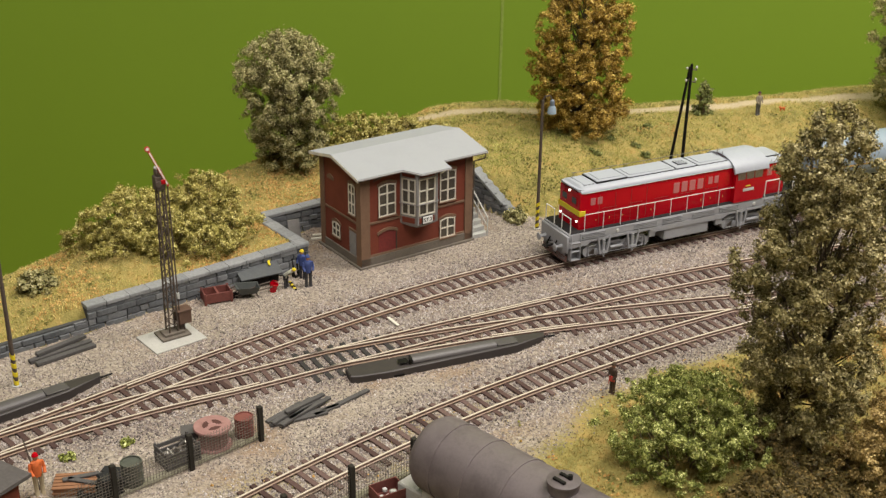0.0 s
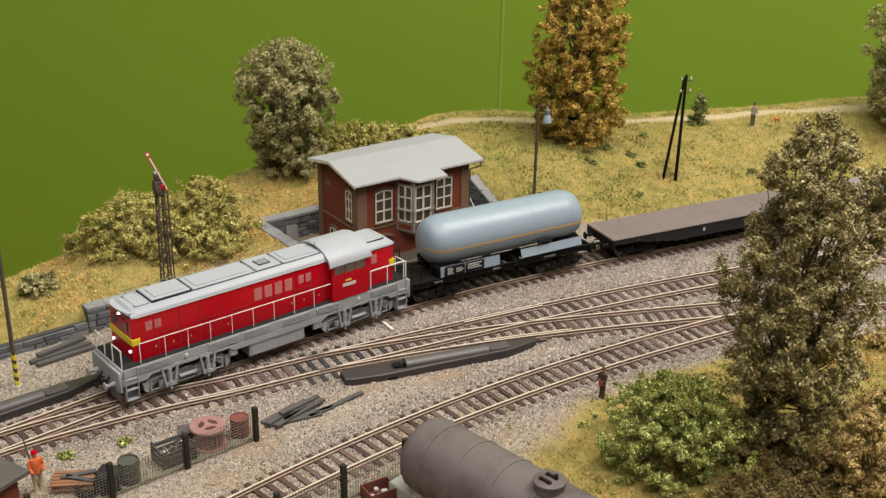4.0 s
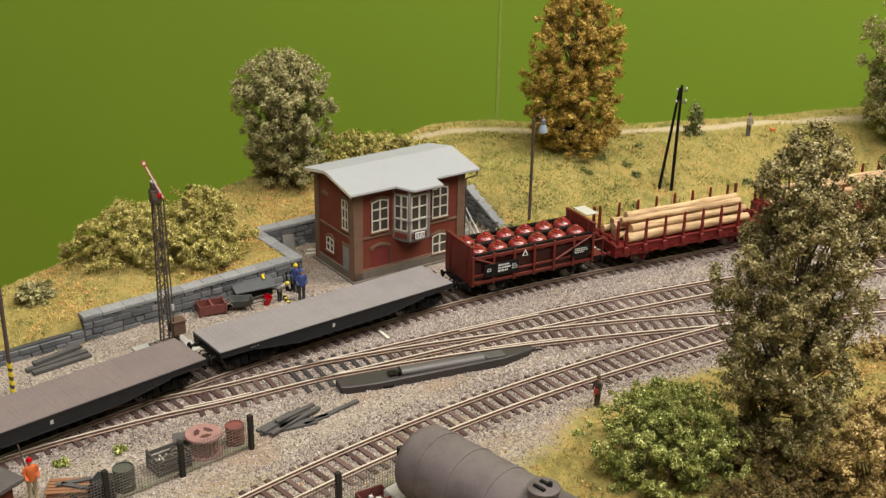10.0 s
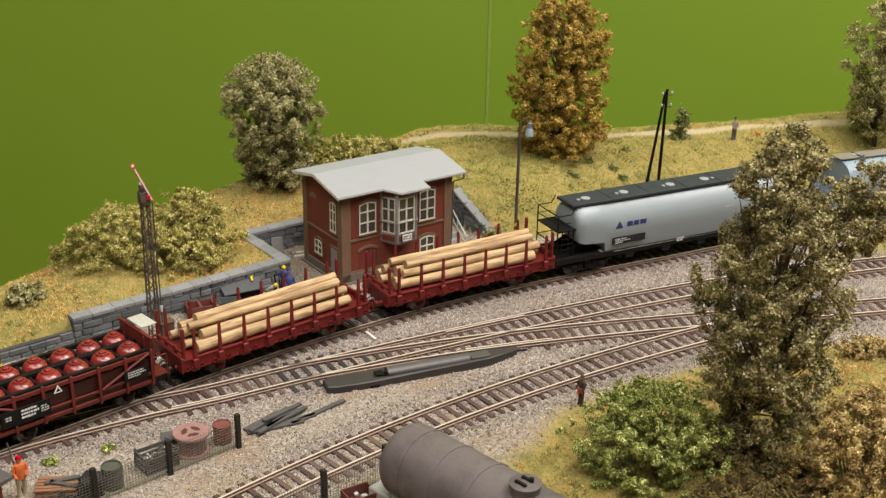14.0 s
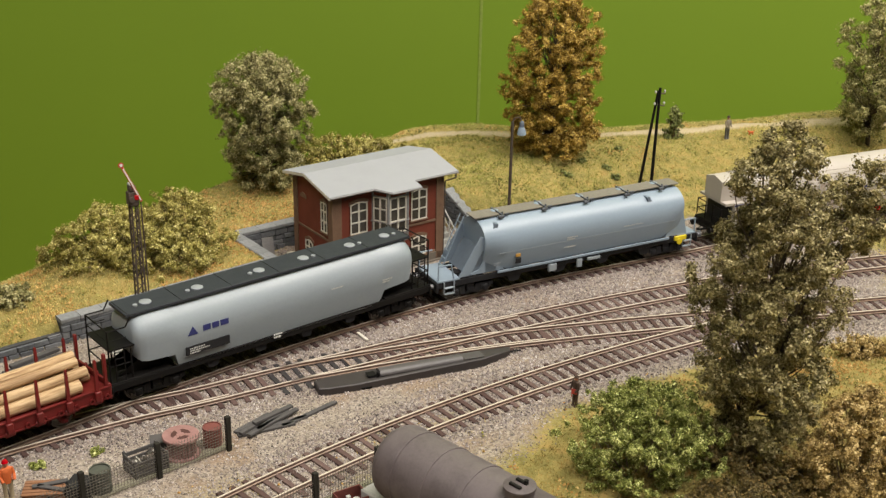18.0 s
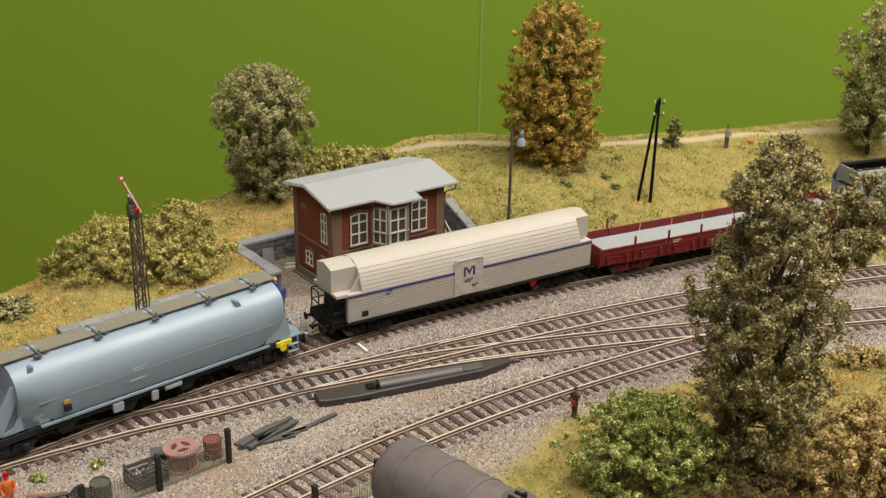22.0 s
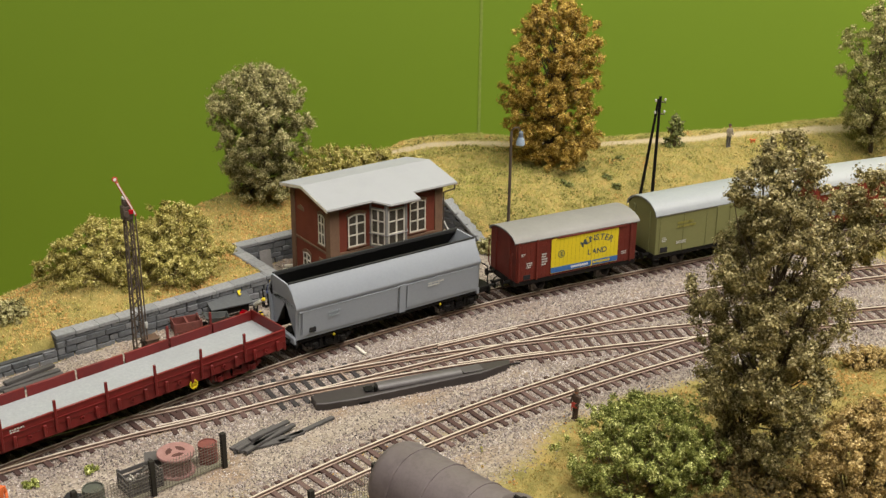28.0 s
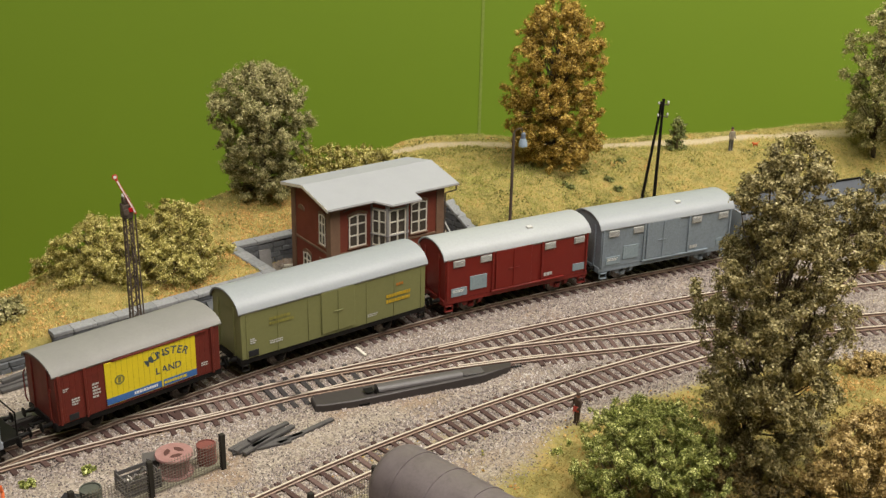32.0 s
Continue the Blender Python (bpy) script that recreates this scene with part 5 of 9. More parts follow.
def frame_common(car, half, z0=11.5, z1=15.0, mat=BLACK, wide=13.5):
    g = Geo()
    for s in (-1, 1):
        g.box(-half, half, s * (wide - 1.2), s * wide, z0, z1, 0.2)
    for x in np.linspace(-half + 1, half - 1, 7):
        g.box(x - 0.8, x + 0.8, -wide + 1, wide - 1, z0 + 0.4, z1 - 0.3)
    for x in (-half, half - 1.4):
        g.box(x, x + 1.4, -15, 15, z0 - 2.2, z1, 0.3)
    g.box(-half, half, -3, 3, z0 + 0.6, z1 - 0.4)
    return part("underframe", g, mat, car)


def brake_gear(car, x0, x1, mat=BLACK):
    g = Geo().cyl((x0 + 4, 3, 8.5), (x0 + 15, 3, 8.5), 2.6, 12).box(x1 - 12, x1 - 4, -7, 2, 6.2, 10, 0.4).tube([(x0, -9, 8.8), (x1, -9, 8.8)], 0.5).tube([(x0, 8, 7.5), (x1, 6, 7.8)], 0.45)
    for x in np.linspace(x0, x1, 5):
        g.box(x - 0.5, x + 0.5, -12, 12, 8.2, 11, 0.1)
    part("brake_gear", g, mat, car)


def build_tank_wagon():
    car, half = vehicle("tank_wagon", "pale blue-grey gas tank wagon with an orange stripe on black bogies", "tank wagon", 268, 402, 42)
    cz, r = 34.8, 15.4
    prof = [(0.1, -53.2), (5, -52.8), (9, -51.6), (12, -49.4), (13.8, -46.8), (14.9, -43.4), (15.3, -41), (r, -39.4), (r, 48.4), (15.3, 50), (14.9, 52.4), (13.8, 55.8), (12, 58.4), (9, 60.6), (5, 61.8), (0.1, 62.2)]
    part("barrel", Geo().lathe(prof, (1, 0, cz), "x", 48), BLUE_GREY, car, "smooth pale blue-grey barrel")
    for x in (-39.4, -10, 20, 48.4):
        part("weld_seam", Geo().lathe([(r - 0.1, x - 0.3), (r + 0.05, x - 0.2), (r + 0.05, x + 0.2), (r - 0.1, x + 0.3)], (1, 0, cz), "x", 48), BLUE_GREY, car)
    # the stripe runs round the whole barrel at one height
    dz = -1.6
    near = [(x + 1, -math.sqrt(q * q - dz * dz)) for q, x in prof if q > 3]
    loop = near + [(x, -y) for x, y in reversed(near)]
    rings = []
    for i, (x, y) in enumerate(loop + loop[:1]):
        (xa, ya), (xb, yb) = loop[i % len(loop) - 1], loop[(i + 1) % len(loop)]
        d = Vector((yb - ya, xa - xb)).normalized()
        rings.append([(x + d.x * e, y + d.y * e, cz + dz + h) for e, h in ((-0.4, -0.45), (0.08, -0.45), (0.1, 0.45), (-0.4, 0.45))])
    part("stripe", Geo().loft(rings, caps=False), ORANGE, car, "orange stripe")
    for s in (-1, 1):
        part("side_board", Geo().loft([[(x, s * 13.8, 22.8), (x, s * 15.6, 17.6), (x, s * 15.1, 17.4), (x, s * 13.2, 22.6)] for x in (12, 58)]), BLUE_GREY, car, "pale blue sloping board")
        part("side_board", Geo().loft([[(x, s * 14.2, 23.0), (x, s * 15.0, 16.6), (x, s * 14.4, 16.4), (x, s * 13.6, 22.8)] for x in (-46, -4)]), BLUE_GREY, car, "pale blue sloping board")
        part("panel", Geo().box(-44, -30, s * 15.3, s * 15.9, 16.6, 23.4, 0.2), BLACK, car, "black lettering board")
        part("panel", Geo().box(-29, -16, s * 15.3, s * 15.9, 17.2, 23.4, 0.2), BLACK, car, "black lettering board")
        print_bars(car, -42, s * 15.9, 22.4, [3, 4, 3, 4], PRINT_GREY, flip=s, h=0.7)
        print_bars(car, -36, s * 15.9, 21.4, [4, 5, 4], PRINT_GREY, flip=s, h=0.6)
        print_bars(car, -28, s * 15.9, 22.4, [10, 8, 10], PRINT_GREY, flip=s, h=0.8)
        print_bars(car, -50, s * 13.6, 14.4, [6], PRINT_GREY, flip=s, h=1.2)
        print_bars(car, -8, s * 13.6, 14.6, [7], PRINT_GREY, flip=s, h=1.4)
        print_bars(car, 30, s * 13.6, 14.4, [9], PRINT_GREY, flip=s, h=1.2)
        part("label_box", Geo().box(24, 34, s * 13.8, s * 15.0, 24.6, 27.2, 0.1), DARK, car)
        for x in (-12, -2, 8):
            part("valve_pipe", Geo().tube([(x, s * 6, 19), (x, s * 12, 17), (x, s * 14, 13)], 0.9, 8).box(x - 1.4, x + 1.4, s * 12.6, s * 14.2, 14.4, 17.4, 0.3), BLACK, car)
        for x in (-40, 50):
            part("saddle", Geo().prism([(-6, 15), (6, 15), (8, 22.5), (-8, 22.5)], s * 4, s * 12.0, "y").moved(Matrix.Translation((x, 0, 0))), BLACK, car)
    frame_common(car, half, 11.8, 15.6)
    brake_gear(car, -25, 25)
    g = Geo().box(-half, -48, -14.5, 14.5, 15.6, 16.2, 0.1)
    part("platform", g, BLACK, car)
    for y in (-13.6, 13.6):
        part("platform_rail", Geo().tube([(-half + 1, y, 16), (-half + 1, y, 27), (-half + 8, y, 27), (-half + 8, y, 16)], 0.35).cyl((-half + 1, y, 22), (-half + 8, y, 22), 0.3, 5), BLACK, car)
    part("platform_rail", Geo().tube([(-half + 1, -13.6, 27), (-half + 1, -5, 27), (-half + 1, -5, 16)], 0.35).tube([(-half + 1, 13.6, 27), (-half + 1, 5, 27), (-half + 1, 5, 16)], 0.35), BLACK, car)
    part("valve_box", Geo().box(61, 64, -3, 3, 30, 36, 0.6).cyl((61, 0, 39), (64.5, 0, 39), 1.6, 10), BLUE_GREY, car)
    part("crossbars", Geo().box(-64, 66, -14.8, -13.8, 15.4, 16.0).box(-64, 66, 13.8, 14.8, 15.4, 16.0), BLACK, car)
    for x in (-45, 45):
        bogie(car, x, BLACK, 21)
    ends(car, half)


def build_flat_wagon(front, rear, deck_mat, label):
    car, half = vehicle("flat_wagon", label, "flat wagon", front, rear, 55)
    n = 62
    w = 2 * half / n
    rr = random.Random(front)
    top = []
    for k in range(n):
        x, z = -half + k * w, 16.5 + rr.uniform(-0.04, 0.04)
        top += [(x, 16.46), (x + 0.08, z), (x + w - 0.08, z)]
    g = Geo().prism([(-half, 14.9)] + top + [(half, 16.43), (half, 14.9)], -15.9, 15.9, "y")
    part("deck", g, deck_mat, car, "worn plank deck", smooth=False)
    both(lambda s: part("side_sill", Geo().prism([(-half, 16.1), (-half, 13.0), (-half + 22, 12.4), (-30, 8.6), (30, 8.6), (half - 22, 12.4), (half, 13.0), (half, 16.1)], s * 16.1, s * 15.2, "y"), DARK, car, "dark fish-bellied side sill"))
    both(lambda s: part("sill_lip", Geo().box(-half, half, s * 15.2, s * 16.4, 15.6, 16.3, 0.15), DARK, car))
    both(lambda s: part("bottom_flange", Geo().loft([[(x, s * 16.5, z), (x, s * 15.0, z), (x, s * 15.0, z + 0.4), (x, s * 16.5, z + 0.4)] for x, z in ((-half + 22, 12.1), (-30, 8.3), (30, 8.3), (half - 22, 12.1))]), DARK, car))
    both(lambda s: print_bars(car, -half + 18, s * 16.1, 14.8, [5], PRINT_GREY, flip=s * -1))
    both(lambda s: part("lettering", Geo().box(-8, -6.4, s * 16.05, s * 16.2, 11.4, 13.6).box(-7.7, -6.7, s * 16.05, s * 16.22, 11.8, 13.2), PRINT_GREY, car))
    g = Geo().box(-half, half, -3, 3, 10, 14.8)
    for x in (-half, half - 1.2):
        g.box(x, x + 1.2, -15.8, 15.8, 10, 15.5, 0.2)
    part("underframe", g, BLACK, car)
    brake_gear(car, -28, 28)
    for x in (-57, 57):
        bogie(car, x, BLACK, 21)
    ends(car, half)


def build_acid_wagon():
    car, half = vehicle("pot_wagon", "red-brown open wagon carrying two rows of round red pots", "open wagon", 760, 861, 26)
    x0, x1 = -half, -half + 92
    frame_common(car, half, 9.2, 12.4, BLACK)
    part("floor", Geo().box(x0, x1, -15.4, 15.4, 12.2, 13.2), BROWN, car)
    for x, d in ((x0, 1.4), (x1 - 1.4, 1.4)):
        part("end_wall", Geo().box(x + 0.2, x + d - 0.2, -15.9, 15.9, 11.4, 36.6), BROWN, car, "tall plank end wall")
        for k in range(8):
            part("end_plank", Geo().box(x, x + d, -15.9 + k * 4, -12.1 + k * 4, 11.4, 36.6, 0.12), BROWN, car)
        for y in (-10.2, 10.2):
            part("end_post", Geo().box(x - 0.7, x, y - 0.8, y + 0.8, 10, 36, 0.2), BROWN, car)
        part("end_cap", Geo().box(x - 0.3, x + d + 0.3, -16.2, 16.2, 36.2, 37.2, 0.2), BROWN, car)
    for s in (-1, 1):
        for z0, z1, m in ((11.2, 13.2, BROWN), (16.4, 17.8, BROWN), (27.4, 29.6, BROWN)):
            part("side_plank", Geo().box(x0 + 1, x1 - 1, s * 15.2, s * 16.1, z0, z1, 0.15), m, car)
        for x in np.linspace(x0 + 1.5, x1 - 1.5, 7):
            part("stanchion", Geo().box(x - 0.8, x + 0.8, s * 15.6, s * 16.7, 10.2, 30.8, 0.2), BROWN, car)
        for a, b in ((x0 + 3, x0 + 30), (x1 - 3, x1 - 30)):
            part("brace", Geo().tube([(a, s * 16.2, 29), (b, s * 16.2, 17.5)], 0.7, 6), BROWN, car)
        part("info_board", Geo().box(x0 + 9, x0 + 34, s * 16.4, s * 17.0, 15.2, 23.8, 0.15), BLACK, car, "black lettering board")
        print_bars(car, x0 + 19, s * 17.0, 22.6, [8, 9, 7], WHITE, flip=s * 1, h=1.1)
        print_bars(car, x0 + 11, s * 17.0, 21.0, [3, 3], PRINT_GREY, flip=s * 1)
        print_bars(car, x0 + 29, s * 17.0, 21.4, [3, 4, 4], PRINT_GREY, flip=s * 1)
        tri = part("warning_triangle", Geo().prism([(x0 + 36.2, 25.0), (x0 + 40.8, 25.0), (x0 + 38.5, 29.2)], s * 16.7, s * 17.0, "y"), WHITE, car)
        part("triangle_field", Geo().prism([(x0 + 37.3, 25.6), (x0 + 39.7, 25.6), (x0 + 38.5, 27.8)], s * 16.9, s * 17.08, "y"), BLACK, tri)
        part("info_board", Geo().box(x1 - 18, x1 - 4, s * 16.4, s * 17.0, 17.2, 23.4, 0.15), BLACK, car)
        print_bars(car, x1 - 16, s * 17.0, 22.4, [9, 10, 7], PRINT_GREY, flip=s * 1)
    for i in range(6):
        for y in (-7.6, 7.6):
            x = x0 + 9.5 + i * 14.6
            g = Geo().lathe([(4.4, 13.2), (6.2, 20), (6.6, 26), (6.5, 28.6), (5.9, 30.6), (4.6, 32.0), (3.3, 32.5), (3.2, 33.2), (2.7, 33.4), (2.0, 33.3), (1.8, 34.2), (1.2, 34.6), (0.1, 34.7)], (x, y, 0), "z", 20)
            part("pot", g, RED_POT, car, "glossy round red pot")
    g = Geo()
    for y, q in ((-14.4, 0.9), (0, 1.6), (14.4, 0.9)):
        g.box(x0 + 2, x1 - 2, y - q, y + q, 29.4, 31.2, 0.2)
    for i in range(7):
        x = x0 + 2.2 + i * 14.6
        g.box(x - 0.6, x + 0.6, -15, 15, 28.4, 29.8)
    part("pot_rack", g, BLACK, car)
    # Added dark sheet: gives the shade round the lower pots behind the open sides.
    both(lambda s: part("inner_shade_sheet", Geo().box(x0 + 2, x1 - 2, s * 14.2, s * 14.7, 13.2, 25.4), worn("dark_red_brown", (0.035, 0.008, 0.006), rough=0.3, vary=0.4), car, "dark sheet standing for the shade behind the side frames"))
    part("brake_platform", Geo().box(x1, half, -14, 14, 12.6, 13.4, 0.1), BROWN, car)
    part("brake_seat_roof", Geo().box(x1 - 0.5, half - 0.4, -6, 9, 38.4, 39.2, 0.2), worn("pale_board", (0.45, 0.45, 0.40)), car, "pale canopy board")
    for y in (-13.5, 13.5):
        part("platform_rail", Geo().tube([(half - 0.6, y, 13), (half - 0.6, y, 24), (x1, y, 24)], 0.4), BROWN, car)
    part("brake_shaft", Geo().cyl((half - 2, -3, 13), (half - 2, -3, 30), 0.5, 6).box(half - 4, half, -3.4, -2.6, 30, 31), BROWN, car)
    brake_gear(car, -16, 16)
    for x in (-27, 27):
        axle(car, x)
    ends(car, half, mat=BLACK)


def build_log_wagon(front, rear, seed):
    car, half = vehicle("stake_wagon", "red stake wagon loaded with long debarked logs", "log wagon", front, rear, 36)
    g = Geo()
    for s in (-1, 1):
        g.box(-half, half, s * 14.6, s * 15.8, 10.6, 17.4, 0.3)
        g.box(-half, half, s * 15.8, s * 16.4, 16.6, 17.4).box(-half, half, s * 15.8, s * 16.4, 10.6, 11.3)
    g.box(-half, half, -14.8, 14.8, 15.2, 16.6)
    for x in (-half, half - 1.6):
        g.box(x, x + 1.6, -16, 16, 9.4, 18.4, 0.3)
    part("underframe", g, OXIDE, car)
    xs = np.linspace(-half + 8, half - 8, 8)
    for s in (-1, 1):
        for x in xs:
            part("stake", Geo().loft([[(x - q, s * 16.0 - q, z), (x + q, s * 16.0 - q, z), (x + q, s * 16.0 + q, z), (x - q, s * 16.0 + q, z)] for z, q in ((11, 0.95), (20, 0.85), (33.5, 0.6), (34.2, 0.35))]), OXIDE, car)
            part("stake_pocket", Geo().box(x - 1.7, x + 1.7, s * 15.6, s * 17.8, 11.0, 16.8, 0.5).box(x - 2.6, x + 2.6, s * 15.8, s * 16.9, 9.4, 12.4, 0.5), OXIDE, car)
        for x in np.linspace(-half + 3, half - 3, 15):
            part("tie_ring", Geo().lathe([(1.5, s * 16.2), (1.6, s * 17.0), (0.8, s * 17.0), (0.8, s * 16.2)], (x, 0, 12.2), "y", 10), OXIDE, car)
    for x in (-half + 2.2, half - 2.2):
        for y in (-14.5, -5.5, 5.5, 14.5):
            part("end_post", Geo().box(x - 0.8, x + 0.8, y - 0.9, y + 0.9, 16, 35 if abs(y) > 10 else 22, 0.2), OXIDE, car)
        part("end_rail", Geo().box(x - 0.6, x + 0.6, -15, 15, 19.6, 21.0, 0.15), OXIDE, car)
    rr = random.Random(seed)
    lay = [(-10.4, 20.0, 3.6), (-3.4, 19.8, 3.3), (3.6, 19.9, 3.4), (10.6, 19.8, 3.2), (-7.6, 25.4, 2.9), (-1.0, 25.6, 3.1), (5.6, 25.4, 3.0), (-4.8, 30.2, 2.7), (1.6, 30.6, 2.8)]
    for i, (y, z, q0) in enumerate(lay):
        L = rr.uniform(49.0, 54.0) - 0.25 * (z - 20)
        sh, q1 = rr.uniform(-3.5, 3.5), q0 * rr.uniform(0.72, 0.85)
        r0, r1 = (q0, q1) if (i + seed) % 2 else (q1, q0)
        skew, tilt = rr.uniform(-0.8, 0.8), rr.uniform(-0.2, 0.5) * (z - 20) * 0.12
        rings = []
        for k in range(9):
            u = k / 8
            x = -L + 2 * L * u + sh
            q = r0 + (r1 - r0) * u
            dy, dz = rr.uniform(-0.25, 0.25) + skew * (u - 0.5) * 2, rr.uniform(-0.15, 0.15) + tilt * (u - 0.3)
            rings.append([(x, y + dy + q * math.cos(a), z + dz + q * math.sin(a)) for a in np.linspace(0, 2 * math.pi, 15)[:-1]])
        part("log", Geo().loft(rings), WOOD, car, "peeled pine log" if i == 0 else "")
    brake_gear(car, -18, 18)
    for x in (-37, 37):
        axle(car, x, OXIDE)
    ends(car, half, mat=OXIDE)


def silo_section(x, top, wide, low, narrow, n=9, squash=1.0):
    """Rounded top, upright shoulders, sides drawn in towards the bottom."""
    pts = [(x, -narrow, low), (x, -wide, low + (top - low) * 0.36)]
    cz = low + (top - low) * 0.52
    pts += [(x, -wide * math.cos(a), cz + (top - cz) * math.sin(a)) for a in np.linspace(0, math.pi, n)]
    pts += [(x, wide, low + (top - low) * 0.36), (x, narrow, low)]
    return pts


def build_silo_wagon():
    car, half = vehicle("silo_wagon", "long light grey covered hopper wagon with black roof walk and frame", "hopper wagon", 1133, 1342, 72)
    secs = []
    for x, k, lo, nar in ((-89.5, 0.72, 27, 11), (-88.6, 0.86, 25, 14), (-86.5, 0.95, 23.6, 15.2), (-83, 1.0, 22.8, 15.6), (-68, 1.0, 21.6, 15.4), (-65.5, 1.0, 14, 13.4), (66, 1.0, 14, 13.4), (68, 1.0, 21.6, 15.4), (83, 1.0, 22.8, 15.6), (87, 0.95, 23.6, 15.2), (89.4, 0.86, 25, 14), (90.4, 0.72, 27, 11)):
        secs.append(silo_section(x, 30 + 18.6 * k, 16.2 * k, lo, nar * min(1, k + 0.02), 15))
    part("body", Geo().loft(secs), LIGHT_GREY, car, "smooth light grey silo body")
    for s in (-1, 1):
        part("bottom_rail", Geo().box(-60, 60, s * 13.2, s * 14.2, 13.0, 14.0, 0.2), PRINT_GREY, car)
        for d in (-1, 1):
            part("end_gusset", Geo().prism([(d * 70, 13.5), (d * 98, 13.5), (d * 98, 15), (d * 84, 22), (d * 76, 22)], s * 7.2, s * 8.0, "y"), BLACK, car)
        for k in range(4):
            part("discharge_chute", Geo().prism([(-5, 13.6), (5, 13.6), (2.6, 6.5), (-2.6, 6.5)], s * 5, s * 13, "y").moved(Matrix.Translation((-45 + 30 * k, 0, 0))), DARK, car)
        g = Geo()
        g.prism([(-60.5, 30.4), (-57.5, 35.2), (-54.5, 30.4)], s * 16.1, s * 16.42, "y")
        g.box(-58.9, -56.1, s * 16.1, s * 16.45, 31.2, 32.4)
        for i, (a, b) in enumerate(((-51.5, -47.1), (-46.1, -42.1), (-41.1, -36.3))):
            g.box(a, b, s * 16.1, s * 16.42, 31.0, 34.2)
        part("emblem", g, NAVY, car, "navy blue company emblem")
        part("dark_panel", Geo().box(-62, -36, s * 15.4, s * 16.2, 19.0, 24.0, 0.1), DARK, car)
        print_bars(car, -60, s * 16.25, 23.0, [9, 12, 6], PRINT_GREY, flip=s)
        print_bars(car, 30, s * 16.3, 33.0, [8], PRINT_GREY, flip=s)
        print_bars(car, 66, s * 16.3, 29.0, [7, 5], PRINT_GREY, flip=s)
        print_bars(car, -8, s * 14.8, 15.2, [6, 5], WHITE, flip=s, h=1.0)
    part("roof_walk", Geo().box(-91, 91, -10, 10, 47.2, 49.0, 0.3), worn("slate_roof_mat", (0.032, 0.036, 0.044), rough=0.55, vary=0.4, gloss=0.3), car, "black roof walk")
    g = Geo()
    for x in np.arange(-90, 91, 30.0):
        g.box(x, x + 0.3, -10.1, 10.1, 48.95, 49.15)
    part("roof_slats", g, BLACK, car)
    for x, d in ((-76, -1), (-46, -1), (-8, -1), (21, 1), (53, 1), (78, 1)):
        part("hatch", Geo().lathe([(3.2, 49.0), (3.2, 49.5), (2.6, 49.8), (0.1, 49.9)], (x, -1.5, 0), "z", 20), SILVER, car, "pale round hatch")
        part("hatch_knob", Geo().lathe([(1.3, 49.0), (1.3, 49.8), (0.1, 50.1)], (x + d * 6.2, -2.5, 0), "z", 12), SILVER, car)
    for s in (-1, 1):
        x0, x1 = s * 103, s * 89
        part("end_deck", Geo().box(s * 104, s * 70, -14, 14, 14, 15, 0.1), BLACK, car)
        part("upper_platform", Geo().box(x0, x1, -13, 13, 32.6, 33.6, 0.1), BLACK, car, "black upper platform")
        for y in (-12.6, 12.6):
            part("platform_post", Geo().cyl((x0, y, 14), (x0, y, 44), 0.45, 6).cyl((x1 + s * 2, y, 14), (x1 + s * 2, y, 33), 0.45, 6), BLACK, car)
            part("platform_rail", Geo().tube([(x0, y, 44), (x1 + s * 4, y, 44), (x1 + s, y, 49)], 0.4).cyl((x0, y, 38.5), (x1 + s * 4, y, 38.5), 0.3, 5).cyl((x0, y, 24), (x1 + s * 2, y, 24), 0.35, 5), BLACK, car)
        part("platform_rail", Geo().cyl((x0, -12.6, 44), (x0, 12.6, 44), 0.4, 5).cyl((x0, -12.6, 38.5), (x0, 12.6, 38.5), 0.3, 5).cyl((x0, -12.6, 24), (x0, 12.6, 24), 0.4, 5), BLACK, car)
        g = Geo().cyl((x0 - s * 3, -13.2, 8), (x0 - s * 3, -13.2, 34), 0.35, 5).cyl((x0 - s * 8, -13.2, 8), (x0 - s * 8, -13.2, 34), 0.35, 5)
        for k in range(7):
            g.cyl((x0 - s * 3, -13.2, 10 + 3.6 * k), (x0 - s * 8, -13.2, 10 + 3.6 * k), 0.3, 5)
        part("end_ladder", g, BLACK, car)
    frame_common(car, half, 10.4, 14.2, BLACK, 14.2)
    for x in (-78, 78):
        bogie(car, x, BLACK, 21)
    ends(car, half)


LATCH = worn("dull_grey_latch", (0.10, 0.11, 0.125), rough=0.5)


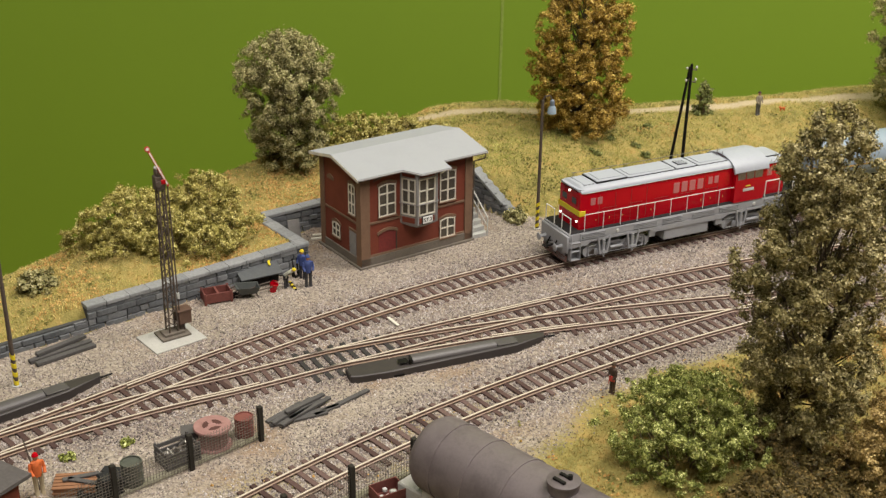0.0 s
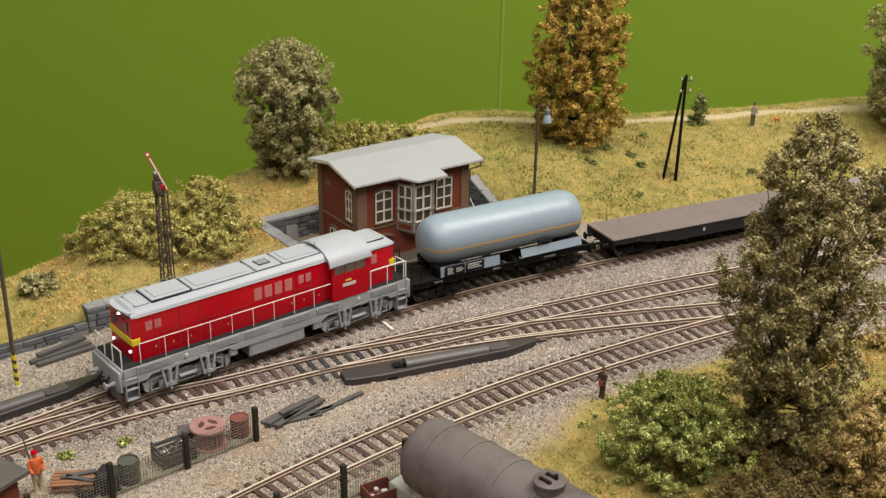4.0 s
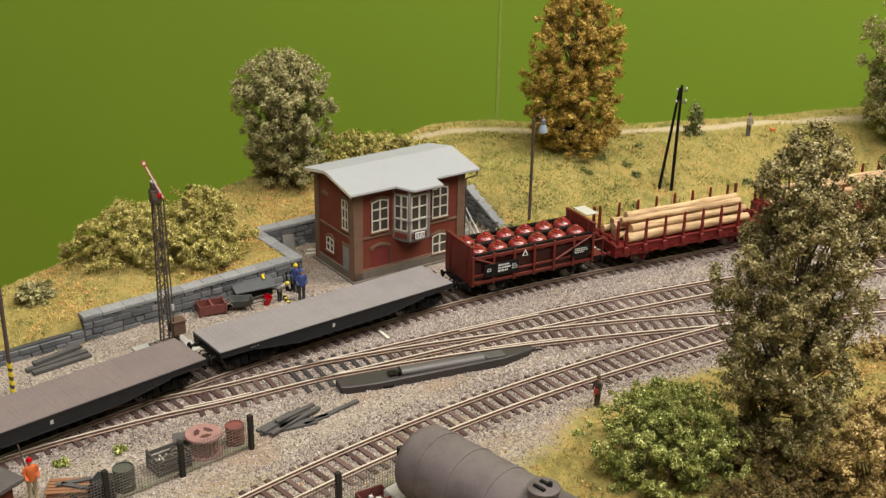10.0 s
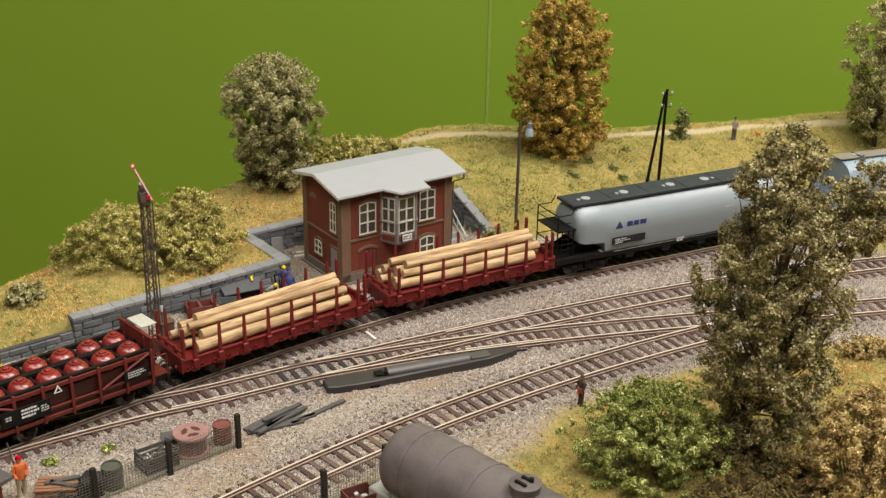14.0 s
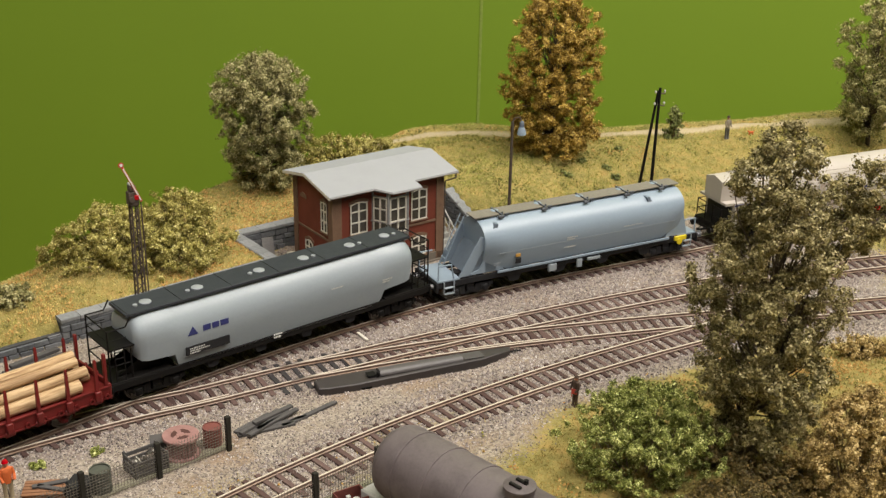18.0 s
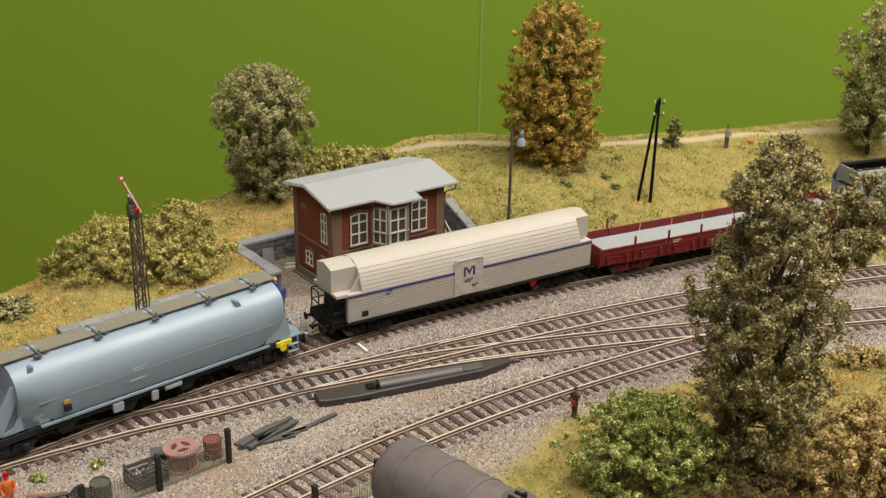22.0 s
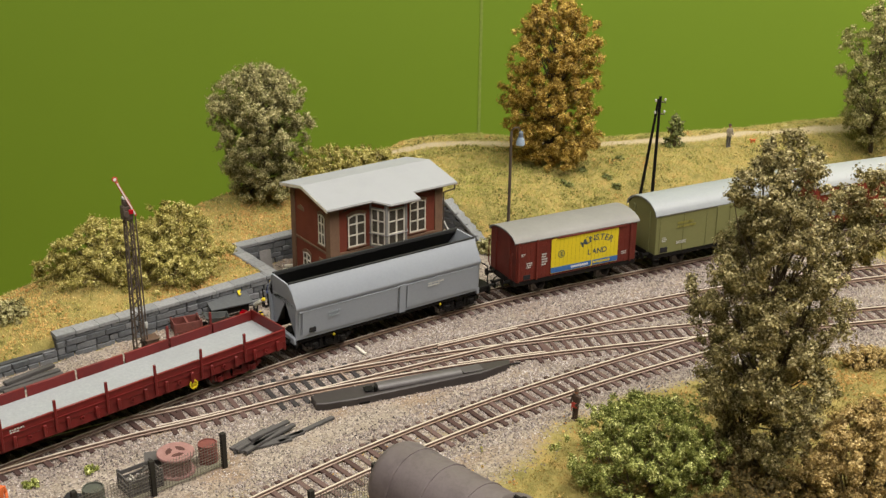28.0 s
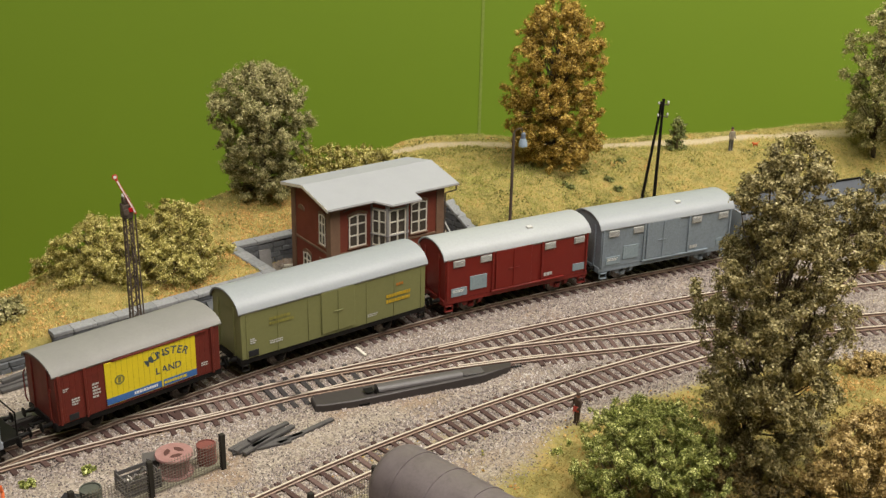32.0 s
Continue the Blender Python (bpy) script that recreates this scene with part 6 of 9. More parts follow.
def build_blue_silo():
    car, half = vehicle("silo_wagon", "pale blue bulk hopper wagon with sloping ends and roof walk", "hopper wagon", 1348, 1550, 70)
    secs = []
    for x, wide, low in ((-68, 15.6, 24), (-67, 16.2, 22), (-50, 16.4, 15.4), (70, 16.4, 15.4), (84, 16.2, 22), (86, 15.6, 25)):
        secs.append(silo_section(x, 48.4 if abs(x) < 67 else 47.6, wide, low, wide * 0.82, 15))
    part("body", Geo().loft(secs), BLUE_GREY, car, "smooth pale blue silo body")
    for s in (-1, 1):
        for pts in ([(-85, 15.4), (-77, 15.4), (-64, 38), (-70, 40)], [(-66, 15.4), (-58, 15.4), (-62, 40), (-68, 40)], [(-81, 15.4), (-52, 15.4), (-60, 24), (-66, 27), (-66.5, 25), (-71, 18)], [(92, 15.4), (74, 15.4), (80, 26), (86, 36), (88, 30)]):
            part("end_cheek", Geo().prism(pts, s * 12.6, s * 13.4, "y"), BLUE_GREY, car)
        part("bottom_rail", Geo().box(-58, 76, s * 14.4, s * 15.4, 14.0, 15.6, 0.2), BLUE_GREY, car)
        part("side_crease", Geo().box(-58, 78, s * 16.2, s * 16.5, 27.6, 27.9), LIGHT_GREY, car)
        for k in range(4):
            part("discharge_chute", Geo().prism([(-8, 14), (8, 14), (3, 5.5), (-3, 5.5)], s * 4, s * 12.5, "y").moved(Matrix.Translation((-44 + 34 * k, 0, 0))), DARK, car)
        part("valve", Geo().box(-20, -14, s * 13.5, s * 15.5, 8, 13, 0.3).box(2, 6, s * 13.5, s * 15.2, 7, 12.5, 0.3).box(10, 20, s * 13.8, s * 15.4, 10.5, 12.5, 0.2), LIGHT_GREY, car)
        print_bars(car, -62, s * 16.3, 22.0, [5, 4], LIGHT_GREY, flip=s)
        print_bars(car, -8, s * 16.6, 30.4, [8, 6], PRINT_GREY, flip=s)
        print_bars(car, -10, s * 16.5, 24.0, [9], PRINT_GREY, flip=s)
        print_bars(car, 36, s * 16.5, 30.6, [16], PRINT_GREY, flip=s, h=0.35)
        part("hazard_panel", Geo().box(-46, -42, s * 16.1, s * 16.6, 19, 22.4, 0.1), DARK, car)
        part("hazard_panel", Geo().box(-46, -42.6, s * 16.1, s * 16.62, 23.4, 25.4, 0.1), ORANGE, car)
        part("brake_handle", Geo().box(80, 90, s * 15.0, s * 16.4, 12.4, 15.4, 0.2).cyl((84, s * 16.3, 11.8), (84, s * 17.0, 11.8), 2.2, 12), YELLOW, car, "yellow brake handle")
    part("roof_walk", Geo().box(-70, 88, -5.2, 6.5, 48.6, 49.4, 0.15), worn("khaki_tread_plate", (0.20, 0.185, 0.15), rough=0.75, gloss=0.3), car, "khaki roof walk")
    for x in (-52, -20, 12, 44, 72):
        g = Geo().lathe([(2.6, 47.6), (2.6, 49.5), (1.8, 50.0), (0.1, 50.1)], (x, 2, 0), "z", 16)
        h = part("hatch", g, BLUE_GREY, car)
        part("hatch_clamp", Geo().box(x - 0.5, x + 0.5, -8.0, 6, 49.5, 50.3, 0.1).box(x - 2.4, x + 1.6, -8.2, -6.6, 47.6, 49.4, 0.25).cyl((x + 1, -6, 49.4), (x + 1, -6, 51.2), 0.6, 8).box(x + 3, x + 6, -6.4, -5.4, 48.4, 49.8, 0.2), LATCH, h, "dark grey latch")
    for x, s in ((-92, -1), (92, 1)):
        g = Geo().box(x - 8, x + 8, -13.6, 13.6, 14.2, 15.4, 0.2)
        part("end_deck", g, BLUE_GREY, car)
        g = Geo().tube([(x + s * 7, -12.8, 15), (x + s * 7, -12.8, 25), (x - s * 2, -12.8, 25), (x - s * 4, -12.8, 15)], 0.5).tube([(x + s * 7, 12.8, 15), (x + s * 7, 12.8, 25), (x - s * 2, 12.8, 25)], 0.5)
        g.tube([(x - s * 5, 5, 15), (x - s * 20, 5, 48)], 0.4).tube([(x - s * 5, 10, 15), (x - s * 20, 10, 48)], 0.4)
        for k in range(7):
            f = k / 7
            g.cyl((x - s * (5 + 15 * f), 5, 17 + 31 * f), (x - s * (5 + 15 * f), 10, 17 + 31 * f), 0.3, 5)
        part("end_ladder", g, BLUE_GREY, car)
        # Darker copy of the body blue; the deep recess's shade is in this colour.
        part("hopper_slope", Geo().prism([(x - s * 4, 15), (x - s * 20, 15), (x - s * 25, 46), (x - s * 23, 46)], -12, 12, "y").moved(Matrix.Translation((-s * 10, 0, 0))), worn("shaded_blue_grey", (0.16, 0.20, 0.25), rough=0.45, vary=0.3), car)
        for y in (-14.2, 14.2):
            part("steps", steps_geo(x, y, 6.4, 14.4, 7), LIGHT_GREY, car)
    frame_common(car, half, 10.4, 14.2, DARK, 13.6)
    for x in (-76, 76):
        bogie(car, x, DARK, 21)
    ends(car, half, mat=GREY_FRAME)


def build_cream_wagon():
    car, half = vehicle("covered_hopper", "cream-white covered hopper wagon with a navy stripe and ribbed sides", "covered wagon", 1571, 1761, 66)
    part("body", Geo().loft([[(x, -15.9, 13.4), (x, -16.3, 31.0), (x, 16.3, 31.0), (x, 15.9, 13.4)] for x in (-85, 93)]), CREAM, car, "cream-white body")
    hood = lambda x: [(x, -16.2, 31.0), (x, -14.6, 36.6), (x, -12.4, 41.6), (x, -9.4, 45.4), (x, -5, 47.4), (x, 0, 48.0), (x, 5, 47.4), (x, 9.4, 45.4), (x, 12.4, 41.6), (x, 14.6, 36.6), (x, 16.2, 31.0)]
    part("hood", Geo().loft([hood(-76), hood(84)]), CREAM, car, "cream-white folding roof hood")
    for x0, x1 in ((-92.5, -76), (84, 95)):
        part("hood_end", Geo().loft([[(x, -9.2, 31.0), (x, -9.2, 45.2), (x, 0, 47.8), (x, 9.2, 45.2), (x, 9.2, 31.0)] for x in (x0, x1)]), CREAM, car)
    for s in (-1, 1):
        g = Geo()
        for k in range(9):
            z = 14.8 + k * 1.65
            g.box(-85, 93, s * 15.6, s * (16.2 + 0.022 * (z - 15)), z, z + 0.5)
        part("ribs", g, CREAM, car)
        g = Geo()
        for k in range(6):
            z0 = 32.6 + 2.2 * k
            y0 = float(np.interp(z0, [31, 36.6, 41.6, 45.4], [16.2, 14.6, 12.4, 9.4]))
            g.box(-76, 84, s * (y0 + 0.14), s * (y0 - 0.5), z0 - 0.35, z0 + 0.25)
        part("roof_ribs", g, CREAM, car)
        part("stripe", Geo().box(-85.1, 93.1, s * 16.0, s * 16.62, 28.8, 30.0), NAVY, car, "navy blue stripe")
        part("door", Geo().box(-12, 7.5, s * 16.0, s * 16.8, 14.0, 37.0, 0.25), worn("rusty_white_door", (0.47, 0.43, 0.39), (0.24, 0.13, 0.085), rough=0.65, grain=0.8, stain=6, stain_amount=0.6), car, "white sliding door with rust stains")
        part("emblem_plate", Geo().box(-7.6, 3.4, s * 16.6, s * 16.92, 25.2, 33.4), CREAM, car)
        g = Geo().box(-6.2, -4.8, s * 16.8, s * 17.05, 26.2, 32.2).box(0.6, 2.0, s * 16.8, s * 17.05, 26.2, 32.2)
        g.prism([(-5.0, 32.2), (-3.8, 32.2), (-1.7, 29.0), (-2.1, 27.2)], s * 16.8, s * 17.05, "y").prism([(0.8, 32.2), (-0.4, 32.2), (-2.5, 29.0), (-2.1, 27.2)], s * 16.8, s * 17.05, "y")
        part("emblem", g, NAVY, car, "navy blue emblem")
        print_bars(car, -5, s * 16.85, 24.0, [6, 4], DARK, flip=s, h=0.7)
        print_bars(car, 0, s * 16.85, 20.0, [5, 3], DARK, flip=s, h=0.6)
        part("door_frame", Geo().box(-12.4, -12, s * 16, s * 17.0, 13.6, 37.4).box(7.5, 7.9, s * 16, s * 17.0, 13.6, 37.4).box(-12.4, 7.9, s * 16, s * 17.0, 37, 37.4), PRINT_GREY, car)
        print_bars(car, -60, s * 16.5, 28.6, [4, 3], NAVY, flip=s, h=1.0)
        print_bars(car, -62, s * 16.4, 23.4, [8, 9, 6], PRINT_GREY, flip=s)
        print_bars(car, -82, s * 16.3, 20.4, [3, 5], PRINT_GREY, flip=s)
        part("label_box", Geo().box(-76, -72, s * 15.9, s * 16.5, 15.6, 18.8, 0.1), DARK, car)
        part("sill", Geo().box(-85, 93, s * 14.4, s * 15.6, 11.2, 13.6, 0.2), DARK, car)
        part("brake_wheel", Geo().lathe([(2.6, s * 14.6), (2.6, s * 15.4), (2.0, s * 15.4), (2.0, s * 14.6)], (48, 0, 10.6), "y", 16).box(45.6, 50.4, s * 14.8, s * 15.2, 10.2, 11).box(47.6, 48.4, s * 14.8, s * 15.2, 8.4, 12.8), RED, car, "red brake wheel")
        for x, d in ((-76, -1), (84, 1)):
            part("end_fin", Geo().prism([(x - d * 0.4, 31.0), (x + d * 6.5, 31.0), (x - d * 0.4, 42.0)], s * 12.4, s * 13.0, "y"), CREAM, car)
    part("end_slope", Geo().prism([(-92, 29.5), (-85, 29.5), (-85, 31.2), (-92, 31.2)], -15, 15, "y"), CREAM, car)
    # Dark plate that puts in the shade of the recess under the hood end.
    part("end_shade", Geo().box(-86, -85, -13, 13, 14, 27), DARK, car)
    part("end_platform", Geo().box(-half, -85, -14, 14, 13.4, 14.4, 0.1), BLACK, car, "black end platform")
    for y in (-13.4, -4, 4, 13.4):
        part("rail_post", Geo().cyl((-half + 0.8, y, 14), (-half + 0.8, y, 27), 0.4, 6), BLACK, car)
    for y0, y1 in ((-13.4, -4), (4, 13.4)):
        for z in (20, 27):
            part("end_railing", Geo().cyl((-half + 0.8, y0, z), (-half + 0.8, y1, z), 0.38, 6), BLACK, car)
    for y in (-13.4, 13.4):
        for z in (20, 27):
            part("side_railing", Geo().cyl((-half + 0.8, y, z), (-85, y, z), 0.38, 6), BLACK, car)
    frame_common(car, half, 10.0, 13.4, BLACK, 13.6)
    part("centre_box", Geo().box(-28, 34, -12, 12, 7.5, 12, 0.5), DARK, car)
    for x in (-68, 68):
        bogie(car, x, BLACK, 21)
    ends(car, half)


def build_low_wagon():
    car, half = vehicle("low_sided_wagon", "empty oxide-red low-sided wagon with a pale grey floor and short stakes", "low-sided wagon", 1766.5, 1984, 76)
    part("floor", Geo().box(-half + 1, half - 1, -15, 15, 16.0, 17.6), worn("pale_floor_paint", (0.285, 0.302, 0.318), (0.23, 0.24, 0.25), rough=0.7, stain=25), car, "pale grey floor")
    n = 8
    w = 2 * half / n
    for s in (-1, 1):
        for k in range(n):
            x = -half + k * w
            part("drop_side", Geo().box(x + 0.6, x + w - 0.6, s * 15.2, s * 16.2, 15.4, 23.0, 0.2).box(x + 0.6, x + w - 0.6, s * 16.1, s * 16.6, 18.6, 19.2).box(x + 0.6, x + w - 0.6, s * 16.1, s * 16.6, 22.2, 22.9), OXIDE, car)
            for d in (6, w - 6):
                part("hinge", Geo().box(x + d - 0.9, x + d + 0.9, s * 16.1, s * 17.4, 11.4, 17.6, 0.3), OXIDE, car)
            if k and (s < 0 or k in (1, 6, 7)):
                part("stake", Geo().box(x - 0.7, x + 0.7, s * 16.0, s * 17.2, 12, 30.0 if s > 0 else 29.0, 0.2), OXIDE, car)
            part("tie_ring", Geo().lathe([(1.2, s * 16.2), (1.2, s * 16.9), (0.6, s * 16.9), (0.6, s * 16.2)], (x + w / 2, 0, 14), "y", 10), OXIDE, car)
        part("sill", Geo().prism([(-half, 15.4), (-half, 11.5), (-40, 10.2), (40, 10.2), (half, 11.5), (half, 15.4)], s * 14.8, s * 15.8, "y"), OXIDE, car)
        part("brake_wheel", Geo().lathe([(2.5, s * 16.2), (2.5, s * 17.0), (1.9, s * 17.0), (1.9, s * 16.2)], (49, 0, 10.2), "y", 18).box(47.0, 51.0, s * 16.4, s * 16.8, 9.9, 10.5).box(48.7, 49.3, s * 16.4, s * 16.8, 8.2, 12.2), YELLOW, car, "yellow brake wheel")
        print_bars(car, -50, s * 16.3, 21.2, [7, 5], PRINT_GREY, flip=s)
    for x in (-half, half - 1.2):
        part("end_board", Geo().box(x, x + 1.2, -16.2, 16.2, 10.0, 24.0, 0.25), OXIDE, car)
    part("underframe", Geo().box(-half + 2, half - 2, -4, 4, 10.4, 16).box(-40, 40, -13, 13, 9.5, 14), BLACK, car)
    brake_gear(car, -30, 30, OXIDE)
    for x in (-78, 78):
        bogie(car, x, OXIDE, 21)
    ends(car, half)


def build_coal_hopper():
    car, half = vehicle("coal_hopper", "grey self-discharging hopper wagon, open and black inside", "hopper wagon", 1992, 2131, 46)
    for s in (-1, 1):
        part("side_wall", Geo().loft([[(x, s * 9.6, 45.8), (x, s * 17.2, 33.8), (x, s * 17.2, 32.2), (x, s * 16.2, 30.6), (x, s * 15.0, 13), (x, s * 14.0, 13), (x, s * 15.2, 30.6), (x, s * 16.2, 32.4), (x, s * 16.2, 33.4), (x, s * 8.8, 45.0)] for x in (-half + 1, half - 11)]), HOPPER_GREY, car, "smooth grey side folding in at the top")
    for s in (-1, 1):
        part("side_door", Geo().loft([[(x, s * 15.2, 15.0), (x, s * 16.4, 30.6), (x, s * 16.9, 30.6), (x, s * 15.7, 15.0)] for x in (-half + 5, -1.5)]), HOPPER_GREY, car)
        part("side_door", Geo().loft([[(x, s * 15.2, 15.0), (x, s * 16.4, 30.6), (x, s * 16.9, 30.6), (x, s * 15.7, 15.0)] for x in (5.5, half - 13)]), HOPPER_GREY, car)
        part("door_post", Geo().loft([[(x, s * 15.2, 13), (x, s * 16.4, 31), (x, s * 17.3, 31), (x, s * 16.1, 13)] for x in (0, 4)]), HOPPER_GREY, car)
        part("door_rail", Geo().box(-half + 3, half - 13, s * 15.8, s * 17.0, 29.6, 30.6, 0.2), HOPPER_GREY, car)
        print_bars(car, -48, s * 16.95, 26.8, [8, 7], LIGHT_GREY, flip=s, h=1.2)
        print_bars(car, 20, s * 16.95, 27.8, [11, 8], PRINT_GREY, flip=s, h=0.9)
        part("label_box", Geo().box(-60, -56, s * 15.8, s * 16.6, 16.6, 19.4, 0.1), DARK, car)
        for x in (-44, 30):
            part("axle_box_mark", Geo().box(x, x + 1.4, s * 13.5, s * 14.4, 9.6, 10.8, 0.2), YELLOW, car)
    for x, d in ((-half, 1), (half - 10, -1)):
        g = Geo().loft([[(x + d * 3, -17.0, 33), (x + d * 3, 17.0, 33), (x + d * 4, 17.0, 33), (x + d * 4, -17.0, 33)], [(x, -9.4, 45.6), (x, 9.4, 45.6), (x + d, 9.4, 45.6), (x + d, -9.4, 45.6)]])
        for q in (-1, 1):
            part("end_panel", Geo().prism([(q * 15, 13), (q * 11, 14), (0, 31), (0, 33.2), (q * 16.8, 33.2)], x + d * 3, x + d * 3.8, "x"), HOPPER_GREY, car)
        part("end_wall", g, HOPPER_GREY, car)
        # Dark plate behind the triangular opening supplies its inner shade by colour.
        part("end_shadow_plate", Geo().prism([(-13, 13), (13, 13), (13, 33), (-13, 33)], x + d * 9.4, x + d * 9.9, "x"), DARK, car)
        part("end_sill", Geo().box(x, x + d * 2, -15, 15, 10.5, 14.5, 0.3), HOPPER_GREY, car)
    coal = worn("coal_dust_black", (0.012, 0.012, 0.012), (0.02, 0.02, 0.02), rough=0.85, bump=0.4)
    g = Geo()
    for s in (-1, 1):
        g.loft([[(x, s * 8.7, 44.8), (x, s * 16.0, 33.2), (x, s * 14.8, 30.5), (x, s * 14.4, 30.5), (x, s * 15.5, 33), (x, s * 8.3, 44.5)] for x in (-half + 2, half - 12)])
    part("lining", g, coal, car, "black stained inside")
    for s in (-1, 1):
        part("rim", Geo().loft([[(x, s * 9.9, 45.5), (x, s * 9.8, 46.3), (x, s * 8.4, 46.2), (x, s * 8.3, 44.8)] for x in (-half + 0.8, half - 10.8)]), coal, car, "black stained rim")
    part("saddle_floor", Geo().prism([(-15, 30), (15, 30), (0, 36)], -half + 3, half - 13, "x"), coal, car)
    part("end_deck", Geo().box(half - 12, half - 0.5, -14, 14, 12.6, 13.8, 0.1), BLACK, car)
    part("brake_stand", Geo().cyl((half - 2, -12.6, 13), (half - 2, -12.6, 26), 0.4, 6).cyl((half - 2, 12.6, 13), (half - 2, 12.6, 26), 0.4, 6).cyl((half - 2, -12.6, 26), (half - 2, 12.6, 26), 0.4, 6), BLACK, car)
    frame_common(car, half - 1, 10.0, 13.4, BLACK, 13.6)
    brake_gear(car, -24, 24)
    for x in (-46, 46):
        bogie(car, x, BLACK, 18)
    ends(car, half)


def box_wagon(name, label, front, rear, body, roof, eave, apex, pivot, planks=0, under=BLACK):
    car, half = vehicle(name, label, "box wagon", front, rear, pivot)
    w = 15.8
    part("body", Geo().box(-half + 0.8, half - 0.8, -w, w, 12.4, eave, 0.25), body, car)
    n = 13
    top = [(w + 0.9) * math.sin(a) for a in np.linspace(-1.45, 1.45, n)]
    zz = [eave - 0.3 + (apex - eave + 0.3) * (math.cos(a) - math.cos(1.45)) / (1 - math.cos(1.45)) for a in np.linspace(-1.45, 1.45, n)]
    sec = lambda x: [(x, y, z) for y, z in zip(top, zz)] + [(x, y * 0.97, z - 0.9) for y, z in reversed(list(zip(top, zz)))]
    part("roof", Geo().loft([sec(-half - 0.6), sec(half + 0.6)]), roof, car, "arched roof")
    for x in (-half + 0.9, half - 0.9):
        part("gable", Geo().loft([[(x + d, y * 0.95, z - 0.5) for y, z in zip(top, zz)] + [(x + d, w, eave - 1), (x + d, -w, eave - 1)] for d in (-0.5, 0.5)]), body, car)
        for y in (-8.5, 8.5):
            part("end_post", Geo().box(x - 0.9 if x < 0 else x, x if x < 0 else x + 0.9, y - 0.8, y + 0.8, 12, eave + 1, 0.2), body, car)
    if planks:
        for s in (-1, 1):
            pts = [(-half + 2, s * (w - 0.3))]
            for x in np.arange(-half + 2, half - 2 - planks, planks):
                pts += [(x, s * (w + 0.02)), (x + 0.1, s * (w + 0.1)), (x + planks - 0.1, s * (w + 0.1))]
            pts += [(pts[-1][0] + 0.1, s * (w + 0.02)), (pts[-1][0] + 0.1, s * (w - 0.3))]
            part("side_cladding", Geo().prism(pts, 13.2, eave - 1.2, "z"), body, car)
    g = Geo()
    for s in (-1, 1):
        g.box(-half, half, s * (w - 1.6), s * (w - 0.2), 9.6, 12.6, 0.2)
    g.box(-half, half, -3, 3, 9.6, 12.4)
    for x in (-half, half - 1.2):
        g.box(x, x + 1.2, -15, 15, 9.0, 12.8, 0.2)
    part("underframe", g, under, car)
    brake_gear(car, -14, 14)
    for x in (-pivot, pivot):
        axle(car, x, under)
    ends(car, half)
    return car, half, w


def letter(ch, size):
    """One flat character of the built-in font, upright in the x-z plane."""
    cu = bpy.data.curves.new("letter", "FONT")
    cu.body, cu.size, cu.align_x, cu.offset = ch, size, "CENTER", 0.022 * size
    ob = bpy.data.objects.new("letter", cu)
    me = bpy.data.meshes.new_from_object(ob)
    g = Geo().add([(v.co.x, 0, v.co.y) for v in me.vertices], [tuple(p.vertices) for p in me.polygons])
    bpy.data.objects.remove(ob)
    bpy.data.curves.remove(cu)
    bpy.data.meshes.remove(me)
    return g


